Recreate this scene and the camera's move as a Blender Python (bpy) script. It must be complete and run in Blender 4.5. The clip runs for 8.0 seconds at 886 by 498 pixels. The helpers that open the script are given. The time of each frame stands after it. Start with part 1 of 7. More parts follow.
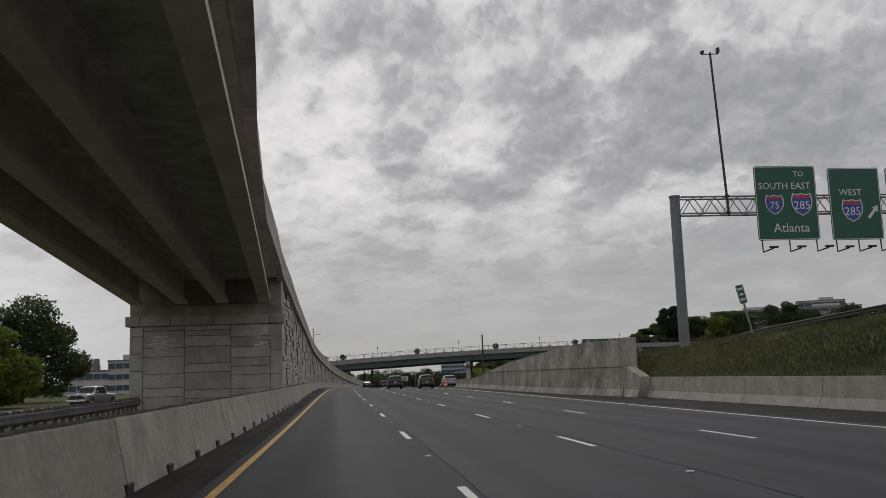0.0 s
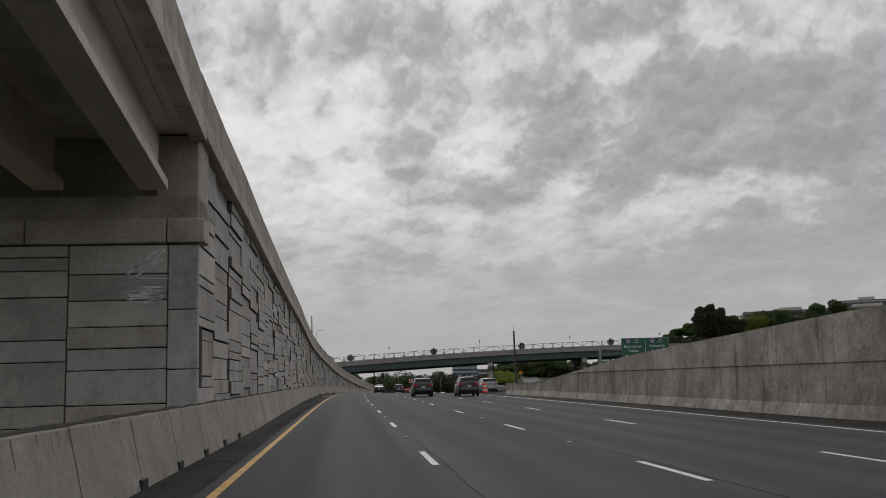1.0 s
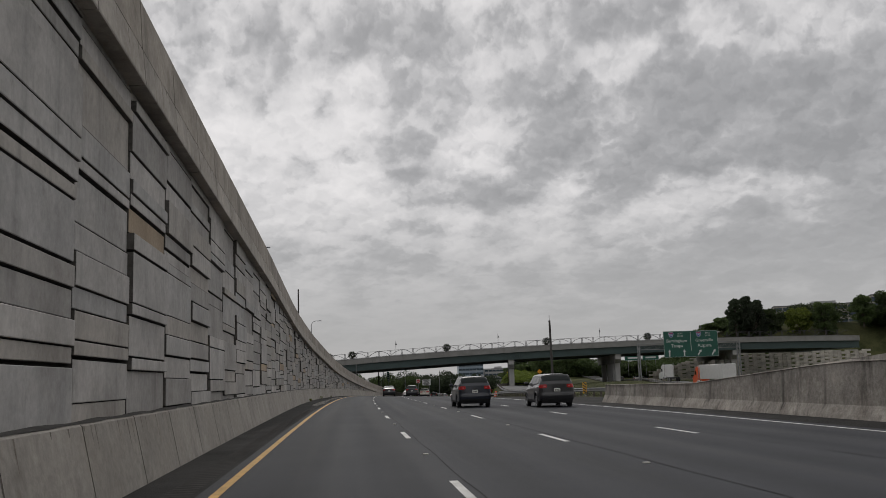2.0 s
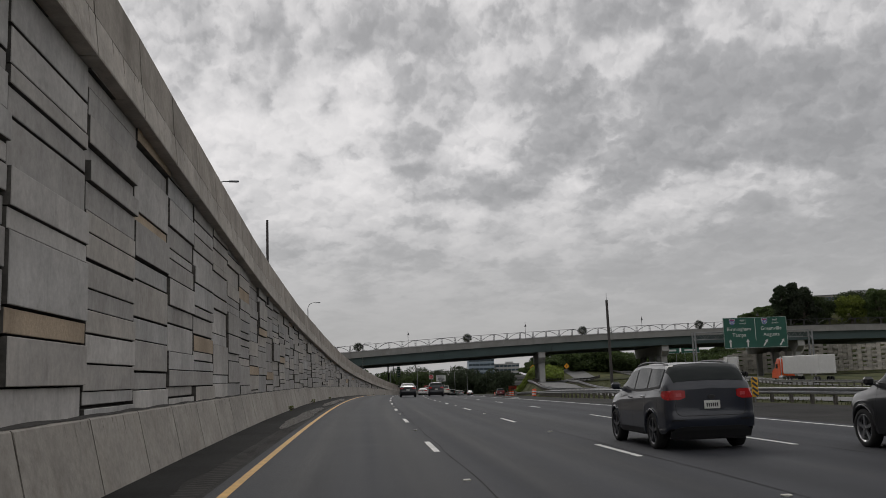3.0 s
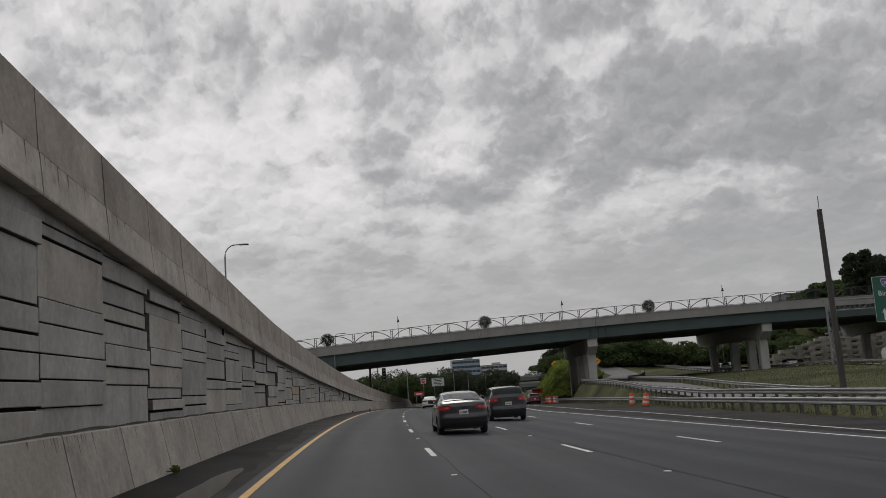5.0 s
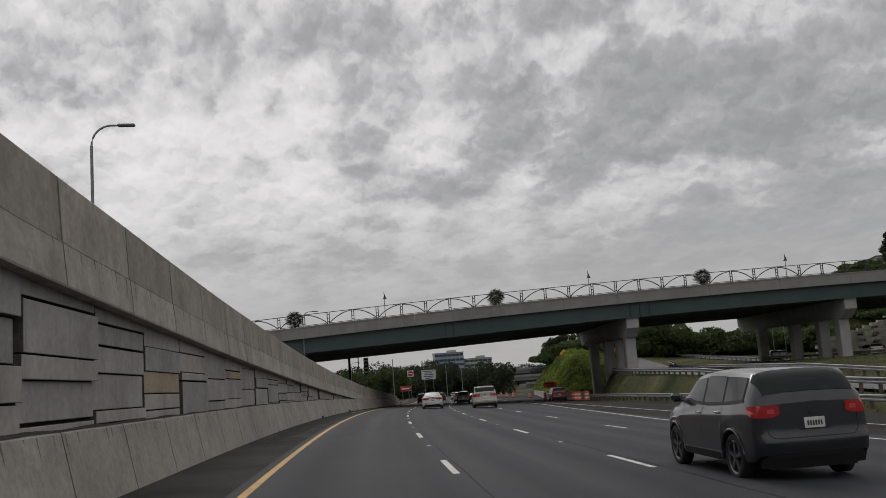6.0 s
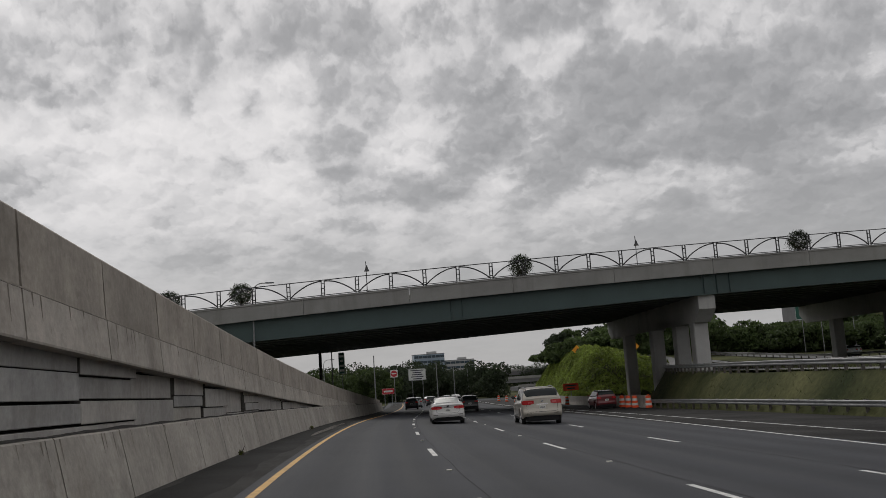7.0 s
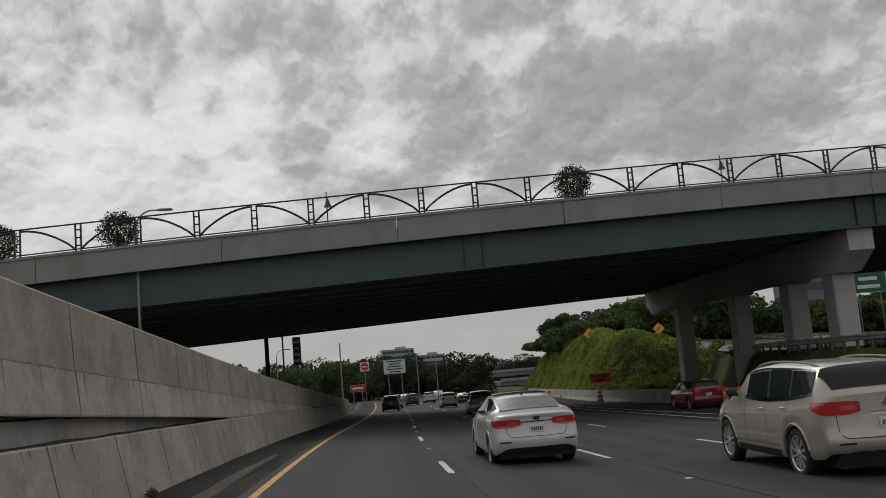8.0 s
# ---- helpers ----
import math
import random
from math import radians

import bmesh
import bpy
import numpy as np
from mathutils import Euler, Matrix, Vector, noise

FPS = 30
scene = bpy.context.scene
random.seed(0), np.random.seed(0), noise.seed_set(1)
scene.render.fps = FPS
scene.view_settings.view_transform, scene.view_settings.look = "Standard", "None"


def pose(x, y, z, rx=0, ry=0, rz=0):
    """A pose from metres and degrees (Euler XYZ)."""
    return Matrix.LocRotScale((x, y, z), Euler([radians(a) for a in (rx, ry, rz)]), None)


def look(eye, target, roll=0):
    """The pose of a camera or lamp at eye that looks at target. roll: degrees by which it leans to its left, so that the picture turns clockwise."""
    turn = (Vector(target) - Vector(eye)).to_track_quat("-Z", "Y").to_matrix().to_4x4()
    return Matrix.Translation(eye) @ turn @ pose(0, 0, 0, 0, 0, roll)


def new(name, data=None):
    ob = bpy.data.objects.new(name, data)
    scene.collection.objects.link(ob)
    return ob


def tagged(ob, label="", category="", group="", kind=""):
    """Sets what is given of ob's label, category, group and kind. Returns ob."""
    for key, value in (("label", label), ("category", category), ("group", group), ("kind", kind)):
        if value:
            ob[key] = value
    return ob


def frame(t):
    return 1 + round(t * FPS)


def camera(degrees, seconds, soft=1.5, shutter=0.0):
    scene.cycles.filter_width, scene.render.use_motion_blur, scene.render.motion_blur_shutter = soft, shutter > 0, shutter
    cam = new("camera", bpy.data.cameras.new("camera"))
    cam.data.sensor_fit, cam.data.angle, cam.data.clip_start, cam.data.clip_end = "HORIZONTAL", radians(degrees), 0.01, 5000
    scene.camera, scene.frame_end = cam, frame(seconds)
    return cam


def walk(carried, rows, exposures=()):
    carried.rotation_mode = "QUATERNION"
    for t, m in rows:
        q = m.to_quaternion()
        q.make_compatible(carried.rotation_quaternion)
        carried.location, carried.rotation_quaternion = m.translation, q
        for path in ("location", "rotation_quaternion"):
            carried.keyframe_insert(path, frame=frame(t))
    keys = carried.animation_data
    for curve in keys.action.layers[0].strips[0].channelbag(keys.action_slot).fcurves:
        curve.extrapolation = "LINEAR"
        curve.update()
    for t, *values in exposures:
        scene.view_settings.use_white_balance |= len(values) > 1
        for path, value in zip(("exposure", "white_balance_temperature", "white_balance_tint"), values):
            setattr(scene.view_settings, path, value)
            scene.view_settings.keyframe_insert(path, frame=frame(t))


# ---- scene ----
cam = camera(51.6, 8.0, soft=0.5)
# seconds, eye, yaw, pitch, roll
PATH = [
    (0, (2.668, 0.000, 1.516), (-5.20, 7.91, -1.98)),
    (0.5, (2.366, 16.480, 1.528), (-4.89, 7.87, -1.78)),
    (1, (1.995, 32.886, 1.558), (-4.70, 8.14, -1.73)),
    (1.5, (1.583, 49.220, 1.597), (-4.72, 8.24, -1.92)),
    (3, (0.367, 97.784, 1.698), (-4.30, 7.91, -2.01)),
    (3.5, (0.053, 113.826, 1.704), (-4.14, 8.05, -2.43)),
    (4, (-0.176, 129.795, 1.689), (-4.53, 8.07, -2.86)),
    (4.5, (-0.297, 145.692, 1.646), (-5.28, 8.29, -3.42)),
    (6, (0.196, 192.943, 1.326), (-7.40, 7.67, -4.10)),
    (6.5, (0.712, 208.547, 1.146), (-7.88, 8.11, -3.58)),
    (7, (1.434, 224.079, 0.927), (-8.84, 7.76, -3.92)),
    (7.5, (2.380, 239.537, 0.668), (-9.96, 7.64, -4.40)),
    (8, (3.566, 254.923, 0.367), (-11.01, 7.40, -4.79)),
]


def aim(eye, yaw, pitch, roll):
    a, e = radians(yaw), radians(pitch)
    ahead = Vector((-math.sin(a) * math.cos(e), math.cos(a) * math.cos(e), math.sin(e)))
    return look(eye, Vector(eye) + ahead, roll)


walk(cam, [(t, aim(eye, *turn)) for t, eye, turn in PATH])

# ---- light ----
SUN_AZ, SUN_EL = radians(3.0), radians(42.0)  # ahead of the car, slightly to its left


def node(nt, kind, **values):
    n = nt.nodes.new(kind)
    for key, value in values.items():
        if key == "op":
            n.operation = value
        elif key == "blend":
            n.data_type, n.blend_type = "RGBA", value
        else:
            n.inputs[key].default_value = value
    return n


def ramp(nt, stops):
    n = nt.nodes.new("ShaderNodeValToRGB")
    el = n.color_ramp.elements
    while len(el) < len(stops):
        el.new(0.5)
    for e, (pos, col) in zip(el, stops):
        e.position, e.color = pos, (*col, 1) if len(col) == 3 else col
    return n


# cloud masses of the overcast: azimuth, elevation, half widths in degrees, weight
DARK_CLOUDS = [(9.4, 17.7, 8.4, 2.4, 0.45), (15.8, 21.1, 4.9, 1.7, 0.60), (-2.2, 20.4, 5.3, 3.5, 0.80), (-11.0, 17.7, 4.6, 1.1, 0.90), (16.3, 14.6, 4.9, 1.7, 0.70), (22.6, 12.7, 5.3, 1.1, 0.80), (25.1, 17.0, 8.8, 2.2, 0.75), (29.3, 12.1, 4.6, 2.4, 0.90), (6.5, 12.5, 4.0, 1.6, 0.80), (11.7, 12.8, 2.7, 1.2, 0.60), (0.8, 14.7, 2.7, 1.1, 0.60), (26.2, 6.7, 11.0, 2.3, 1.00), (0.8, 6.9, 6.6, 0.8, 0.50)]
THIN_CLOUDS = [(-0.3, 18.7, 2.0, 1.6, 0.60), (-5.2, 16.7, 5.3, 1.7, 0.80), (8.5, 15.3, 6.6, 1.1, 0.50), (16.7, 18.7, 2.7, 1.3, 0.60), (21.7, 10.3, 10.6, 1.5, 0.50), (-9.8, 14.0, 6.6, 2.4, 0.60), (-1.1, 12.3, 5.3, 2.0, 0.50)]


def make_world():
    w = bpy.data.worlds.new("overcast_sky")
    scene.world = w
    w.use_nodes = True
    nt = w.node_tree
    nt.nodes.clear()
    lk = nt.links.new

    def calc(op, a, b=None, c=None):
        n = node(nt, "ShaderNodeMath", op=op)
        for i, v in enumerate((a, b, c)):
            if v is None:
                continue
            if isinstance(v, (int, float)):
                n.inputs[i].default_value = v
            else:
                lk(v, n.inputs[i])
        return n.outputs[0]

    def vec(op, a, b):
        n = node(nt, "ShaderNodeVectorMath", op=op)
        lk(a, n.inputs[0])
        if isinstance(b, tuple):
            n.inputs[1].default_value = b
        else:
            lk(b, n.inputs[1])
        return n

    def span_map(value, lo, hi, a, b, smooth=True):
        n = nt.nodes.new("ShaderNodeMapRange")
        n.interpolation_type = "SMOOTHSTEP" if smooth else "LINEAR"
        for k, v in (("From Min", lo), ("From Max", hi), ("To Min", a), ("To Max", b)):
            n.inputs[k].default_value = v
        lk(value, n.inputs["Value"])
        return n.outputs[0]

    geo = nt.nodes.new("ShaderNodeTexCoord")
    sep = nt.nodes.new("ShaderNodeSeparateXYZ")
    lk(geo.outputs["Generated"], sep.inputs[0])
    x, y, z = sep.outputs["X"], sep.outputs["Y"], sep.outputs["Z"]
    # angles on the cloud sheet, drawn together towards the horizon
    az_deg = calc("MULTIPLY", calc("ARCTAN2", x, y), 57.296)
    el_deg = calc("MULTIPLY", calc("ARCSINE", calc("MAXIMUM", z, -0.03)), 57.296)
    com = nt.nodes.new("ShaderNodeCombineXYZ")
    lk(az_deg, com.inputs[0]), lk(calc("MULTIPLY", calc("LOGARITHM", calc("ADD", el_deg, 4.0), 2.718), 22.0), com.inputs[1])
    sheet = com.outputs[0]

    def cloud(scale, detail, rough, at=None, distortion=0.0):
        n = node(nt, "ShaderNodeTexNoise", Scale=scale, Detail=detail, Roughness=rough, Distortion=distortion)
        lk(at or sheet, n.inputs["Vector"])
        return n

    # the great masses, their outlines frayed by two sizes of turbulence
    ang = nt.nodes.new("ShaderNodeCombineXYZ")
    lk(az_deg, ang.inputs[0]), lk(el_deg, ang.inputs[1])
    fray = vec("MULTIPLY", vec("SUBTRACT", cloud(0.27, 5.0, 0.5).outputs["Color"], (0.5, 0.5, 0.5)).outputs[0], (11.0, 6.5, 0.0))
    frayed = vec("ADD", ang.outputs[0], fray.outputs[0]).outputs[0]
    total = None
    for rows, sign in ((DARK_CLOUDS, -1.0), (THIN_CLOUDS, 1.0)):
        for az, el, wa, we, weight in rows:
            q = vec("MULTIPLY", vec("SUBTRACT", frayed, (az, el, 0.0)).outputs[0], (0.85 / wa, 0.85 / we, 0.0))
            d2 = vec("DOT_PRODUCT", q.outputs[0], q.outputs[0]).outputs["Value"]
            g = calc("POWER", 2.718, calc("MULTIPLY", d2, -1.0))
            total = calc("MULTIPLY", g, sign * weight) if total is None else calc("MULTIPLY_ADD", g, sign * weight, total)
    total = calc("MINIMUM", calc("MAXIMUM", total, -1.1), 0.9)
    # billows on the sheet, lit on their upper rims
    curl = vec("MULTIPLY", vec("SUBTRACT", cloud(1.1, 5.0, 0.55).outputs["Color"], (0.5, 0.5, 0.5)).outputs[0], (2.0, 1.7, 0.0)).outputs[0]
    puffs = vec("ADD", sheet, curl).outputs[0]
    above = vec("ADD", puffs, (-0.1, 0.45, 0.0)).outputs[0]

    def billow(at):
        n = nt.nodes.new("ShaderNodeTexVoronoi")
        n.feature = "SMOOTH_F1"
        for k, v in (("Scale", 0.27), ("Detail", 3.0), ("Roughness", 0.5), ("Smoothness", 0.6)):
            n.inputs[k].default_value = v
        lk(at, n.inputs["Vector"])
        return n.outputs["Distance"]

    here = billow(puffs)
    relief = calc("SUBTRACT", billow(above), here)
    # clumps are broken up in some stretches and close in others
    open_sky = span_map(cloud(0.1, 3.0, 0.5).outputs["Fac"], 0.35, 0.65, 0.10, 0.34)
    mass = calc("MULTIPLY_ADD", calc("SUBTRACT", cloud(0.22, 6.0, 0.5).outputs["Fac"], 0.5), -0.45, calc("MULTIPLY", total, 0.17))
    mass = calc("MULTIPLY_ADD", calc("SUBTRACT", here, 0.72), open_sky, mass)
    # outlines of the clumps are firmer than their insides
    firm = span_map(mass, -0.06, 0.06, -0.055, 0.055)
    body = calc("ADD", calc("MULTIPLY_ADD", mass, 0.8, 0.522), firm)
    body = calc("MULTIPLY_ADD", calc("SUBTRACT", cloud(1.1, 6.0, 0.6).outputs["Fac"], 0.5), 0.08, body)
    body = calc("MULTIPLY_ADD", relief, 0.66, body)
    # the hidden sun brightens the sheet round it; it thickens away from it
    sun_dir = (-math.sin(SUN_AZ + 0.06) * math.cos(0.30), math.cos(SUN_AZ + 0.06) * math.cos(0.30), math.sin(0.30))
    dot = vec("DOT_PRODUCT", geo.outputs["Generated"], sun_dir).outputs["Value"]
    body = calc("ADD", body, span_map(dot, 0.88, 1.0, 0.0, 0.055))
    body = calc("ADD", body, span_map(x, 0.1, 0.5, 0.0, -0.05))
    cr = ramp(nt, [(v, (c * (0.985 + 0.05 * c), c, c * (1.04 - 0.05 * c))) for v, c in ((0.22, 0.32), (0.36, 0.38), (0.46, 0.44), (0.53, 0.515), (0.60, 0.605), (0.68, 0.68), (0.78, 0.76), (0.92, 0.84))])
    lk(body, cr.inputs[0])
    # calmer, even grey towards the horizon
    mx = node(nt, "ShaderNodeMix", blend="MIX")
    # the low sky is brighter towards the thin cloud on the left
    low = nt.nodes.new("ShaderNodeCombineXYZ")
    for i, k in enumerate((1.0, 0.995, 1.005)):
        lk(calc("MULTIPLY", span_map(x, -0.45, -0.05, 0.70, 0.42), k), low.inputs[i])
    lk(low.outputs[0], mx.inputs[7])
    lk(span_map(z, 0.03, 0.24, 0.92, 0.0), mx.inputs[0]), lk(cr.outputs[0], mx.inputs[6])
    sky = nt.nodes.new("ShaderNodeTexSky")
    sky.sky_type, sky.sun_disc, sky.sun_elevation, sky.sun_rotation = "NISHITA", False, SUN_EL, -SUN_AZ
    bgs = node(nt, "ShaderNodeBackground", Strength=0.05)
    lk(sky.outputs[0], bgs.inputs[0])
    bgc = node(nt, "ShaderNodeBackground", Strength=0.97)
    lk(mx.outputs[2], bgc.inputs[0])
    ms = node(nt, "ShaderNodeMixShader", Fac=0.96)
    lk(bgs.outputs[0], ms.inputs[1]), lk(bgc.outputs[0], ms.inputs[2])
    out = nt.nodes.new("ShaderNodeOutputWorld")
    lk(ms.outputs[0], out.inputs[0])


make_world()
sun = bpy.data.lights.new("sun", "SUN")
sun.energy, sun.angle, sun.color = 0.7, radians(24), (1.0, 0.96, 0.9)
sun_ob = new("sun", sun)
sun_ob.matrix_world = look((0, 0, 60), (100 * math.sin(SUN_AZ) * math.cos(SUN_EL), -100 * math.cos(SUN_AZ) * math.cos(SUN_EL), 60 - 100 * math.sin(SUN_EL)))

# ---- materials ----
def material(name, color, rough=0.8, metal=0.0, var=0.12, scale=1.0, grain=25.0, bump=0.0, streak=0.0, streak_col=(0.05, 0.045, 0.04), tint=None, spec=0.5, each=0.0, coat=0.0, run=0.9, hue=0.0, stain=0.0, stain_col=(0.13, 0.108, 0.083)):
    """Base colour with two scales of variation, optional vertical rain streaks, relief and a small difference per object."""
    m = bpy.data.materials.new(name)
    m.use_nodes = True
    nt = m.node_tree
    lk = nt.links.new
    b = nt.nodes["Principled BSDF"]
    b.inputs["Roughness"].default_value, b.inputs["Metallic"].default_value = rough, metal
    b.inputs["Specular IOR Level"].default_value = spec
    b.inputs["Coat Weight"].default_value = coat
    b.inputs["Coat Roughness"].default_value = 0.06
    tc = nt.nodes.new("ShaderNodeTexCoord")
    n1 = node(nt, "ShaderNodeTexNoise", Scale=scale, Detail=5.0, Roughness=0.6)
    n2 = node(nt, "ShaderNodeTexNoise", Scale=grain, Detail=3.0, Roughness=0.7)
    lk(tc.outputs["Object"], n1.inputs["Vector"]), lk(tc.outputs["Object"], n2.inputs["Vector"])
    dark = tuple(max(0, c * (1 - 1.6 * var)) for c in color)
    light = tuple(min(1, c * (1 + 1.6 * var)) for c in (tint or color))
    r1 = ramp(nt, [(0.3, dark), (0.7, light)])
    lk(n1.outputs["Fac"], r1.inputs[0])
    g = nt.nodes.new("ShaderNodeMapRange")
    for k, v in (("From Min", 0.3), ("From Max", 0.7), ("To Min", 1 - var), ("To Max", 1 + var)):
        g.inputs[k].default_value = v
    lk(n2.outputs["Fac"], g.inputs["Value"])
    mul = node(nt, "ShaderNodeVectorMath", op="SCALE")
    lk(r1.outputs[0], mul.inputs[0]), lk(g.outputs[0], mul.inputs["Scale"])
    col = mul.outputs[0]
    if each:
        oi = nt.nodes.new("ShaderNodeObjectInfo")
        e = nt.nodes.new("ShaderNodeMapRange")
        e.inputs["To Min"].default_value, e.inputs["To Max"].default_value = 1 - each, 1 + each
        lk(oi.outputs["Random"], e.inputs["Value"])
        geo = nt.nodes.new("ShaderNodeNewGeometry")
        e2 = nt.nodes.new("ShaderNodeMapRange")
        e2.inputs["To Min"].default_value, e2.inputs["To Max"].default_value = 1 - each * 0.7, 1 + each * 0.7
        lk(geo.outputs["Random Per Island"], e2.inputs["Value"])
        for src in (e, e2):
            s = node(nt, "ShaderNodeVectorMath", op="SCALE")
            lk(col, s.inputs[0]), lk(src.outputs[0], s.inputs["Scale"])
            col = s.outputs[0]
    if hue:
        # some pieces bluer, some browner
        ho = nt.nodes.new("ShaderNodeObjectInfo")
        hg = nt.nodes.new("ShaderNodeNewGeometry")
        hs = node(nt, "ShaderNodeMath", op="ADD")
        lk(ho.outputs["Random"], hs.inputs[0]), lk(hg.outputs["Random Per Island"], hs.inputs[1])
        hf = node(nt, "ShaderNodeMath", op="FRACT")
        lk(hs.outputs[0], hf.inputs[0])
        hr = ramp(nt, [(0.0, (1 - hue, 1, 1 + hue)), (0.35, (1, 1, 1)), (0.7, (1, 1, 1)), (1.0, (1 + hue, 1, 1 - 1.6 * hue))])
        lk(hf.outputs[0], hr.inputs[0])
        hm = node(nt, "ShaderNodeVectorMath", op="MULTIPLY")
        lk(col, hm.inputs[0]), lk(hr.outputs[0], hm.inputs[1])
        col = hm.outputs[0]
    if stain:
        # blotches of dirt and old damp, at two sizes
        for size, lo, hi, amount in ((0.55, 0.50, 0.72, stain), (2.7, 0.56, 0.70, stain * 0.7)):
            sn = node(nt, "ShaderNodeTexNoise", Scale=size, Detail=9.0, Roughness=0.68)
            lk(tc.outputs["Object"], sn.inputs["Vector"])
            st = ramp(nt, [(lo, (0, 0, 0)), (hi, (amount, amount, amount))])
            lk(sn.outputs["Fac"], st.inputs[0])
            sx = node(nt, "ShaderNodeMix", blend="MIX")
            sx.inputs[7].default_value = (*stain_col, 1)
            lk(st.outputs[0], sx.inputs[0]), lk(col, sx.inputs[6])
            col = sx.outputs[2]
    if streak:
        mp = nt.nodes.new("ShaderNodeMapping")
        mp.inputs["Scale"].default_value = (run, run, run * 0.1)
        lk(tc.outputs["Object"], mp.inputs[0])
        n3 = node(nt, "ShaderNodeTexNoise", Scale=1.0, Detail=6.0, Roughness=0.65)
        lk(mp.outputs[0], n3.inputs["Vector"])
        sr = ramp(nt, [(0.54, (0, 0, 0)), (0.74, (1, 1, 1))])
        lk(n3.outputs["Fac"], sr.inputs[0])
        sm = node(nt, "ShaderNodeMath", op="MULTIPLY")
        sm.inputs[1].default_value = streak
        lk(sr.outputs[0], sm.inputs[0])
        mx = node(nt, "ShaderNodeMix", blend="MIX")
        mx.inputs[7].default_value = (*streak_col, 1)
        lk(sm.outputs[0], mx.inputs[0]), lk(col, mx.inputs[6])
        col = mx.outputs[2]
    lk(col, b.inputs["Base Color"])
    if bump:
        bp = node(nt, "ShaderNodeBump", Strength=min(1.0, bump), Distance=0.02)
        lk(n2.outputs["Fac"], bp.inputs["Height"])
        lk(bp.outputs[0], b.inputs["Normal"])
    return m


def asphalt_material():
    m = material("asphalt", (0.048, 0.050, 0.057), spec=0.12, rough=0.8, var=0.06, scale=0.25, grain=42, bump=0.35)
    nt = m.node_tree
    lk = nt.links.new
    b = nt.nodes["Principled BSDF"]
    src = b.inputs["Base Color"].links[0].from_socket
    # polished wheel tracks and oily middles run with the lanes: the UV's x is the offset from the lane in metres
    uv = nt.nodes.new("ShaderNodeUVMap")
    sep = nt.nodes.new("ShaderNodeSeparateXYZ")
    lk(uv.outputs[0], sep.inputs[0])
    wv = node(nt, "ShaderNodeMath", op="MULTIPLY")
    wv.inputs[1].default_value = 2 * math.pi / 1.7
    lk(sep.outputs["X"], wv.inputs[0])
    co = node(nt, "ShaderNodeMath", op="COSINE")
    lk(wv.outputs[0], co.inputs[0])
    mp = nt.nodes.new("ShaderNodeMapping")
    mp.inputs["Scale"].default_value = (1.1, 0.012, 1)
    lk(uv.outputs[0], mp.inputs[0])
    ns = node(nt, "ShaderNodeTexNoise", Scale=1.0, Detail=5.0, Roughness=0.6)
    lk(mp.outputs[0], ns.inputs["Vector"])
    ad = node(nt, "ShaderNodeMath", op="MULTIPLY_ADD")
    ad.inputs[1].default_value = 0.14
    lk(co.outputs[0], ad.inputs[0]), lk(ns.outputs["Fac"], ad.inputs[2])
    mr = nt.nodes.new("ShaderNodeMapRange")
    for k, v in (("From Min", 0.25), ("From Max", 0.75), ("To Min", 0.78), ("To Max", 1.22)):
        mr.inputs[k].default_value = v
    lk(ad.outputs[0], mr.inputs["Value"])
    sc = node(nt, "ShaderNodeVectorMath", op="SCALE")
    lk(src, sc.inputs[0]), lk(mr.outputs[0], sc.inputs["Scale"])
    lk(sc.outputs[0], b.inputs["Base Color"])
    rr = nt.nodes.new("ShaderNodeMapRange")
    for k, v in (("From Min", 0.3), ("From Max", 0.7), ("To Min", 0.62), ("To Max", 0.82)):
        rr.inputs[k].default_value = v
    lk(ns.outputs["Fac"], rr.inputs["Value"])
    lk(rr.outputs[0], b.inputs["Roughness"])
    return m


def glass_material(name, color=(0.02, 0.025, 0.025), rough=0.05):
    m = bpy.data.materials.new(name)
    m.use_nodes = True
    b = m.node_tree.nodes["Principled BSDF"]
    b.inputs["Base Color"].default_value = (*color, 1)
    b.inputs["Roughness"].default_value = rough
    b.inputs["Specular IOR Level"].default_value = 0.22
    return m


def leafy(m, share=0.45):
    """Thin leaves let light through."""
    nt = m.node_tree
    lk = nt.links.new
    b = nt.nodes["Principled BSDF"]
    tr = nt.nodes.new("ShaderNodeBsdfTranslucent")
    lk(b.inputs["Base Color"].links[0].from_socket, tr.inputs["Color"])
    ms = node(nt, "ShaderNodeMixShader", Fac=share)
    lk(b.outputs[0], ms.inputs[1]), lk(tr.outputs[0], ms.inputs[2])
    lk(ms.outputs[0], nt.nodes["Material Output"].inputs["Surface"])


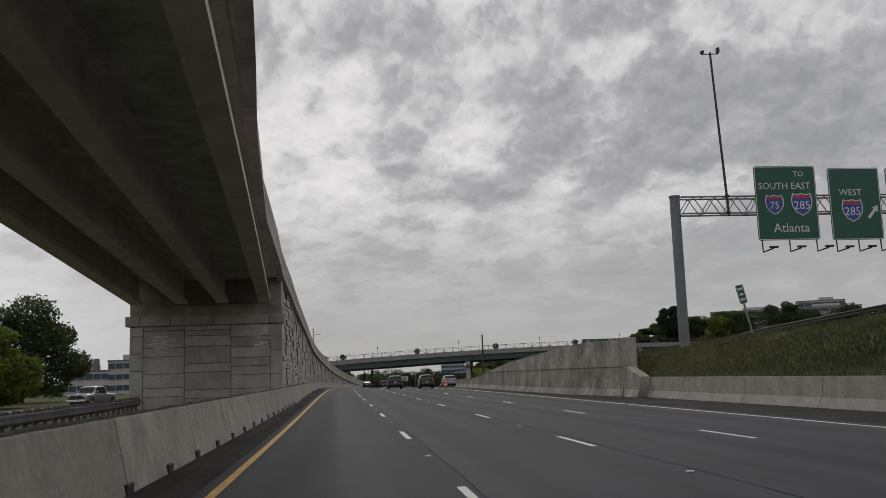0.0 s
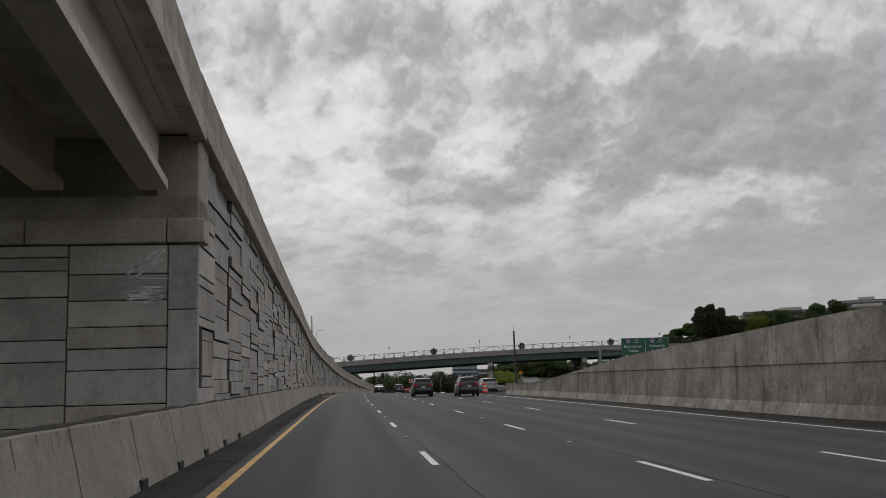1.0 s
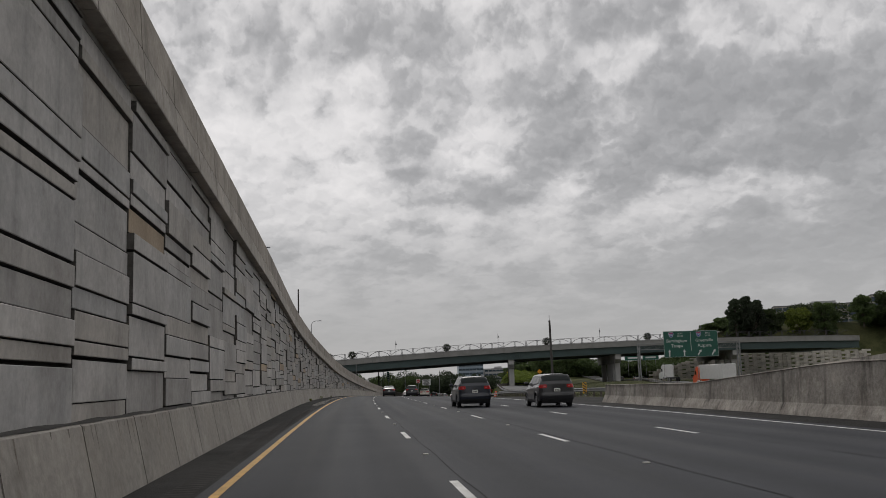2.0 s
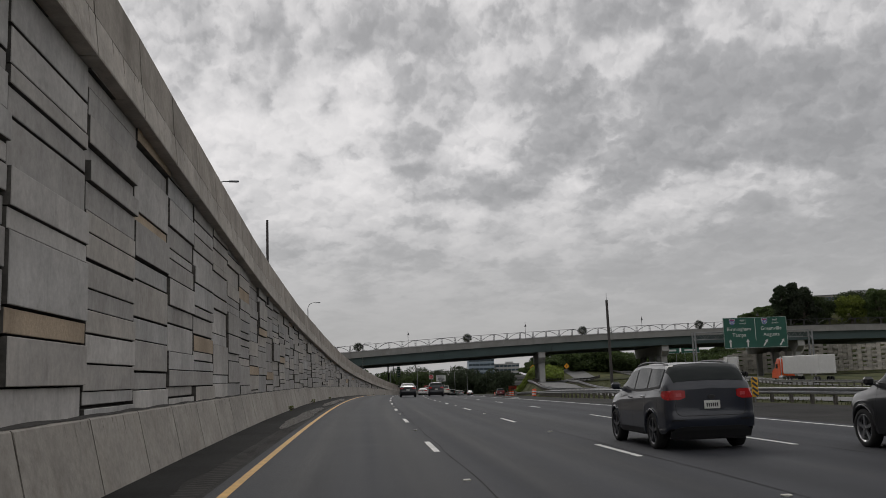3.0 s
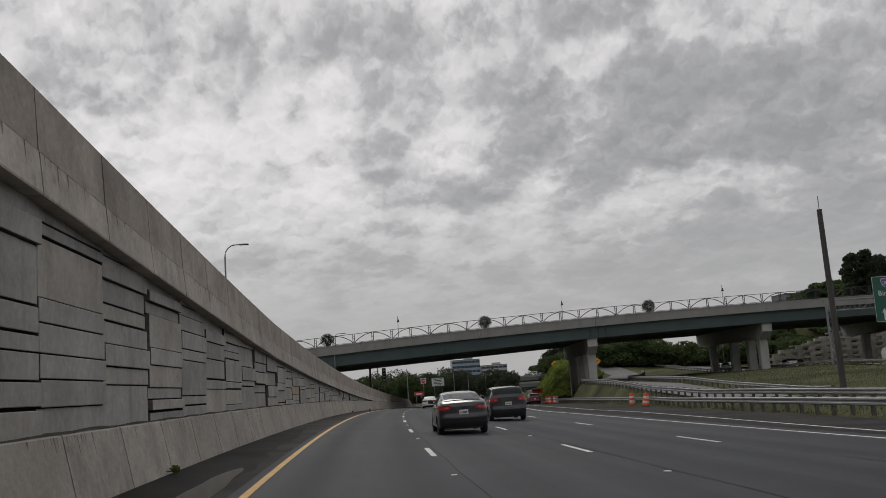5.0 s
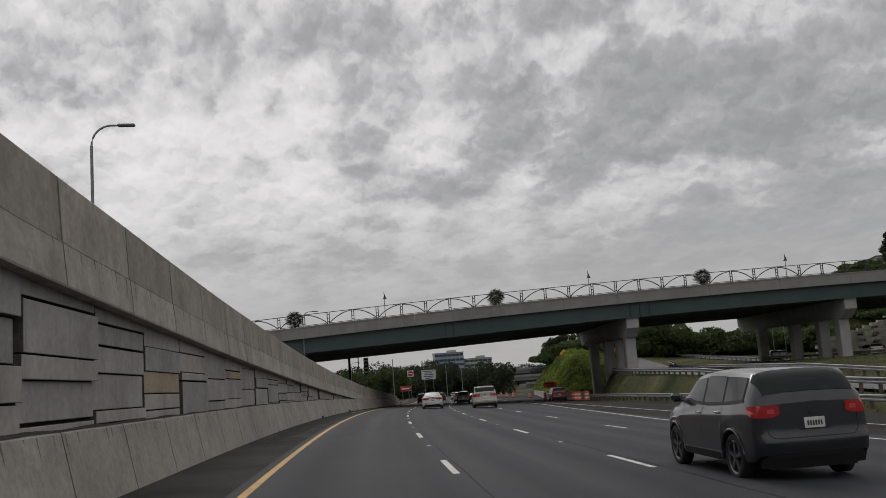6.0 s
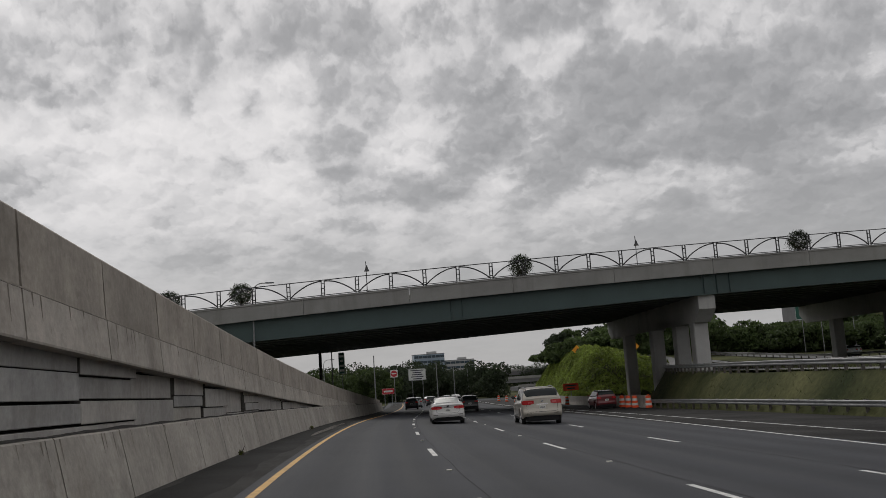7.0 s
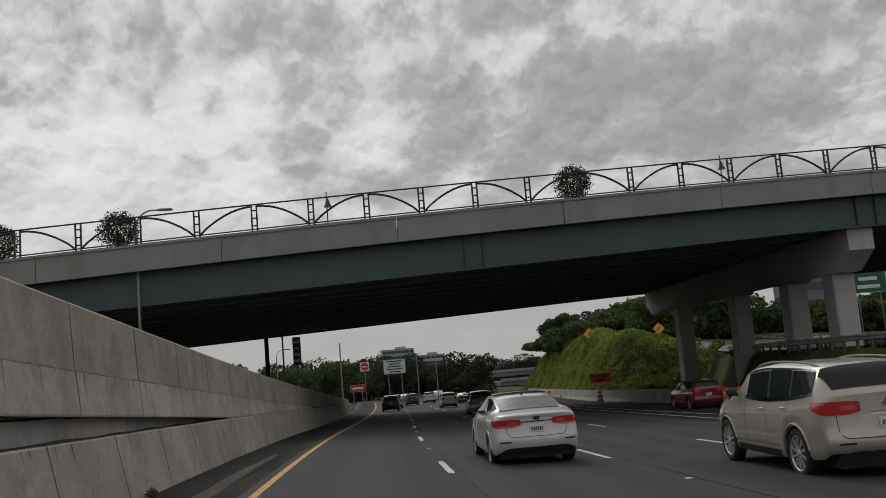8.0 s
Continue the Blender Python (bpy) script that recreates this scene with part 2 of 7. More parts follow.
M = {
    "asphalt": asphalt_material(),
    "shoulder": material("worn_shoulder", (0.036, 0.035, 0.034), spec=0.05, rough=0.75, var=0.28, scale=0.35, grain=40, bump=0.5),
    "ramp_road": material("pale_asphalt", (0.14, 0.14, 0.138), rough=0.85, var=0.12, scale=0.4, grain=40, bump=0.3),
    "white_paint": material("worn_white_road_paint", (0.62, 0.62, 0.60), rough=0.6, var=0.16, scale=3, grain=45),
    "yellow_paint": material("worn_yellow_road_paint", (0.55, 0.30, 0.035), rough=0.6, var=0.18, scale=3, grain=45),
    "marker": material("pavement_marker", (0.6, 0.58, 0.52), rough=0.4, var=0.1),
    "barrier": material("barrier_concrete", (0.325, 0.302, 0.27), stain=0.5, rough=0.9, var=0.15, scale=1.1, grain=7, bump=0.35, each=0.09, streak=0.3, run=0.9, streak_col=(0.13, 0.12, 0.105)),
    "parapet": material("parapet_concrete", (0.405, 0.37, 0.33), stain=0.5, rough=0.9, var=0.13, scale=0.8, grain=7, bump=0.3, streak=0.4, run=0.9, streak_col=(0.14, 0.13, 0.11), each=0.09),
    "panel": material("precast_panel_concrete", (0.42, 0.402, 0.38), stain=0.34, rough=0.9, var=0.12, scale=0.7, grain=7, bump=0.2, run=2.2, hue=0.03, streak=0.45, streak_col=(0.16, 0.155, 0.145), each=0.17),
    "panel_tan": material("tan_panel_concrete", (0.40, 0.315, 0.225), rough=0.9, var=0.14, scale=0.6, grain=16, bump=0.35, streak=0.35, streak_col=(0.16, 0.12, 0.08), each=0.13),
    # one dark colour holds both joint grime and the shade on slab edges
    "slab_edge": material("grimy_shaded_slab_edge", (0.10, 0.094, 0.085), rough=0.95, var=0.25, scale=2, grain=9),
    "parapet_top": material("sooty_parapet_concrete", (0.335, 0.30, 0.26), stain=0.55, rough=0.9, var=0.14, scale=0.8, grain=7, bump=0.3, streak=0.5, run=0.8, streak_col=(0.12, 0.11, 0.093), each=0.12),
    "seam": material("tar_seam", (0.022, 0.022, 0.022), spec=0.1, rough=0.8, var=0.3, scale=1.5),
    "grime": material("dark_run_off_grime", (0.17, 0.15, 0.125), rough=0.95, var=0.25, scale=3, grain=14),
    "hazard": material("amber_hazard_sheeting", (0.75, 0.42, 0.03), rough=0.5, var=0.08),
    "scrape": material("scraped_pale_paint", (0.62, 0.62, 0.64), rough=0.85, var=0.3, scale=3, grain=14),
    "joint": material("dark_joint_filler", (0.028, 0.025, 0.022), rough=0.95, var=0.2, scale=2),
    "girder": material("girder_concrete", (0.62, 0.57, 0.50), rough=0.85, var=0.10, scale=0.6, grain=14, bump=0.2, streak=0.2, streak_col=(0.16, 0.14, 0.12)),
    "deckform": material("galvanised_deck_form", (0.72, 0.73, 0.73), rough=0.4, metal=0.6, var=0.15, scale=1.2, grain=20),
    "old_concrete": material("stained_old_concrete", (0.36, 0.33, 0.295), stain=0.6, rough=0.92, var=0.25, scale=0.6, grain=7, bump=0.7, run=2.0, streak=1.0, streak_col=(0.06, 0.055, 0.05)),
    "pier": material("pier_concrete", (0.39, 0.385, 0.372), rough=0.9, var=0.08, scale=0.4, grain=14, bump=0.2, streak=0.35, streak_col=(0.17, 0.165, 0.155)),
    "fascia": material("fascia_concrete", (0.25, 0.247, 0.235), rough=0.9, var=0.08, scale=0.4, grain=14, streak=0.45, streak_col=(0.15, 0.14, 0.13)),
    "green_steel": material("green_painted_steel", (0.044, 0.072, 0.070), rough=0.5, var=0.08, scale=0.3, grain=8),
    # girder green lightened to stand in for light bounced up under the deck
    "inner_steel": material("lightened_inner_girder_steel", (0.17, 0.185, 0.18), rough=0.7, var=0.12, scale=0.3, grain=8),
    "rail_steel": material("black_railing_steel", (0.025, 0.025, 0.027), rough=0.5, var=0.1, scale=1),
    "galv": material("galvanised_steel", (0.24, 0.244, 0.25), rough=0.55, metal=0.5, var=0.12, scale=1.2, grain=20),
    "weathered": material("weathered_guardrail_steel", (0.16, 0.16, 0.155), rough=0.65, metal=0.3, var=0.15, scale=1.2, grain=20),
    "grey_paint": material("grey_painted_column", (0.16, 0.17, 0.19), rough=0.55, var=0.12, scale=0.8),
    "dark_steel": material("weathered_dark_steel", (0.05, 0.045, 0.042), rough=0.7, var=0.15, scale=0.8),
    "timber": material("weathered_timber_post", (0.10, 0.09, 0.08), rough=0.9, var=0.2, scale=2),
    "sign_green": material("green_sign_sheeting", (0.010, 0.085, 0.060), rough=0.4, var=0.08, scale=0.6, grain=5),
    "sign_white": material("white_sign_sheeting", (0.60, 0.62, 0.60), rough=0.4, var=0.04),
    "sign_blue": material("blue_shield_sheeting", (0.03, 0.06, 0.30), rough=0.4, var=0.06),
    "sign_red": material("red_shield_sheeting", (0.45, 0.03, 0.04), rough=0.4, var=0.06),
    "sign_orange": material("orange_sign_sheeting", (0.85, 0.10, 0.025), rough=0.45, var=0.06),
    "sign_redorange": material("red_orange_work_sign", (0.95, 0.10, 0.04), rough=0.45, var=0.06),
    "sign_yellow": material("amber_sign_sheeting", (0.80, 0.33, 0.02), rough=0.45, var=0.06),
    "sign_back": material("sign_back_aluminium", (0.35, 0.36, 0.36), rough=0.5, metal=0.5, var=0.1),
    "grass": material("spring_grass", (0.040, 0.056, 0.020), spec=0.1, rough=0.95, var=0.3, scale=0.12, grain=3.0, bump=1.0, tint=(0.075, 0.075, 0.034)),
    "soil": material("dry_verge", (0.16, 0.14, 0.10), rough=0.95, var=0.2, scale=0.5, grain=6, bump=0.6),
    "leaf_spring": material("spring_leaves", (0.12, 0.15, 0.022), rough=0.7, var=0.3, scale=0.5, grain=4, each=0.35),
    "leaf_mid": material("mid_green_leaves", (0.06, 0.088, 0.028), rough=0.7, var=0.3, scale=0.5, grain=4, each=0.35),
    "leaf_dark": material("dark_evergreen_leaves", (0.034, 0.048, 0.024), rough=0.75, var=0.3, scale=0.5, grain=4, each=0.35),
    "leaf_ivy": material("ivy_leaves", (0.15, 0.195, 0.035), rough=0.65, var=0.35, scale=0.35, grain=3, each=0.4),
    "blade": material("verge_grass_blades", (0.050, 0.074, 0.024), rough=0.9, var=0.25, scale=0.1, grain=2, each=0.3, tint=(0.085, 0.085, 0.038)),
    "water": glass_material("standing_water", (0.03, 0.029, 0.028), 0.12),
    "wet": material("wet_asphalt", (0.020, 0.020, 0.020), spec=0.03, rough=0.7, var=0.25, scale=0.4, grain=30, bump=0.25),
    "bark": material("tree_bark", (0.09, 0.075, 0.06), rough=0.95, var=0.25, scale=3, grain=20, bump=0.6),
    "tyre": material("tyre_rubber", (0.022, 0.022, 0.022), rough=0.85, var=0.15, scale=6),
    "rim": material("alloy_rim", (0.55, 0.55, 0.56), rough=0.3, metal=0.85, var=0.05),
    "rim_bright": material("polished_bright_rim", (0.62, 0.62, 0.62), rough=0.25, metal=0.6, var=0.05),
    "rim_dark": material("dark_alloy_rim", (0.16, 0.16, 0.17), rough=0.35, metal=0.7, var=0.05),
    "trim_black": material("black_plastic_trim", (0.02, 0.02, 0.021), rough=0.6, var=0.08),
    "glass": glass_material("car_glass"),
    "glass_pale": glass_material("rear_screen_glass", (0.13, 0.15, 0.145), 0.28),
    "lamp_red": material("red_lamp_lens", (0.42, 0.018, 0.02), rough=0.15, var=0.06, coat=0.6),
    "lamp_pale": material("pale_lamp_lens", (0.55, 0.075, 0.08), rough=0.15, var=0.05, coat=0.6),
    "lamp_clear": material("clear_lamp_lens", (0.7, 0.7, 0.7), rough=0.12, var=0.04, coat=0.6),
    "plate": material("number_plate", (0.66, 0.66, 0.62), rough=0.5, var=0.06),
    "ink": material("dark_ink", (0.05, 0.05, 0.06), rough=0.6, var=0.05),
    "chrome": material("chrome", (0.7, 0.7, 0.7), rough=0.12, metal=1.0, var=0.03),
    "wall_far": material("pale_building_cladding", (0.40, 0.40, 0.40), rough=0.8, var=0.06, scale=0.1),
    "wall_blue": material("blue_grey_glazed_cladding", (0.25, 0.31, 0.38), rough=0.4, var=0.06, scale=0.1),
    "wall_tan": material("tan_building_cladding", (0.30, 0.28, 0.25), rough=0.85, var=0.08, scale=0.1),
    "far_glass": glass_material("office_glazing", (0.06, 0.08, 0.10), 0.15),
    "stone": material("tan_stone_blocks", (0.46, 0.43, 0.385), rough=0.9, var=0.14, scale=0.8, grain=5, bump=0.5, each=0.14),
    "roof": material("grey_roof", (0.16, 0.16, 0.165), rough=0.85, var=0.1, scale=0.2),
}
for key, col in {"white": (0.60, 0.595, 0.58), "champagne": (0.44, 0.405, 0.345), "black": (0.016, 0.016, 0.018), "graphite": (0.03, 0.032, 0.037), "navy": (0.014, 0.018, 0.03), "silver": (0.42, 0.43, 0.44), "maroon": (0.13, 0.012, 0.016), "orange": (0.72, 0.10, 0.02), "pewter": (0.25, 0.26, 0.285)}.items():
    M["car_" + key] = material(key + "_car_paint", col, rough=0.32, metal=0.35 if key in ("champagne", "silver", "graphite", "pewter") else 0.0, var=0.04, scale=1.5, grain=6, coat=0.8)
for key in ("leaf_spring", "leaf_mid", "leaf_dark", "leaf_ivy"):
    leafy(M[key])

# ---- the road's own frame: station s along the lane, offset d to the right, height h ----
def clamp(v, a, b):
    return max(a, min(b, v))


def table(s, pairs):
    if s <= pairs[0][0]:
        return pairs[0][1]
    for (a, u), (b, v) in zip(pairs, pairs[1:]):
        if s <= b:
            return u + (v - u) * (s - a) / (b - a)
    return pairs[-1][1]


def road_x(s):
    u = min(s, 300.0) / 100
    x = 2.66786 - 1.55715 * u - 1.83030 * u**2 + 1.05682 * u**3 - 0.01765 * u**4
    e = s - 300.0
    return x if e <= 0 else x + 0.141 * e - 0.00018 * min(e, 250) ** 2


def road_z(s):
    u = min(max(s, -40), 300.0) / 100
    z = 0.49904 * u**2 - 0.34759 * u**3 + 0.03236 * u**4
    e = s - 300.0
    return z if e <= 0 else z - 0.029 * min(e, 160) + 0.00006 * min(e, 160) ** 2


BANK = [(0, 0.0), (100, 0.003), (140, 0.012), (190, 0.035), (230, 0.045), (290, 0.037), (400, 0.03)]
TOE = [(-60, -3.15), (0, -3.1), (65, -3.0), (110, -3.55), (135, -3.95), (160, -4.2), (210, -3.8), (270, -3.7), (300, -3.9), (400, -4.0)]
CROWN = [(55, 9.2), (60, 8.95), (73, 8.6), (92, 8.3), (115, 7.98), (130, 7.5), (142, 7.08), (158, 6.68), (175, 6.03), (205, 4.72), (220, 4.27), (235, 3.88), (267, 3.05), (296, 2.42), (330, 1.8), (360, 1.35)]
WALL_END = 352.0


def rise(v, a, b):
    t = clamp((v - a) / (b - a), 0, 1)
    return t * t * (3 - 2 * t)


def heading(s):
    return math.atan(road_x(s + 0.5) - road_x(s - 0.5))


def W(s, d, h=0.0):
    a = heading(s)
    return Vector((road_x(s) + d * math.cos(a), s - d * math.sin(a), road_z(s) - table(s, BANK) * clamp(d, -5, 75) + h))


def frame_at(s, d, h=0.0, turn=0.0):
    """A pose on the road that looks along it."""
    return Matrix.Translation(W(s, d, h)) @ Matrix.Rotation(-heading(s) + radians(turn), 4, "Z")


def toe(s):
    return table(s, TOE)


def crown(s):
    c = table(s, CROWN)
    return c + 0.03 * (c - 1.5) * rise(s, 58, 110)


# ---- building helpers ----
def mesh_from(name, verts, faces, mat, smooth=False):
    me = bpy.data.meshes.new(name)
    me.from_pydata([tuple(v) for v in verts], [], faces)
    me.materials.append(mat)
    if smooth:
        for p in me.polygons:
            p.use_smooth = True
    me.update()
    return me


def thing(name, label="", category="", group="", kind="", m=None):
    ob = tagged(new(name), label, category, group, kind)
    if m is not None:
        ob.matrix_world = m
    return ob


def part(name, bm, mat, parent=None, label="", smooth=False):
    me = bpy.data.meshes.new(name)
    bmesh.ops.recalc_face_normals(bm, faces=bm.faces)
    bm.to_mesh(me)
    bm.free()
    me.materials.append(mat)
    if smooth:
        for p in me.polygons:
            p.use_smooth = True
    ob = new(name, me)
    if parent is not None:
        ob.parent = parent
    if label:
        ob["label"] = label
    return ob


def piece(name, me, parent=None, m=None):
    ob = new(name, me)
    if parent is not None:
        ob.parent = parent
    if m is not None:
        ob.matrix_basis = m
    return ob


def box(bm, c, size, m=None, bevel=0.0):
    """A box round c, optionally turned by m, with bevelled edges."""
    x, y, z = (v / 2 for v in size)
    vs = [bm.verts.new((Matrix(m) if m is not None else Matrix()) @ Vector((c[0] + i * x, c[1] + j * y, c[2] + k * z))) for i in (-1, 1) for j in (-1, 1) for k in (-1, 1)]
    fs = [bm.faces.new([vs[i] for i in q]) for q in ((0, 1, 3, 2), (4, 6, 7, 5), (0, 4, 5, 1), (2, 3, 7, 6), (0, 2, 6, 4), (1, 5, 7, 3))]
    if bevel:
        bmesh.ops.bevel(bm, geom=list({e for f in fs for e in f.edges}), offset=bevel, segments=1, affect="EDGES", clamp_overlap=True)
    return bm


def boxes(*specs, bevel=0.0):
    bm = bmesh.new()
    for c, size in specs:
        box(bm, c, size, bevel=bevel)
    return bm


def tube(bm, points, radius, sides=8, taper=1.0):
    """A round bar through the points."""
    pts = [Vector(p) for p in points]
    rings = []
    for i, p in enumerate(pts):
        t = (pts[min(i + 1, len(pts) - 1)] - pts[max(i - 1, 0)]).normalized()
        a = t.orthogonal().normalized() if abs(t.z) > 0.95 else t.cross(Vector((0, 0, 1))).normalized()
        b = t.cross(a)
        r = radius * (1 + (taper - 1) * i / max(1, len(pts) - 1))
        rings.append([bm.verts.new(p + r * (math.cos(2 * math.pi * k / sides) * a + math.sin(2 * math.pi * k / sides) * b)) for k in range(sides)])
    for u, v in zip(rings, rings[1:]):
        for k in range(sides):
            bm.faces.new((u[k], u[(k + 1) % sides], v[(k + 1) % sides], v[k]))
    bm.faces.new(rings[0][::-1]), bm.faces.new(rings[-1])
    return bm


def tubes(*lines, radius=0.05, sides=8, taper=1.0):
    bm = bmesh.new()
    for pts in lines:
        tube(bm, pts, radius, sides, taper)
    return bm


def sweep(stations, profile, closed=True, caps=True):
    """Verts and faces of a profile of (d, h) carried along the road."""
    verts, faces = [], []
    n = len(profile(stations[0]))
    for s in stations:
        verts += [W(s, d, h) for d, h in profile(s)]
    last = n if closed else n - 1
    for i in range(len(stations) - 1):
        for k in range(last):
            a, b = i * n + k, i * n + (k + 1) % n
            faces.append((a, b, b + n, a + n))
    if closed and caps:
        faces.append(tuple(range(n))[::-1])
        faces.append(tuple(range((len(stations) - 1) * n, len(stations) * n)))
    return verts, faces


def swept(name, stations, profile, mat, closed=True, parent=None, label="", smooth=False):
    ob = new(name, mesh_from(name, *sweep(stations, profile, closed), mat, smooth))
    bm = bmesh.new()
    bm.from_mesh(ob.data)
    bmesh.ops.recalc_face_normals(bm, faces=bm.faces)
    bm.to_mesh(ob.data)
    bm.free()
    if parent is not None:
        ob.parent = parent
    if label:
        ob["label"] = label
    return ob


def span(a, b, step):
    n = max(1, round((b - a) / step))
    return [a + (b - a) * i / n for i in range(n + 1)]


# ---- ground: one sheet to the horizon ----
LOT_TOP = [(-60, 1.0), (50, 1.0), (50.6, 3.15), (56, 3.2), (66, 2.85), (80, 2.4), (92, 1.65), (104, 0.9), (112, 0.25), (125, 0.0)]
RIGHT_EDGE = [(-80, 15.9), (50, 15.9), (55, 15.75), (60, 14.9), (63, 14.5), (104, 14.5), (122, 20.0), (145, 18.8), (160, 17.5), (190, 17.4), (240, 21.8), (310, 21.2), (350, 20.6), (400, 25.0), (430, 27.6), (700, 28.0)]


COLL_D = [(140, 25.5), (180, 26.0), (230, 27.0), (290, 28.0), (320, 31.0), (345, 38.0), (370, 43.5), (410, 42.0), (430, 40.0)]
COLL_H = [(140, 0.0), (175, 0.0), (194, 0.25), (227, 0.6), (245, 1.2), (262, 2.0), (300, 2.9), (340, 4.0), (370, 5.2), (400, 8.4), (430, 9.4)]
RAMP_D = [(120, 46.0), (200, 54.0), (245, 58.0), (300, 58.5), (330, 57.0), (360, 56.5), (430, 54.0)]
RAMP_H = [(-80, 4.6), (20, 4.3), (48, 3.9), (63, 3.4), (75, 2.7), (95, 1.6), (120, 0.5), (190, 1.0), (214, 1.6), (245, 2.4), (258, 2.9), (284, 4.0), (320, 4.3), (350, 4.9), (400, 7.6), (430, 9.0)]


def ground_h(s, d):
    """Height of the terrain over the road's level."""
    e = table(s, RIGHT_EDGE)
    if d < -3.3:
        if d > -13:
            return -0.35
        return -0.35 + 0.9 * rise(-d, 60, 200) + 6 * rise(-d, 200, 900)
    if d < e + 0.5:
        return -0.35
    # bank behind the first wall
    h = min(2.1, table(s, LOT_TOP))
    h += max(0.0, table(s, [(-60, 4.6), (20, 4.3), (48, 3.9), (63, 3.4), (75, 2.7), (95, 1.6), (120, 0.3)]) - h) * rise(d, e + 0.5, 30)
    # verge, collector road, grass slope, ramp
    c, r, cd, rd = table(s, COLL_H), table(s, RAMP_H), table(s, COLL_D), table(s, RAMP_D)
    if d < cd - 3.6:
        g = c * rise(d, max(e + 0.5, cd - 8.5 + 2.3 * rise(s, 240, 270)), cd - 3.6)
    elif d < cd + 4.0:
        g = c - 0.16 * rise(d, cd - 3.6, cd - 3.0) * (1 - rise(d, cd + 3.2, cd + 4.0))
    elif d < rd:
        g = c + (r - c) * rise(d, cd + 4.0, rd - 1.0)
    elif d < rd + 9.6:
        g = r - 0.16 * rise(d, rd, rd + 0.8) * (1 - rise(d, rd + 8.8, rd + 9.6))
    else:
        g = r
    # ivy hump past the bridge
    top = e + 6.5
    peak = table(s, [(347, 5.2), (365, 6.2), (385, 7.6), (430, 8.6)])
    hump = (0.8 + (peak - 0.8) * rise(d, e + 0.4, top)) if d < top else peak + (c - peak) * rise(d, top + 1.5, max(top + 5.0, cd - 3.6))
    if d < cd - 3.6:
        g = g + (hump - g) * rise(s, 347, 360)
    h = h + (g - h) * rise(s, 95, 150)
    return h + 17.5 * rise(d, 90, 118) * rise(s, 392, 424)


def build_ground():
    ss = [-4000, -1500, -600, -250, -120] + span(-80, 40, 6) + span(43, 49, 1.0) + span(49.5, 53, 0.5) + span(55, 430, 5) + [460, 500, 560, 640, 760, 950, 1300, 2000, 4500]
    ds = [-4500, -1800, -700, -300, -150, -80, -45, -25, -16, -13.2, -12.8, -3.6, -3.0, 0, 8, 13] + [14, 14.9, 15.2, 16.0, 16.5] + span(17.4, 73, 1.1) + [76, 80, 86, 92, 100, 108, 120, 140, 200, 300, 450, 700, 1500, 4500]
    verts, faces = [], []
    for s in ss:
        sc = clamp(s, -80, 430)
        for d in ds:
            dc = clamp(d, -450, 450)
            fade = clamp(1 - (s - 430) / 30, 0, 1) if d > 12 else 1
            p = W(sc, dc, -0.35 + (ground_h(sc, dc) + 0.35) * fade)
            a = heading(sc)
            x = p.x + (d - clamp(d, -450, 450)) * math.cos(a) + (s - sc) * math.sin(a)
            y = p.y - (d - clamp(d, -450, 450)) * math.sin(a) + (s - sc)
            verts.append((x, y, p.z))
    n = len(ds)
    for i in range(len(ss) - 1):
        for k in range(n - 1):
            a = i * n + k
            faces.append((a, a + 1, a + n + 1, a + n))
    ob = new("ground", mesh_from("ground", verts, faces, M["grass"], True))
    return tagged(ob, "spring grass verges and banks beside the motorway", "ground", kind="structure")


build_ground()


def build_road():
    ss = span(-80, 430, 4) + [460, 500, 560, 640]
    cols = [-5.2, -3.0, -2.0, -1.2, 0, 1.5, 3.2, 5, 6.7, 8.3, 10, 11.7, 13, 14.2]
    verts, faces, uvs = [], [], []
    for s in ss:
        e = table(s, RIGHT_EDGE) + 0.35
        for d in cols + [max(14.4, e - 2), max(14.6, e)]:
            verts.append(W(s, d, 0))
            uvs.append((d - 0.02, s))
    n = len(cols) + 2
    for i in range(len(ss) - 1):
        for k in range(n - 1):
            a = i * n + k
            faces.append((a, a + 1, a + n + 1, a + n))
    me = mesh_from("road", verts, faces, M["asphalt"])
    layer = me.uv_layers.new(name="lane")
    for lp in me.loops:
        layer.data[lp.index].uv = uvs[lp.vertex_index]
    ob = new("road", me)
    tagged(ob, "dark grey asphalt motorway carriageway with worn wheel tracks", "road", kind="structure")
    return ob


road = build_road()


def stripe(name, s0, s1, d0, width, mat, step=4.0, parent=None, lift=0.006):
    f = d0 if callable(d0) else (lambda s: d0)
    return swept(name, span(s0, s1, step), lambda s: [(f(s) - width / 2, lift), (f(s) + width / 2, lift)], mat, closed=False, parent=parent)


# shoulder strip beside the barrier, a little paler and dirtier
swept("shoulder", span(-80, 430, 4), lambda s: [(toe(s) - 0.2, 0.004), (-2.12, 0.004)], M["shoulder"], closed=False, parent=road, label="dirty grey paved shoulder")
swept("shoulder", span(-80, 46, 4) + span(48, 430, 4), lambda s: [(12.75, 0.004), (table(s, RIGHT_EDGE) + 0.3, 0.004)], M["shoulder"], closed=False, parent=road, label="dirty grey paved shoulder")


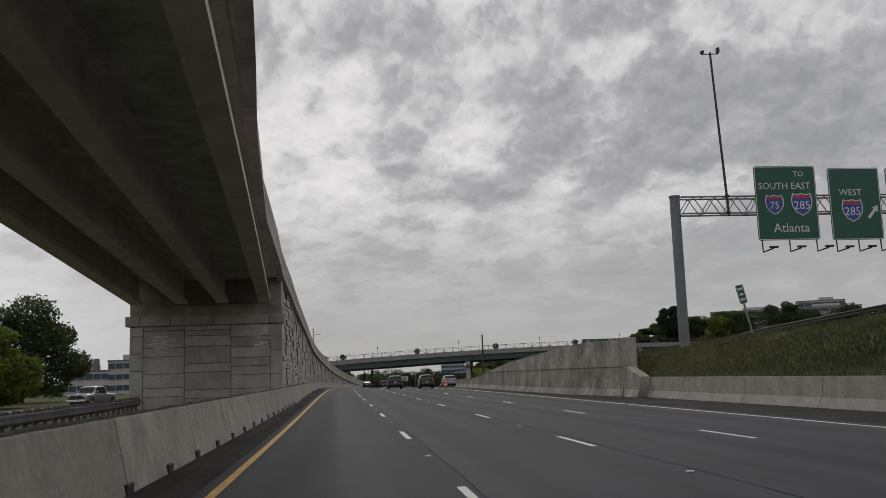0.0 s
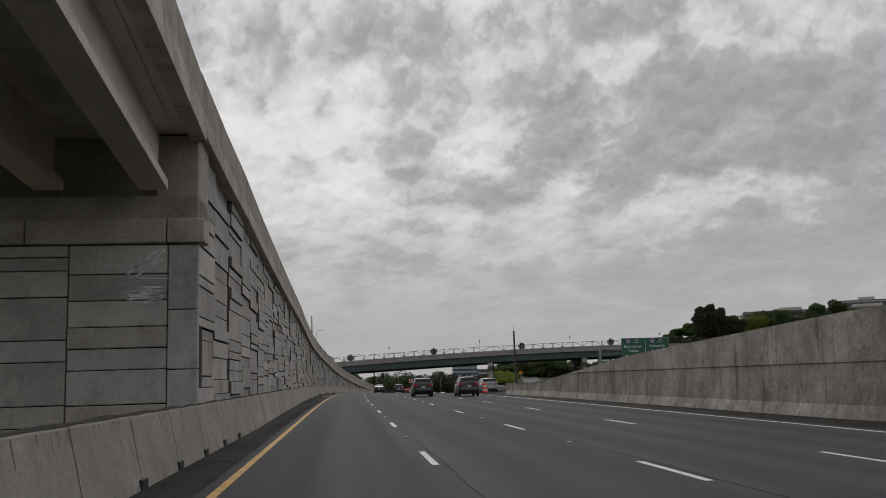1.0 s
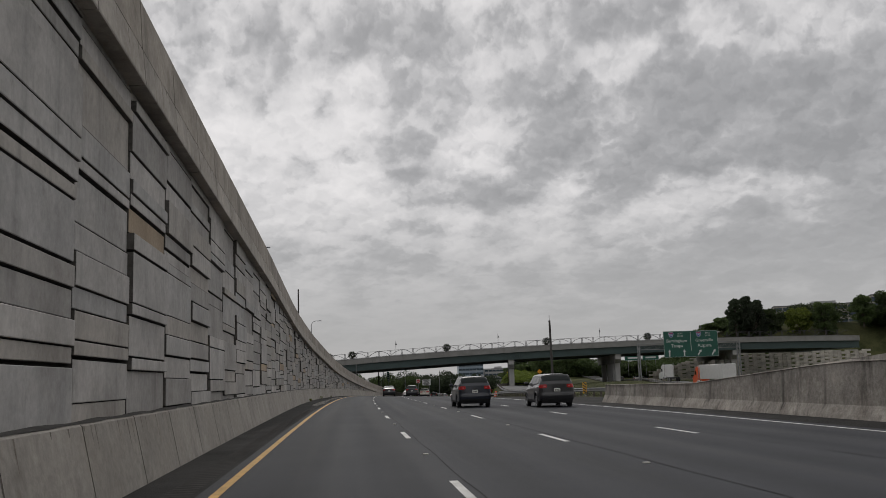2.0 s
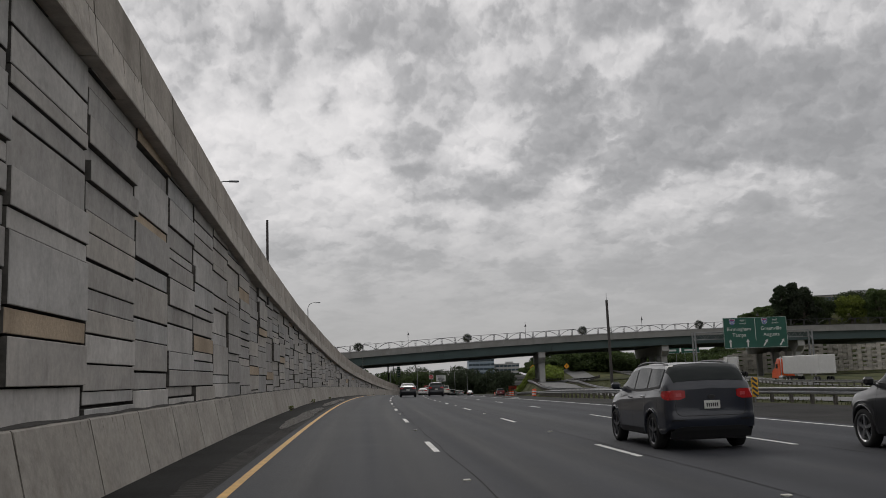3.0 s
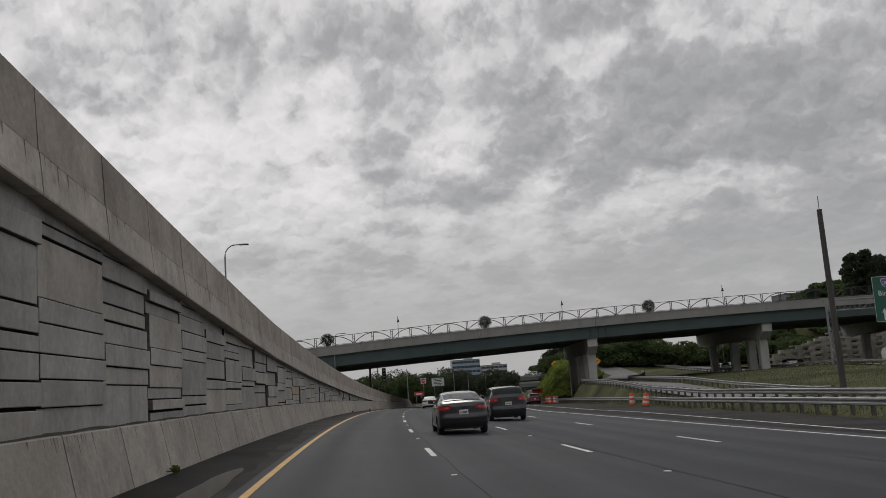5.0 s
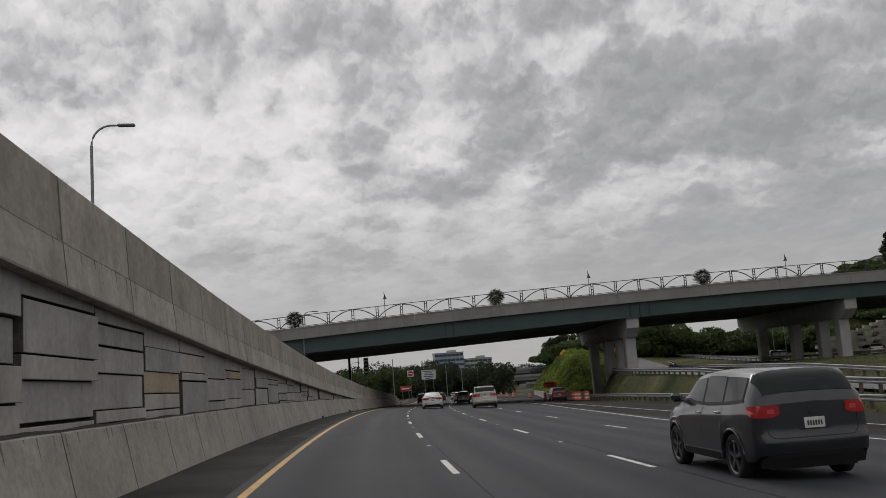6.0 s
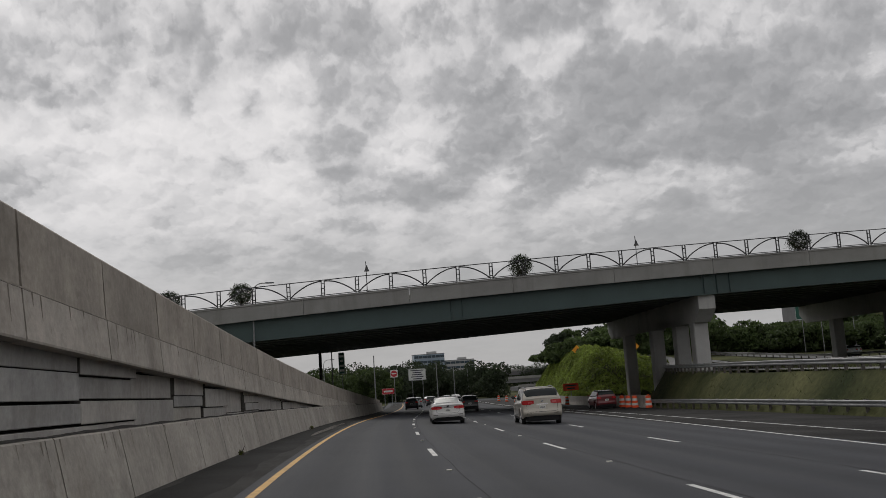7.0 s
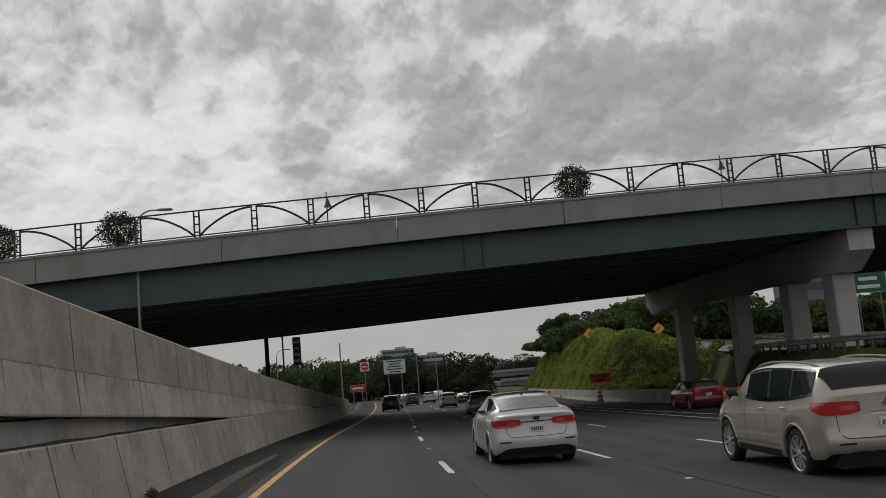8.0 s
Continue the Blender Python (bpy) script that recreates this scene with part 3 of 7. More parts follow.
def pool(name, s0, s1, d0, d1, mat, lift, seed, label):
    """A wet patch with a wandering outline along the shoulder."""
    rg = random.Random(seed)
    ph = [rg.uniform(0, 6) for _ in range(4)]

    def prof(s):
        f = math.sin(math.pi * clamp((s - s0) / (s1 - s0), 0, 1)) ** 0.35
        w = (d1 - d0) / 2
        lo = (d0 + d1) / 2 - w * f * (0.82 + 0.13 * math.sin(s * 0.7 + ph[0]) + 0.08 * math.sin(s * 2.1 + ph[1]))
        hi = (d0 + d1) / 2 + w * f * (0.82 + 0.13 * math.sin(s * 0.5 + ph[2]) + 0.08 * math.sin(s * 1.7 + ph[3]))
        return [(max(lo, toe(s) + 0.02), lift), (max(hi, toe(s) + 0.04), lift)]
    swept(name, span(s0, s1, 0.8), prof, mat, closed=False, parent=road, label=label)


pool("wet_patch", 96, 205, -4.4, -2.15, M["wet"], 0.0075, 1, "wet dark asphalt on the shoulder")
pool("wet_patch", 222, 330, -3.9, -2.3, M["wet"], 0.0075, 2, "wet dark asphalt on the shoulder")
pool("puddle", 128, 152, -3.05, -2.2, M["water"], 0.011, 3, "shallow puddle mirroring the wall")
pool("puddle", 155, 182, -3.1, -2.25, M["water"], 0.011, 4, "shallow puddle mirroring the wall")
pool("puddle", 262, 282, -2.95, -2.55, M["water"], 0.011, 5, "shallow puddle mirroring the wall")
stripe("edge_line", -80, 430, -1.86, 0.14, M["yellow_paint"], parent=road)
stripe("edge_line", -80, 120, 12.25, 0.14, M["white_paint"], parent=road)
stripe("edge_line", 120, 430, lambda s: table(s, [(120, 12.25), (180, 12.0), (230, 11.8), (280, 13.6), (430, 14.0)]), 0.16, M["white_paint"], parent=road)
stripe("edge_line", 185, 330, lambda s: table(s, [(185, 13.6), (217, 15.6), (270, 15.6), (330, 15.0)]), 0.16, M["white_paint"], parent=road)
# worn paving seams and tar lines beside the lane lines
for d, seed in ((1.70, 1), (5.16, 2), (8.72, 3)):
    swept("paving_seam", span(-60, 420, 1.5), lambda s: [(d + 0.02 * math.sin(s * 0.9 + seed) - 0.008 - 0.006 * math.sin(s * 2.3 + seed), 0.0045), (d + 0.02 * math.sin(s * 0.9 + seed) + 0.010 + 0.006 * math.sin(s * 1.7 + seed), 0.0045)], M["seam"], closed=False, parent=road, label="dark paving seam")
DASH_END = [(-8, -91.4), (0, 12.8), (3, 52.4), (8, 119.9), (11, 159.7), (15, 212.4), (18, 250.2), (20, 275.6), (32, 431.0)]
for lane, (d, shift, drift) in enumerate(((1.53, 0.0, 0.0), (4.97, 8.5, 0.022), (8.5, -1.0 - 0.03 * 132, 0.03))):
    for k in range(-8, 32):
        s = table(k, DASH_END)
        s += shift + drift * s - 3.1
        stripe("lane_dash", s, s + 3.1, d, 0.13, M["white_paint"], 3.1, road)
        if lane < 2 and s < 330:
            bm = bmesh.new()
            box(bm, (0, 0, 0.012), (0.11, 0.10, 0.022), frame_at(s + 8.1, d, 0), 0.006)
            part("lane_marker", bm, M["marker"], road)

# ---- left side: barrier, panelled wall, parapet, ramp ----
JOINT = 0.025


def barrier_profile(s, out=0.0, h=1.07):
    t = toe(s)
    return [(t + out, 0.0), (t - 0.004 + out, 0.02), (t - 0.225 + out, h - 0.02), (t - 0.245 + out, h), (t - 0.40, h), (t - 0.40, 0.0)]


barrier = thing("concrete_barrier", "weathered concrete safety barrier with dark vertical joints below the wall", "barrier", kind="structure")
s = -41.19
while s < WALL_END:
    length = 3.05 if s > 37 else 6.1
    ob = swept("barrier_segment", span(s + JOINT, s + length - JOINT, 2.0), barrier_profile, M["barrier"], parent=barrier)
    s += length
swept("joint_backing", span(-40, WALL_END, 4), lambda s: [(toe(s) - 0.04, 0.0), (toe(s) - 0.262, 1.02), (toe(s) - 0.39, 1.02), (toe(s) - 0.39, 0.0)], M["joint"], parent=barrier)

# dirt and leaf litter on the ledge between barrier and wall
swept("ledge_dirt", span(-40, WALL_END, 0.5), lambda s: [(toe(s) - 0.262 - 0.04 * (1 + math.sin(s * 3.1)), 1.072 + 0.006 * (1 + math.sin(s * 5.3 + 1))), (toe(s) - 0.6, 1.085 + 0.012 * math.sin(s * 2.3) + 0.012 * max(0, math.sin(s * 0.8 + 1) * math.sin(s * 0.31))), (toe(s) - 0.7, 1.0)], M["joint"], closed=False, parent=barrier, label="dark dirt on the ledge behind the barrier")

wall = thing("wall_ramp", "tall retaining wall of staggered precast concrete panels", "retaining wall", kind="structure")
swept("wall_core", span(55.2, WALL_END - 4, 3), lambda s: [(toe(s) - 0.76, -0.2), (toe(s) - 0.76, max(1.0, crown(s) - 1.55)), (toe(s) - 1.2, max(1.0, crown(s) - 1.55)), (toe(s) - 1.2, -0.2)], M["joint"], parent=wall)

parapet = thing("ramp_parapet", "two-tier concrete parapet along the descending ramp", "parapet", kind="structure")


def coping_profile(s):
    t, c = toe(s) - 0.34, crown(s)
    b = max(1.075, c - 1.66)
    m = max(b + 0.05, c - 1.0)
    return [(t + 0.02, b), (t + 0.03, b + 0.03), (t - 0.03, m - 0.012), (t - 0.5, m - 0.012), (t - 0.5, b)]


def upper_profile(s):
    t, c = toe(s) - 0.34, crown(s)
    m = max(1.1, c - 1.0)
    return [(t - 0.045, m), (t - 0.10, c - 0.03), (t - 0.125, c), (t - 0.36, c), (t - 0.5, m)]


def edge_d(s):
    """Outer face of the overpass, which swings out over the road behind."""
    return table(s, [(-40, 4.4), (-20, 2.0), (0, -0.2), (10, -1.1), (20, -1.87), (25, -2.3), (37, -2.98), (48, -3.14), (55.2, -3.34)])


def deck_top(s):
    return 9.1 + 0.03 * (55 - s)


s = 55.2
k = 0
while s < WALL_END:
    e = min(s + (3.326 if s < 188 else 3.65), WALL_END)
    if crown(e) - 1.0 > 1.2:
        swept("coping_block", span(s + JOINT, e - JOINT, 1.7), coping_profile, M["parapet"], parent=parapet)
    swept("parapet_panel", span(s + JOINT * (1 + (k % 2)), e - JOINT, 1.7), upper_profile, M["parapet_top"], parent=parapet)
    s, k = e, k + 1
swept("joint_backing", span(55.3, WALL_END - 0.1, 3), lambda s: [(toe(s) - 0.48, max(1.08, crown(s) - 1.6)), (toe(s) - 0.49, crown(s) - 0.03), (toe(s) - 0.66, crown(s) - 0.03), (toe(s) - 0.66, max(1.08, crown(s) - 1.6))], M["joint"], parent=parapet)
ramp_road = swept("ramp_deck", span(55.5, WALL_END + 30, 5), lambda s: [(toe(s) - 0.8, max(0.05, crown(s) - 1.05)), (-12.0, max(0.05, crown(s) - 1.0)), (-12.0, -0.4), (toe(s) - 0.9, -0.4)], M["ramp_road"])
tagged(ramp_road, "pale asphalt ramp descending behind the parapet", "road", kind="structure")
far_wall = swept("wall_ramp_back", span(55.5, WALL_END, 5), lambda s: [(-12.05, -0.4), (-12.05, crown(s)), (-12.3, crown(s)), (-12.3, -0.4)], M["panel"])
tagged(far_wall, "plain concrete back wall of the ramp", "retaining wall", kind="structure")

# ---- overpass that comes down onto the ramp ----
overpass = thing("overpass", "curved concrete overpass with dark girders above the shoulder", "bridge", kind="structure")
ov = span(-40, 55.0, 2.5)
swept("deck_slab", ov + [56.4], lambda s: [(edge_d(s) - 0.10, deck_top(s) - 1.5), (edge_d(s) - 0.10, deck_top(s) - 1.2), (edge_d(s) - 9.3, deck_top(s) - 1.2), (edge_d(s) - 9.3, deck_top(s) - 1.5)], M["girder"], parent=overpass)
s = -40.0
while s < 55:
    e = min(s + 3.3, 55.18)
    if e - s < 1:
        break
    lo = lambda s: [(edge_d(s) + 0.02, deck_top(s) - 1.72), (edge_d(s) + 0.02, deck_top(s) - 1.66), (edge_d(s) - 0.03, deck_top(s) - 1.012), (edge_d(s) - 0.35, deck_top(s) - 1.012), (edge_d(s) - 0.35, deck_top(s) - 1.72)]
    hi = lambda s: [(edge_d(s) - 0.045, deck_top(s) - 1.0), (edge_d(s) - 0.10, deck_top(s) - 0.03), (edge_d(s) - 0.125, deck_top(s)), (edge_d(s) - 0.36, deck_top(s)), (edge_d(s) - 0.5, deck_top(s) - 1.0)]
    swept("coping_block", span(s + JOINT, e - JOINT, 1.1), lo, M["parapet"], parent=overpass)
    swept("parapet_panel", span(s + JOINT, e - JOINT, 1.1), hi, M["parapet_top"], parent=overpass)
    s = e
swept("parapet_panel", ov, lambda s: [(edge_d(s) - 9.3, deck_top(s) - 1.72), (edge_d(s) - 9.3, deck_top(s)), (edge_d(s) - 9.0, deck_top(s)), (edge_d(s) - 9.0, deck_top(s) - 1.72)], M["parapet"], parent=overpass)


def girder_profile(c, b):
    half = [(0.10, 1.42), (0.10, 0.42), (0.33, 0.22), (0.33, 0.0)]
    top = [(0.40, 1.55), (0.40, 1.48)]
    right = top + half
    return [(c + x, b + z) for x, z in right] + [(c - x, b + z) for x, z in right[::-1]]


GIRDERS = [(-4.48, 0.051), (-6.85, 0.036), (-9.2, 0.034), (-11.75, 0.05)]
for d55, slope in GIRDERS:
    swept("girder", span(-40, 54.6, 6), lambda s: girder_profile(d55 + slope * (55 - s), 6.08 + 0.03 * (55 - s)), M["girder"], parent=overpass)
# stay-in-place steel forms between the girders: shallow ribs across
for (a, sa), (b, sb) in zip(GIRDERS, GIRDERS[1:]):
    verts, faces = [], []
    n = 0
    s = 2.0
    while s < 54:
        for ds, dz in ((0, 0.0), (0.09, 0.09), (0.15, 0.09), (0.24, 0.0)):
            q = s + ds
            z = 6.08 + 0.03 * (55 - q) + 1.44 + dz
            verts += [W(q, a + sa * (55 - q) - 0.36, z), W(q, b + sb * (55 - q) + 0.36, z)]
        for i in range(3):
            faces.append((n + 2 * i, n + 2 * i + 1, n + 2 * i + 3, n + 2 * i + 2))
        n += 8
        s += 0.24
    piece("deck_form", mesh_from("deck_form", verts, faces, M["deckform"]), overpass)

# ---- abutment ----
abut = thing("abutment", "panelled concrete abutment carrying the overpass", "abutment", kind="structure")
AB = frame_at(55.0, 0, 0)


def ab_box(name, d0, d1, s0, s1, h0, h1, mat, bevel=0.02, label=""):
    return part(name, box(bmesh.new(), ((d0 + d1) / 2, (s0 + s1) / 2, (h0 + h1) / 2), (abs(d1 - d0), s1 - s0, h1 - h0), AB, bevel), mat, abut, label)


ab_box("core", -12.1, -3.62, 0.16, 1.6, -0.6, 6.0, M["joint"])
ab_box("bearing_seat", -12.2, -3.5, 0.1, 1.8, 5.45, 6.06, M["parapet"])
ab_box("back_wall", -12.2, -4.2, 0.5, 1.9, 6.0, 8.0, M["parapet_top"])
ab_box("end_block", -4.5, -3.5, 0.1, 1.7, 5.46, 7.55, M["parapet"], 0.03)
cap_joints = [-12.45, -11.6, -9.9, -7.43, -4.21, -3.3]
for a, b in zip(cap_joints, cap_joints[1:]):
    ab_box("cap_block", a + 0.012, b - 0.012, -0.14, 0.6, 4.88, 5.46, M["parapet"], 0.03)
rng = random.Random(7)
for a, b in ((-12.2, -11.45), (-11.42, -9.12), (-9.09, -6.47), (-6.44, -4.2), (-4.17, -3.48)):
    z = -0.5
    while z < 4.86:
        h = rng.choice((0.32, 0.5, 0.62, 0.8, 1.0)) if b - a > 1 else rng.choice((1.0, 1.4, 1.8))
        top = min(z + h, 4.86)
        if 4.86 - top < 0.22:
            top = 4.86
        off = rng.uniform(-0.02, 0.02)
        ab_box("face_panel", a, b, off, 0.2, z + 0.012, top - 0.012, M["panel"], 0.015)
        z = top

# pale paint scrapes on the corner panels: a crossed knot of strokes and two smeared rows
rs = random.Random(23)
scrapes = [(-4.75, 4.45, 0.95, 0.07, -40), (-4.6, 4.3, 0.8, 0.05, -33), (-4.45, 4.5, 0.6, 0.05, -52), (-4.6, 4.05, 0.9, 0.025, 2), (-5.2, 4.36, 1.3, 0.02, 1)]
scrapes += [(rs.uniform(-4.9, -4.45), rs.uniform(3.45, 3.85), rs.uniform(0.3, 0.8), rs.uniform(0.012, 0.035), rs.uniform(-9, 12)) for _ in range(22)]
scrapes += [(rs.uniform(-10.9, -9.8), rs.uniform(3.5, 4.4), rs.uniform(0.4, 1.1), rs.uniform(0.01, 0.03), rs.uniform(-4, 4)) for _ in range(26)]
for k, (d, h, w, t, turn) in enumerate(scrapes):
    part("paint_scrape", box(bmesh.new(), (0, 0, 0), (w, 0.004, t), AB @ Matrix.Translation((d, -0.026 - 0.0004 * k, h)) @ Matrix.Rotation(radians(turn), 4, "Y")), M["scrape"], abut, "pale scraped paint")

# ---- right side: low barrier, stained retaining wall ----
low = thing("concrete_barrier", "low concrete barrier below the grass bank", "barrier", kind="structure")
s = -60.0
while s < 47.5:
    swept("barrier_segment", span(s + JOINT, min(s + 6, 47.6) - JOINT, 3), lambda s: [(15.95, 0), (16.0, 0.1), (16.15, 0.35), (16.25, 1.06), (16.5, 1.06), (16.5, 0)], M["barrier"], parent=low)
    s += 6
rw = thing("wall_right", "old concrete retaining wall with black rain streaks", "retaining wall", kind="structure")


def rw_top(s):
    return table(s, [(50.4, 3.2), (56, 3.22), (66, 2.88), (80, 2.42), (92, 1.68), (104, 1.05), (118, 1.0)])


edges = [50.4, 56.5, 63, 69.5, 76, 82.5, 89, 95.5, 102, 110, 118]
for a, b in zip(edges, edges[1:]):
    swept("wall_segment", span(a + 0.015, b - 0.015, 2), lambda s: [(1.05 * rise(-s, -60, -50.4) + x, z) for x, z in ((14.35, 0), (14.4, 0.12), (14.55, 0.4), (14.62, min(1.63, rw_top(s) - 0.03)), (14.575, min(1.66, rw_top(s) - 0.02)), (14.62, rw_top(s)), (15.05, rw_top(s)), (15.1, -0.2), (14.4, -0.2))], M["old_concrete"], parent=rw)
swept("joint_backing", span(50.5, 117.8, 3), lambda s: [(1.05 * rise(-s, -60, -50.4) + x, z) for x, z in ((14.75, 0), (14.75, rw_top(s) - 0.05), (15.0, rw_top(s) - 0.05), (15.0, 0))], M["joint"], parent=rw)
part("end_block", box(bmesh.new(), (15.98, 0, 1.55), (0.72, 0.5, 3.4), frame_at(50.15, 0), 0.03), M["old_concrete"], rw)
swept("flared_foot", span(47.6, 49.88, 0.6), lambda s: [(15.42, 0), (15.47, 0.12), (15.6, 0.4), (15.66, 1.1 + 0.24 * (s - 47.6)), (16.2, 1.1 + 0.24 * (s - 47.6)), (16.2, -0.2), (15.42, -0.2)], M["old_concrete"], parent=rw)

# ---- bridge across the motorway ----
def bridge_y(x):
    return 302.6 - 0.05 * x


def curb_z(x):
    return 7.98 + 0.052 * x - 0.0003 * x * x


def soffit_z(x):
    return 4.85 + 0.042 * x if x < 38 else curb_z(x) - 3.15


BX0, BX1, BW = -62.0, 128.0, 46.0
bridge = thing("road_bridge", "wide road bridge with green steel girders and pale fascia", "bridge", kind="structure")


def across(name, xs, profile, mat, parent=bridge):
    """profile(x): (offset behind the near edge, z)."""
    verts, faces = [], []
    n = len(profile(xs[0]))
    for x in xs:
        verts += [(x + 0.12 * o, bridge_y(x) + o, z) for o, z in profile(x)]
    for i in range(len(xs) - 1):
        for k in range(n):
            a, b = i * n + k, i * n + (k + 1) % n
            faces.append((a, b, b + n, a + n))
    faces += [tuple(range(n))[::-1], tuple(range((len(xs) - 1) * n, len(xs) * n))]
    bm = bmesh.new()
    vs = [bm.verts.new(v) for v in verts]
    for f in faces:
        bm.faces.new([vs[i] for i in f])
    return part(name, bm, mat, parent)


bx = span(BX0, BX1, 6)
across("deck_slab", bx, lambda x: [(0.25, curb_z(x) - 0.95), (0.25, curb_z(x) - 0.6), (BW - 0.25, curb_z(x) - 0.6), (BW - 0.25, curb_z(x) - 0.95)], M["girder"])
seg = span(BX0, BX1, 9.2)
for a, b in zip(seg, seg[1:]):
    across("fascia_panel", [a + 0.015, (a + b) / 2, b - 0.015], lambda x: [(0.0, curb_z(x) - 1.36), (0.0, curb_z(x) - 0.12), (-0.06, curb_z(x) - 0.12), (-0.06, curb_z(x)), (0.45, curb_z(x)), (0.45, curb_z(x) - 0.55), (0.24, curb_z(x) - 1.36)], M["fascia"])
across("fascia_panel", bx, lambda x: [(BW, curb_z(x) - 1.06), (BW, curb_z(x)), (BW - 0.4, curb_z(x)), (BW - 0.4, curb_z(x) - 1.06)], M["fascia"])


def plate_girder(o):
    def prof(x):
        t, b = curb_z(x) - 0.95, soffit_z(x)
        half = [(0.25, t), (0.25, t - 0.05), (0.02, t - 0.05), (0.02, b + 0.06), (0.28, b + 0.06), (0.28, b)]
        return [(o + u, z) for u, z in half] + [(o - u, z) for u, z in half[::-1]]
    return prof


for i in range(14):
    across("girder", bx, plate_girder(0.75 + i * (BW - 1.5) / 13), M["green_steel" if i in (0, 13) else "inner_steel"])
# web stiffeners on the outer girder
for x in [v for c in (-58, 38, 96) for v in (c - 1.2, c, c + 1.2)] + [14.0, 15.0, -20.0, -21.0]:
    part("stiffener", box(bmesh.new(), (x, bridge_y(x) + 0.66, (soffit_z(x) + curb_z(x) - 0.95) / 2), (0.05, 0.17, curb_z(x) - 0.95 - soffit_z(x) - 0.14)), M["green_steel"], bridge)


def bent(x_near, x_far, near_o, far_o, base, slope):
    """A row of columns under a haunched crosshead."""
    b = thing("bridge_pier", "pale concrete bridge pier of square columns and a haunched crosshead", "bridge pier", "bridge piers", "structure")
    n = 4
    A = Vector((x_near, bridge_y(x_near) + near_o, 0))
    B = Vector((x_far, bridge_y(x_far) + far_o, 0))
    t = (B - A).normalized()
    L = (B - A).length
    side = Vector((t.y, -t.x, 0))

    def z_at(u):
        p = A + t * u
        return soffit_z(p.x - 0.12 * (p.y - bridge_y(p.x))) - 0.03
    cols = [L * f for f in (0.075, 0.222, 0.45, 0.78)]
    bm = bmesh.new()
    outline = [(0, 0.0), (L, 0.0), (L, -1.25), (L - 1.9, -2.35)]
    low = []
    for i in range(n - 1, 0, -1):
        low += [(cols[i] - 1.15, -2.35), (cols[i] - 3.0, -1.35), (cols[i - 1] + 3.0, -1.35), (cols[i - 1] + 1.15, -2.35)]
    outline += low + [(1.9, -2.35), (0, -1.25)]
    rings = [[bm.verts.new(A + t * u + side * w + Vector((0, 0, z_at(clamp(u, 0, L)) + z))) for u, z in outline] for w in (-0.75, 0.75)]
    m = len(outline)
    for k in range(m):
        bm.faces.new((rings[0][k], rings[0][(k + 1) % m], rings[1][(k + 1) % m], rings[1][k]))
    f0, f1 = bm.faces.new(rings[0][::-1]), bm.faces.new(rings[1])
    bmesh.ops.triangulate(bm, faces=[f0, f1])
    part("crosshead", bm, M["pier"], b)
    for u in cols:
        p = A + t * u
        z1, z0 = z_at(u) - 2.3, base + slope * u
        m4 = Matrix.Translation((p.x, p.y, 0)) @ Matrix.Rotation(math.atan2(-t.x, t.y), 4, "Z")
        part("column", box(bmesh.new(), (0, 0, (z0 + z1) / 2), (1.35, 1.5, z1 - z0), m4, 0.09), M["pier"], b)
    return b


bent(37.0, 43.3, 0.9, 45.5, -4.0, 0.0)
bent(64.8, 71.0, 0.9, 45.5, -4.0, 0.0)
bent(95.5, 101.5, 0.9, 45.5, -4.0, 0.0)
bent(-22.0, -17.0, 0.4, 45.5, -4.5, 0.0)

# railing: paired posts, top rail, bottom rail, and one arch over each two bays
railing = thing("bridge_railing", "black steel railing with arches between paired posts", "railing", kind="structure")
BAY = 2.91
X0 = 0.16 - 20 * BAY


def post_mesh():
    bm = boxes(((-0.13, 0, 0.72), (0.085, 0.07, 1.44)), ((0.13, 0, 0.72), (0.085, 0.07, 1.44)), ((0, 0, 0.32), (0.22, 0.035, 0.07)), ((0, 0, 0.72), (0.22, 0.035, 0.07)), ((0, 0, 1.12), (0.22, 0.035, 0.07)), ((0, 0, 0.01), (0.4, 0.14, 0.02)))
    me = bpy.data.meshes.new("post")
    bm.to_mesh(me)
    bm.free()
    me.materials.append(M["rail_steel"])
    return me


POST = post_mesh()
nb = int((BX1 - X0) / BAY)
for i in range(nb):
    x = X0 + i * BAY
    if x < BX0:
        continue
    p = Vector((x, bridge_y(x) + 0.16, curb_z(x)))
    piece("post", POST, railing, Matrix.Translation(p))
    xn = x + BAY
    q = Vector((xn, bridge_y(xn) + 0.16, curb_z(xn)))
    bm = bmesh.new()
    tube(bm, [p + Vector((0, 0, 1.43)), q + Vector((0, 0, 1.43))], 0.042, 6)
    tube(bm, [p + Vector((0, 0, 0.14)), q + Vector((0, 0, 0.14))], 0.036, 6)
    tube(bm, [p + Vector((0, 0, 0.03)), q + Vector((0, 0, 0.03))], 0.03, 6)
    part("rail", bm, M["rail_steel"], railing)
    up = i % 2 == 0
    arc = []
    for k in range(9):
        f = k / 8
        g = f if up else 1 - f
        base = p.lerp(q, 0.05 + 0.9 * f)
        arc.append(base + Vector((0, 0, 0.14 + 1.2 * math.sin(g * math.pi / 2) ** 0.85)))
    part("arch_bar", tube(bmesh.new(), arc, 0.058, 6), M["rail_steel"], railing)


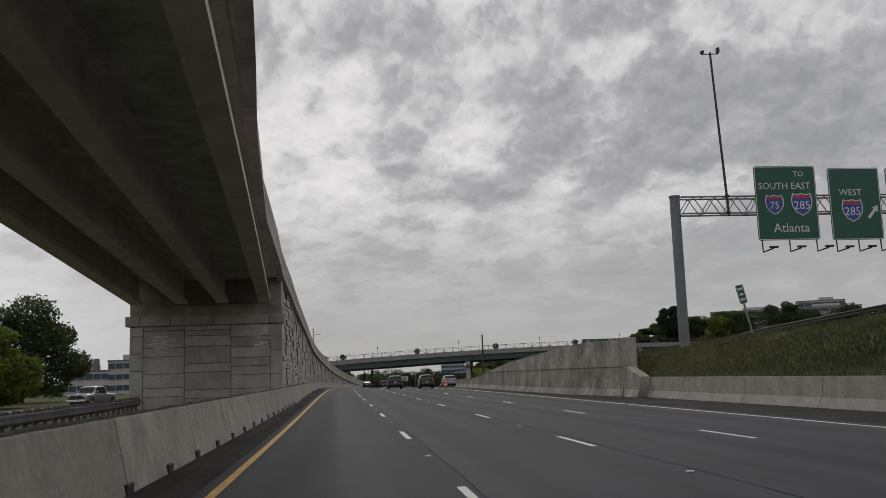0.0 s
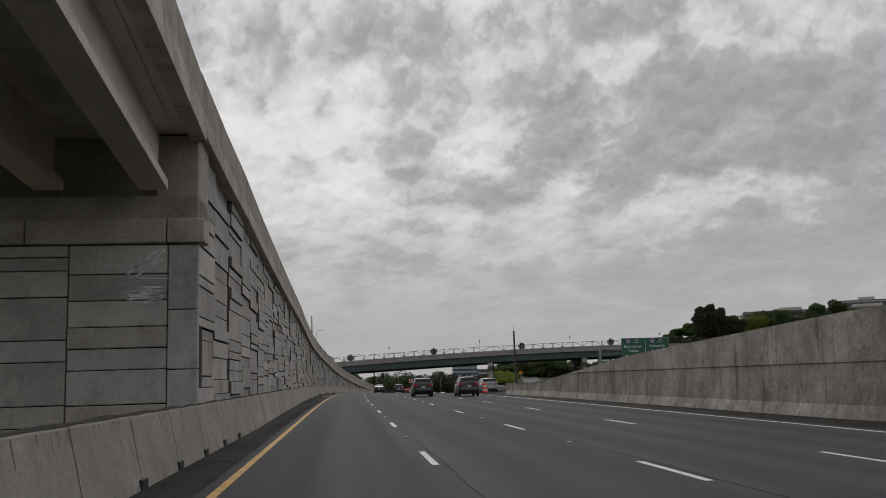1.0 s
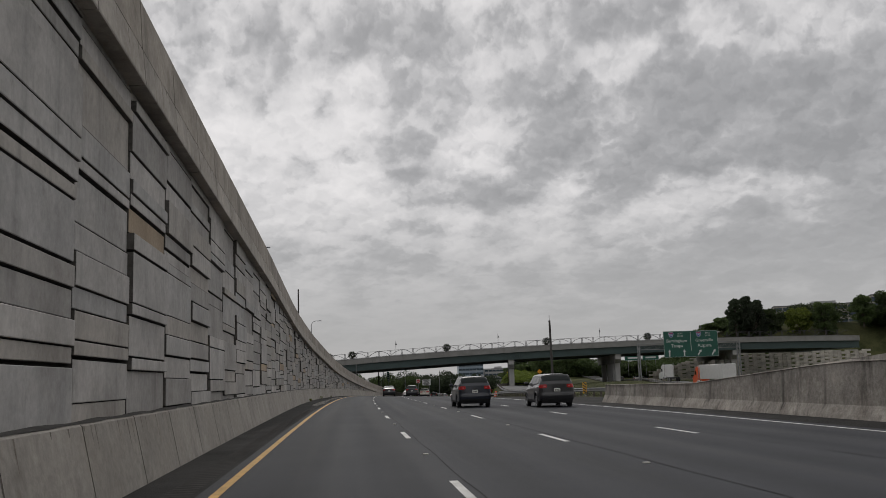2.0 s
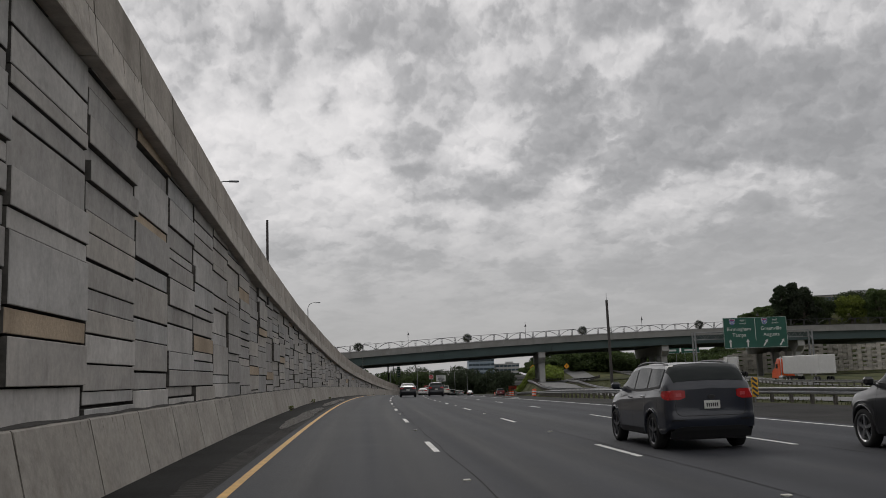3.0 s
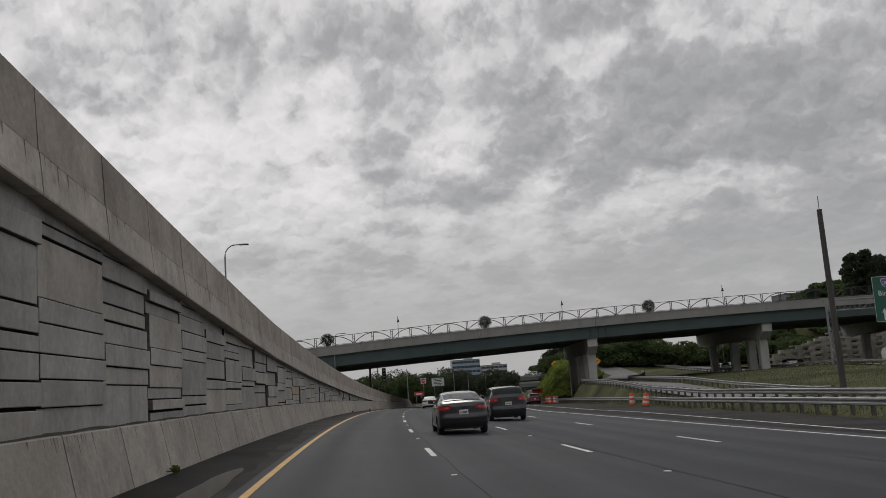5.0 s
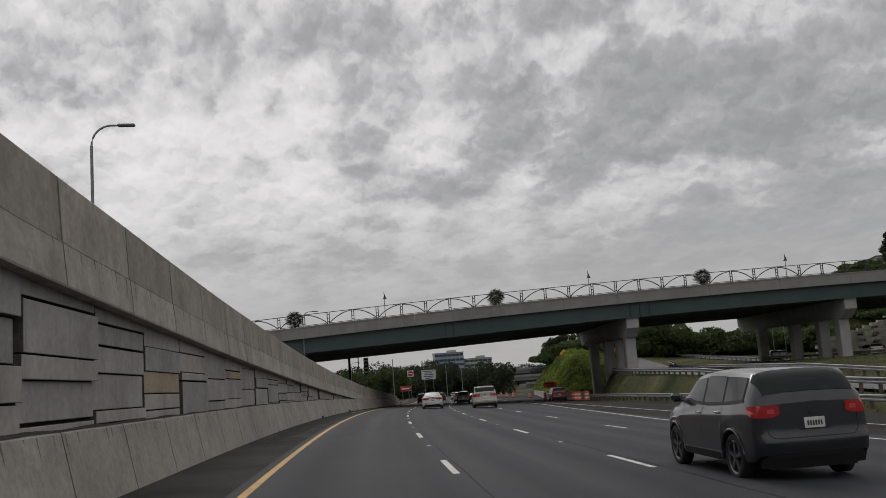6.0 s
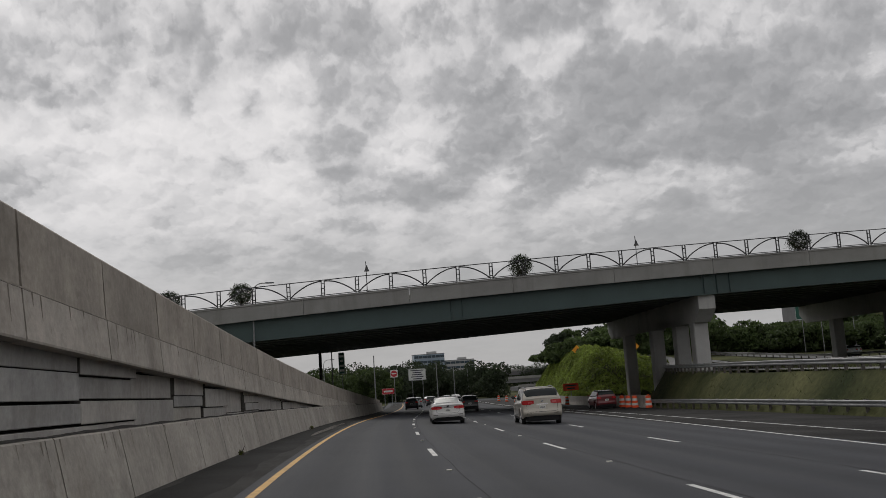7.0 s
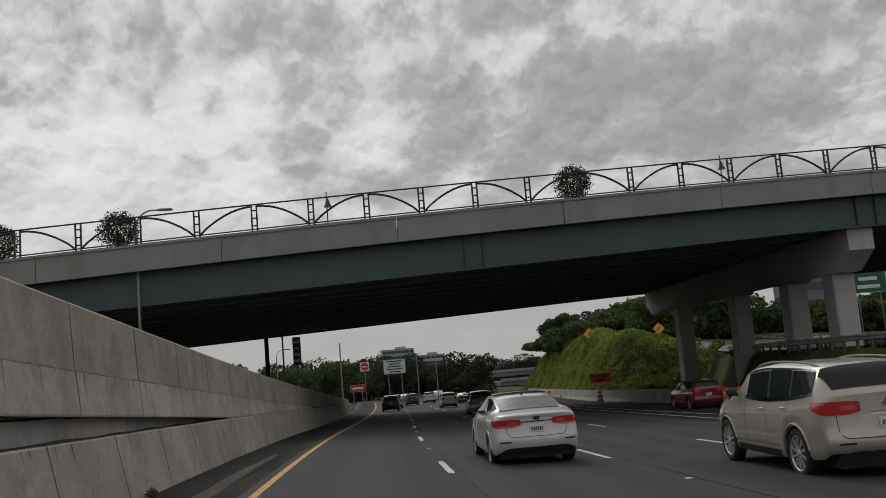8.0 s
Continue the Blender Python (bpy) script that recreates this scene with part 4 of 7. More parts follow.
def lantern_lamp(x, o):
    t = thing("bridge_lamp", "black bell lantern on a slim post behind the bridge railing", "street lamp", "bridge lamps")
    p = Vector((x, bridge_y(x) + o, curb_z(x) - 0.95))
    t.matrix_world = Matrix.Translation(p)
    part("pole", tubes([(0, 0, 0), (0, 0, 5.2)], radius=0.05, taper=0.7), M["rail_steel"], t)
    part("arm", tubes([(0, 0, 4.78), (0.03, 0, 4.84), (0.06, 0, 4.8)], radius=0.02, sides=6), M["rail_steel"], t)
    bm = bmesh.new()
    prof = [(0.04, 4.8), (0.11, 4.64), (0.15, 4.44), (0.28, 4.2), (0.0, 4.2)]
    rings = [[bm.verts.new((0.06 + r * math.cos(a), r * math.sin(a), z)) for a in [2 * math.pi * k / 12 for k in range(12)]] for r, z in prof[:-1]]
    for u, v in zip(rings, rings[1:]):
        for k in range(12):
            bm.faces.new((u[k], u[(k + 1) % 12], v[(k + 1) % 12], v[k]))
    bm.faces.new(rings[0]), bm.faces.new(rings[-1])
    part("shade", bm, M["rail_steel"], t)
    return t


for x in (-14.1, 7.7, 35.5, 63.3, 91.1):
    lantern_lamp(x, 13.0)

# ---- sign gantries ----
def letters(text, size, m, mat, parent, name="lettering", spacing=1.0):
    cu = bpy.data.curves.new(name, "FONT")
    cu.body, cu.size, cu.align_x, cu.align_y, cu.extrude, cu.resolution_u = text, size, "CENTER", "CENTER", 0.004, 2
    cu.space_character = spacing
    ob = new(name, cu)
    me = bpy.data.meshes.new_from_object(ob)
    bpy.data.objects.remove(ob)
    me.materials.clear()
    me.materials.append(mat)
    ob = new(name, me)
    ob.parent, ob.matrix_basis = parent, m
    return ob


FACE = Matrix.Rotation(radians(90), 4, "X")  # text in the x-z plane, read from -y


def on_face(x, z, y=-0.035):
    return Matrix.Translation((x, y, z)) @ FACE


def rounded_rect(bm, w, h, r, depth, c=(0, 0, 0)):
    pts = []
    for cx, cz, a0 in ((w / 2 - r, h / 2 - r, 0), (-w / 2 + r, h / 2 - r, 90), (-w / 2 + r, -h / 2 + r, 180), (w / 2 - r, -h / 2 + r, 270)):
        for k in range(5):
            a = radians(a0 + k * 22.5)
            pts.append((cx + r * math.cos(a), cz + r * math.sin(a)))
    u = [bm.verts.new((c[0] + x, c[1] - depth / 2, c[2] + z)) for x, z in pts]
    v = [bm.verts.new((c[0] + x, c[1] + depth / 2, c[2] + z)) for x, z in pts]
    n = len(pts)
    for k in range(n):
        bm.faces.new((u[k], u[(k + 1) % n], v[(k + 1) % n], v[k]))
    bm.faces.new(u), bm.faces.new(v[::-1])
    return bm


def frame_band(w, h, r, t, y):
    """A thin border line on a sign face."""
    bm = bmesh.new()
    def loop(w, h, r):
        out = []
        for cx, cz, a0 in ((w / 2 - r, h / 2 - r, 0), (-w / 2 + r, h / 2 - r, 90), (-w / 2 + r, -h / 2 + r, 180), (w / 2 - r, -h / 2 + r, 270)):
            out += [(cx + r * math.cos(radians(a0 + k * 22.5)), cz + r * math.sin(radians(a0 + k * 22.5))) for k in range(5)]
        return [bm.verts.new((x, y, z)) for x, z in out]
    a, b = loop(w, h, r), loop(w - 2 * t, h - 2 * t, max(0.02, r - t))
    for k in range(len(a)):
        bm.faces.new((a[k], a[(k + 1) % len(a)], b[(k + 1) % len(a)], b[k]))
    return bm


def shield(parent, x, z, size, number):
    """Route shield: white rim, blue field, red crown band, number."""
    def outline(k):
        pts = [(-0.42, 0.5), (-0.2, 0.44), (0, 0.5), (0.2, 0.44), (0.42, 0.5), (0.5, 0.22), (0.46, -0.1), (0.28, -0.36), (0, -0.52), (-0.28, -0.36), (-0.46, -0.1), (-0.5, 0.22)]
        return [(u * size * k, v * size * k) for u, v in pts]
    for mat, k, y, nm in (("sign_white", 1.0, -0.036, "shield_rim"), ("sign_blue", 0.9, -0.04, "shield_field")):
        bm = bmesh.new()
        bm.faces.new([bm.verts.new((x + u, y, z + v)) for u, v in outline(k)])
        bmesh.ops.triangulate(bm, faces=bm.faces)
        part(nm, bm, M[mat], parent)
    part("shield_band", boxes(((x, -0.043, z + 0.33 * size), (0.74 * size, 0.004, 0.13 * size))), M["sign_red"], parent)
    letters(number, 0.52 * size, on_face(x, z - 0.06 * size, -0.046), M["sign_white"], parent, "number")


def arrow_up(bm, x, z, h, lean=0.0):
    w = h * 0.09
    m = Matrix.Translation((x, -0.037, z)) @ Matrix.Rotation(radians(lean), 4, "Y")
    for pts in ([(-w, -h / 2), (w, -h / 2), (w, h * 0.3), (-w, h * 0.3)], [(-h * 0.24, h * 0.14), (0, h * 0.5), (h * 0.24, h * 0.14), (h * 0.13, h * 0.14), (0, h * 0.32), (-h * 0.13, h * 0.14)]):
        bm.faces.new([bm.verts.new(m @ Vector((u, 0, v))) for u, v in pts])
    return bm


def sign_panel(name, label, w, h, m, mat="sign_green"):
    t = thing(name, label, "road sign", m=m)
    part("panel", rounded_rect(bmesh.new(), w, h, 0.18, 0.06), M[mat], t)
    part("border", frame_band(w - 0.06, h - 0.06, 0.16, 0.05, -0.034), M["sign_white"], t)
    return t


def truss(parent, a, b, depth, z0, z1, mat, step=1.5):
    """Four chords with zigzag lacing from a to b (local x)."""
    n = max(2, round((b - a) / step))
    for y in (-depth / 2, depth / 2):
        for z in (z0, z1):
            part("chord", tubes([(a, y, z), (b, y, z)], radius=0.06), mat, parent)
        bm = bmesh.new()
        for i in range(n):
            u, v = a + (b - a) * i / n, a + (b - a) * (i + 1) / n
            tube(bm, [(u, y, z0), ((u + v) / 2, y, z1)], 0.032, 6)
            tube(bm, [((u + v) / 2, y, z1), (v, y, z0)], 0.032, 6)
        part("lacing", bm, mat, parent)
    for i in range(n + 1):
        u = a + (b - a) * i / n
        for z in (z0, z1):
            part("cross_bar", tubes([(u, -depth / 2, z), (u, depth / 2, z)], radius=0.028, sides=6), mat, parent)


G = frame_at(57.0, 21.9, 0)
gantry = thing("sign_gantry", "grey steel sign gantry with a laced truss arm", "sign gantry", m=G)
part("column", tubes([(0, 0, 1.6), (0, 0, 12.55)], radius=0.33, sides=20), M["grey_paint"], gantry)
part("cap_plate", tubes([(0, 0, 12.55), (0, 0, 12.65)], radius=0.37, sides=20), M["grey_paint"], gantry)
part("footing", tubes([(0, 0, 0.9), (0, 0, 2.0)], radius=0.62, sides=16), M["old_concrete"], gantry)
truss(gantry, 0.3, 26, 0.9, 11.4, 12.5, M["galv"])
part("antenna_mast", tubes([(3.4, -0.55, 11.2), (2.95, -0.55, 22.3)], radius=0.09, taper=0.8), M["dark_steel"], gantry)
for z in (11.4, 12.5):
    part("mast_clamp", boxes(((3.38, -0.5, z), (0.3, 0.25, 0.16)), bevel=0.02), M["dark_steel"], gantry)
part("crossarm", tubes([(2.35, -0.55, 22.15), (3.55, -0.55, 22.2)], radius=0.035), M["dark_steel"], gantry)
part("camera_head", boxes(((2.4, -0.55, 22.3), (0.22, 0.3, 0.2)), bevel=0.04), M["dark_steel"], gantry)
part("camera_head", boxes(((3.5, -0.55, 22.45), (0.2, 0.26, 0.36)), bevel=0.04), M["dark_steel"], gantry)


def sign_arms(t, w, z):
    for i in range(3):
        x = -w / 2 + 0.2 + i * (w - 0.5) / 2
        part("lamp_arm", tubes([(x, -0.05, z), (x, -0.1, z - 0.8), (x + 0.1, -1.3, z - 0.72)], radius=0.05, sides=6), M["dark_steel"], t)
        part("lamp_head", boxes(((x + 0.12, -1.35, z - 0.64), (0.55, 0.22, 0.12)), bevel=0.02), M["dark_steel"], t)


def hang(s, d, h, off=-0.6):
    return frame_at(s, d, h) @ Matrix.Translation((0, off, 0))


sa = sign_panel("motorway_sign", "green overhead sign reading south 75, to east 285, Atlanta", 4.25, 4.95, hang(57.0, 29.3, 12.0))
letters("TO", 0.52, on_face(0.95, 1.92), M["sign_white"], sa)
letters("SOUTH", 0.62, on_face(-0.85, 1.12), M["sign_white"], sa)
letters("EAST", 0.62, on_face(1.05, 1.12), M["sign_white"], sa)
shield(sa, -0.85, -0.1, 1.3, "75")
shield(sa, 1.05, -0.1, 1.5, "285")
letters("Atlanta", 0.86, on_face(0.2, -1.68), M["sign_white"], sa)
sign_arms(sa, 4.25, -2.45)
sb = sign_panel("motorway_sign", "green overhead sign reading west 285 with an exit arrow", 3.6, 4.85, hang(57.0, 34.1, 11.9))
letters("WEST", 0.62, on_face(-0.3, 0.75), M["sign_white"], sb)
shield(sb, -0.25, -0.45, 1.5, "285")
part("arrow", arrow_up(bmesh.new(), 1.2, -0.55, 1.1, 40), M["sign_white"], sb)
sign_arms(sb, 3.6, -2.4)
sc = sign_panel("motorway_sign", "green overhead sign beside the others on the gantry", 3.6, 4.85, hang(57.0, 38.2, 11.9))
sign_arms(sc, 3.6, -2.4)

# second gantry ahead, on latticed legs
g2 = thing("sign_gantry", "galvanised sign gantry on latticed legs", "sign gantry", m=Matrix.Translation((76.6, 279.6, 0)))
for x in (-12.4, 11.9):
    for y in (-0.8, 0.8):
        part("leg", tubes([(x, y, -0.9), (x, y, 8.7)], radius=0.16, sides=10), M["galv"], g2)
    bm = bmesh.new()
    for i in range(6):
        tube(bm, [(x, -0.8 if i % 2 else 0.8, i * 1.45 - 0.6), (x, 0.8 if i % 2 else -0.8, i * 1.45 + 0.85)], 0.05, 6)
    part("lacing", bm, M["galv"], g2)
truss(g2, -12.4, 11.9, 1.6, 7.2, 8.6, M["galv"], 2.2)
s2 = sign_panel("motorway_sign", "wide green sign reading Birmingham Tampa and Greenville Augusta", 13.2, 6.15, Matrix.Translation((76.6, 278.5, 8.3)))
part("divider", boxes(((0, -0.034, 0.6), (0.09, 0.006, 4.4))), M["sign_white"], s2)
for x, way, a, b in ((-3.4, "WEST", "Birmingham", "Tampa"), (3.3, "EAST", "Greenville", "Augusta")):
    shield(s2, x - 1.3, 2.2, 1.25, "285")
    letters(way, 0.5, on_face(x + 0.9, 2.45), M["sign_white"], s2)
    letters("BYPASS", 0.42, on_face(x + 0.9, 1.85), M["sign_white"], s2)
    letters(a, 1.05, on_face(x, 0.75), M["sign_white"], s2)
    letters(b, 1.05, on_face(x, -0.45), M["sign_white"], s2)
for x, lean in ((-5.3, 0), (-1.7, 0), (2.0, 35), (5.4, 35)):
    part("arrow", arrow_up(bmesh.new(), x, -2.05, 1.6, lean), M["sign_white"], s2)

# ---- poles and street lamps ----
pole = thing("steel_pole", "tall dark weathered steel pole in the grass", "pole", m=Matrix.Translation((31.4, 219.0, 0)))
part("shaft", tubes([(0, 0, -1.6), (-0.12, 0, 11.1)], radius=0.22, sides=14, taper=0.75), M["dark_steel"], pole)
part("tip", tubes([(-0.12, 0, 11.1), (-0.12, 0, 12.0)], radius=0.03, sides=6), M["galv"], pole)
lp = thing("steel_pole", "slim dark steel pole on the ramp", "pole", m=frame_at(142.4, -4.55, 5.6))
part("shaft", tubes([(0, 0, -0.4), (0, 0, 3.75)], radius=0.07, sides=10, taper=0.8), M["dark_steel"], lp)


def street_lamp(s, d, h0, top, turn=0.0, reach=0.85):
    t = thing("street_lamp", "galvanised street lamp with a curved arm on the ramp", "street lamp", "ramp street lamps", m=frame_at(s, d, h0, turn))
    z = top - h0
    part("pole", tubes([(0, 0, 0), (0, 0, z - 0.9)], radius=0.09, sides=10, taper=0.7), M["galv"], t)
    pts = [(reach * (1 - math.cos(a)), 0, z - 0.9 + 0.9 * math.sin(a)) for a in [radians(90 * k / 8) for k in range(9)]]
    part("arm", tubes(pts + [(reach + 0.3, 0, z)], radius=0.045, sides=8), M["galv"], t)
    part("lamp_head", box(bmesh.new(), (reach + 0.62, 0, z + 0.0), (0.75, 0.26, 0.12), None, 0.045), M["grey_paint"], t)
    return t


for s, d, h0 in ((165.5, -11.2, 5.2), (232.7, -11.6, 2.9)):
    street_lamp(s, d, h0, h0 + (10.7 if s == 232.7 else 11.3), 8)
lamp_d = -2.99 - road_x(301.5)
street_lamp(301.5, lamp_d, 1.3, 9.45 - road_z(301.5), 8)

# ---- vehicles ----
def smooth_table(y, pairs):
    """Cubic through the pairs."""
    xs = [p[0] for p in pairs]
    if y <= xs[0]:
        return pairs[0][1]
    if y >= xs[-1]:
        return pairs[-1][1]
    i = max(k for k in range(len(xs) - 1) if xs[k] <= y)
    def slope(k):
        if k == 0 or k == len(xs) - 1:
            j = 0 if k == 0 else len(xs) - 2
            return (pairs[j + 1][1] - pairs[j][1]) / (xs[j + 1] - xs[j])
        a = (pairs[k][1] - pairs[k - 1][1]) / (xs[k] - xs[k - 1])
        b = (pairs[k + 1][1] - pairs[k][1]) / (xs[k + 1] - xs[k])
        return 0 if a * b <= 0 else 2 * a * b / (a + b)
    h = xs[i + 1] - xs[i]
    t = (y - xs[i]) / h
    p, q, m, n = pairs[i][1], pairs[i + 1][1], slope(i) * h, slope(i + 1) * h
    return (2 * t**3 - 3 * t**2 + 1) * p + (t**3 - 2 * t**2 + t) * m + (-2 * t**3 + 3 * t**2) * q + (t**3 - t**2) * n


class Shape:
    """A car body as sections along its length; y runs forward, x to the right."""

    def __init__(self, top, belt, width, sill, axles, wheel_r, roof_w=0.70, bow=0.11, tail=((0.25, 0.10), (0.42, 0.0), (0.6, -0.04), (0.72, 0.0), (1.2, 0.01))):
        self.top, self.belt, self.width, self.sill = top, belt, width, sill
        self.axles, self.wheel_r, self.roof_w, self.bow, self.tail = axles, wheel_r, roof_w, bow, tail
        self.wide = max(v for _, v in width)
        self.y0, self.y1 = top[0][0], top[-1][0]
        self.h = max(z for _, z in top)

    def section(self, y):
        zt, zb, w = smooth_table(y, self.top), smooth_table(y, self.belt), smooth_table(y, self.width)
        low = smooth_table(y, self.sill)
        r = self.wheel_r + 0.07
        for a in self.axles:
            if abs(y - a) < r:
                low = max(low, self.wheel_r + math.sqrt(r * r - (y - a) ** 2) - 0.02)
        b = min(zb, zt - 0.05)
        low = min(low, b - 0.1)
        c = clamp((zt - b - 0.05) / (self.h - zb), 0, 1)
        mix = lambda p, q: p + (q - p) * c
        mid = low + 0.55 * (b - low)
        return [(w * 0.95, low), (w * 0.985, low + 0.06), (w, mid), (w * 0.985, b - 0.07), (w * mix(0.955, 0.955), b), (w * mix(0.90, 0.925), mix(zt - 0.03, b + 0.03)), (w * mix(0.72, self.roof_w), zt - mix(0.012, 0.055)), (w * mix(0.42, 0.50), zt - mix(0.003, 0.015)), (0.0, zt)]

    def warp(self, x, y, z):
        """Rounds the tail and the nose in plan and gives the tail its profile."""
        f, g = clamp(1 - (y - self.y0) / 0.55, 0, 1), clamp(1 - (self.y1 - y) / 0.7, 0, 1)
        u = min(1.0, abs(x) / self.wide)
        return Vector((x, y + f * f * (self.bow * u**2.4 + table(z, self.tail)) - g * g * 0.2 * u**2.2, z))

    def rear(self, x, z, off=0.0):
        return self.warp(x, self.y0, z) - Vector((0, off, 0))

    def at(self, y, u, side=1, off=0.0):
        sec = self.section(y)
        i = min(int(u), 7)
        f = u - i
        x, z = (sec[i][k] + (sec[i + 1][k] - sec[i][k]) * f for k in (0, 1))
        if off:
            nx, nz = sec[i + 1][1] - sec[i][1], sec[i][0] - sec[i + 1][0]
            n = math.hypot(nx, nz) or 1
            x, z = x + off * nx / n, z + off * nz / n
        return self.warp(side * x, y, z)

    def stations(self):
        ys = set(span(self.y0, self.y1, 0.08)) | {p[0] for p in self.top}
        r = self.wheel_r + 0.07
        for a in self.axles:
            ys |= {a + r * math.sin(radians(k * 15)) for k in range(-6, 7)} | {a - r - 0.004, a + r + 0.004}
        return sorted(y for y in ys if self.y0 <= y <= self.y1)

    def body(self):
        bm = bmesh.new()
        rows = []
        for y in self.stations():
            sec = self.section(y)
            fine = [(p[0] + (q[0] - p[0]) * j / 4, p[1] + (q[1] - p[1]) * j / 4) for p, q in zip(sec[:4], sec[1:5]) for j in range(4)] + sec[4:]
            rows.append([bm.verts.new(self.warp(x, y, z)) for x, z in fine + [(-x, z) for x, z in fine[-2::-1]]])
        for a, b in zip(rows, rows[1:]):
            for k in range(len(a) - 1):
                bm.faces.new((a[k], a[k + 1], b[k + 1], b[k]))
        # tail and nose: rows of facets between the two flanks
        n = len(rows[0])
        for end, y in ((rows[0], self.y0), (rows[-1], self.y1)):
            strips = []
            for k in range(n // 2):
                p, q = end[k], end[n - 1 - k]
                strips.append([p] + [bm.verts.new(self.warp(p.co.x + (q.co.x - p.co.x) * j / 14, y, p.co.z)) for j in range(1, 14)] + [q])
            for u, v in zip(strips, strips[1:]):
                for j in range(14):
                    bm.faces.new((u[j], u[j + 1], v[j + 1], v[j]))
            for j in range(14):
                bm.faces.new((strips[-1][j], strips[-1][j + 1], end[n // 2]))
        return bm

    def under(self):
        """Closed dark pan and wheel housings below the body."""
        bm = bmesh.new()
        ys = span(self.y0 + 0.12, self.y1 - 0.12, 0.4)
        w = max(v for _, v in self.width) * 0.72
        box(bm, (0, (self.y0 + self.y1) / 2, 0.36), (2 * w, self.y1 - self.y0 - 0.3, 0.3))
        for a in self.axles:
            box(bm, (0, a, 0.5), (2 * w * 1.22, self.wheel_r * 2.1, 0.5))
        return bm

    def patch(self, ys, us, side=1, off=0.009):
        bm = bmesh.new()
        g = [[bm.verts.new(self.at(y, u, side, off)) for u in us] for y in ys]
        for a, b in zip(g, g[1:]):
            for k in range(len(us) - 1):
                bm.faces.new((a[k], a[k + 1], b[k + 1], b[k]))
        return bm

    def flank_x(self, y, z):
        """Half width of the body at a height."""
        sec = self.section(y)
        best = sec[2][0]
        for (xa, za), (xb, zb) in zip(sec, sec[1:]):
            if za <= z <= zb and zb > za:
                return xa + (xb - xa) * (z - za) / (zb - za)
        return best

    def corner_lamp(self, sd, x0, z0, z1, wrap, off=0.014):
        """A lens from x0 round the corner and along the flank, closed down to the body."""
        def lens(off):
            rows = []
            for i in range(13):
                t = i / 6
                if t <= 1:
                    k = clamp(t / 0.35, 0, 1)
                    lo, hi = z0 + (z1 - z0) * 0.22 * (1 - k), z1 - (z1 - z0) * 0.06 * (1 - k)
                else:
                    lo, hi = z0 + (z1 - z0) * 0.5 * (t - 1) ** 1.3, z1 - (z1 - z0) * 0.08 * (t - 1)
                col = []
                for j in range(5):
                    z = lo + (hi - lo) * j / 4
                    y = self.y0 + max(0.0, t - 1) * wrap
                    xe = self.flank_x(max(y, self.y0 + 0.002), z)
                    p = self.warp(sd * (x0 + (xe - x0) * min(t, 1)), y, z)
                    col.append(p + Vector((sd * off * clamp(t - 0.6, 0, 1), -off * clamp(1.6 - t, 0, 1), 0)))
                rows.append(col)
            return rows
        bm = bmesh.new()
        front, back = ([[bm.verts.new(p) for p in col] for col in lens(o)] for o in (off, -0.012))
        for u, v in zip(front, front[1:]):
            for k in range(4):
                bm.faces.new((u[k], u[k + 1], v[k + 1], v[k]))
        rim = lambda g: g[0] + [c[-1] for c in g[1:]] + g[-1][-2::-1] + [c[0] for c in g[-2:0:-1]]
        a, b = rim(front), rim(back)
        for k in range(len(a)):
            bm.faces.new((a[k], a[(k + 1) % len(a)], b[(k + 1) % len(a)], b[k]))
        return bm

    def tail_patch(self, x0, x1, z0, z1, off=0.008, drop=0.0, n=14):
        """A plate laid on the tail, with its own thickness; its upper corners may drop."""
        bm = bmesh.new()
        front, back = [], []
        for i in range(n + 1):
            x = x0 + (x1 - x0) * i / n
            u = abs(2 * i / n - 1)
            top = z1 - drop * clamp((u - 0.8) / 0.2, 0, 1)
            for g, o in ((front, off), (back, -0.012)):
                g.append([bm.verts.new(self.rear(x, z0 + (top - z0) * j / 3, o)) for j in range(4)])
        for g in (front, back):
            for u, v in zip(g, g[1:]):
                for k in range(3):
                    bm.faces.new((u[k], u[k + 1], v[k + 1], v[k]))
        rim = lambda g: g[0] + [c[-1] for c in g[1:]] + g[-1][-2::-1] + [c[0] for c in g[-2:0:-1]]
        a, b = rim(front), rim(back)
        for k in range(len(a)):
            bm.faces.new((a[k], a[(k + 1) % len(a)], b[(k + 1) % len(a)], b[k]))
        return bm

    def tail_seam(self, w, z0, z1, r=0.007):
        """The shut line round a boot lid or tailgate."""
        pts = [(-w * 1.03, z1), (-w, z0 + 0.07), (-w + 0.06, z0 + 0.012)] + [(x * (w - 0.1), z0) for x in (-1, -0.6, -0.2, 0.2, 0.6, 1)] + [(w - 0.06, z0 + 0.012), (w, z0 + 0.07), (w * 1.03, z1)]
        return tube(bmesh.new(), [self.rear(x, z, 0.0) for x, z in pts], r, 5)

    def screen(self, ya, yb, u=6.1, off=0.016):
        cut = sorted({u} | {v for v in (6, 6.5, 7, 7.5, 8) if v > u})
        us = [(v, 1) for v in cut] + [(v, -1) for v in cut[-2::-1]]
        bm = bmesh.new()
        g = [[bm.verts.new(self.at(y, v, sd, off) + Vector((0, 0, 0))) for v, sd in us] for y in span(ya, yb, 0.04)]
        for a, b in zip(g, g[1:]):
            for k in range(len(us) - 1):
                bm.faces.new((a[k], a[k + 1], b[k + 1], b[k]))
        return bm


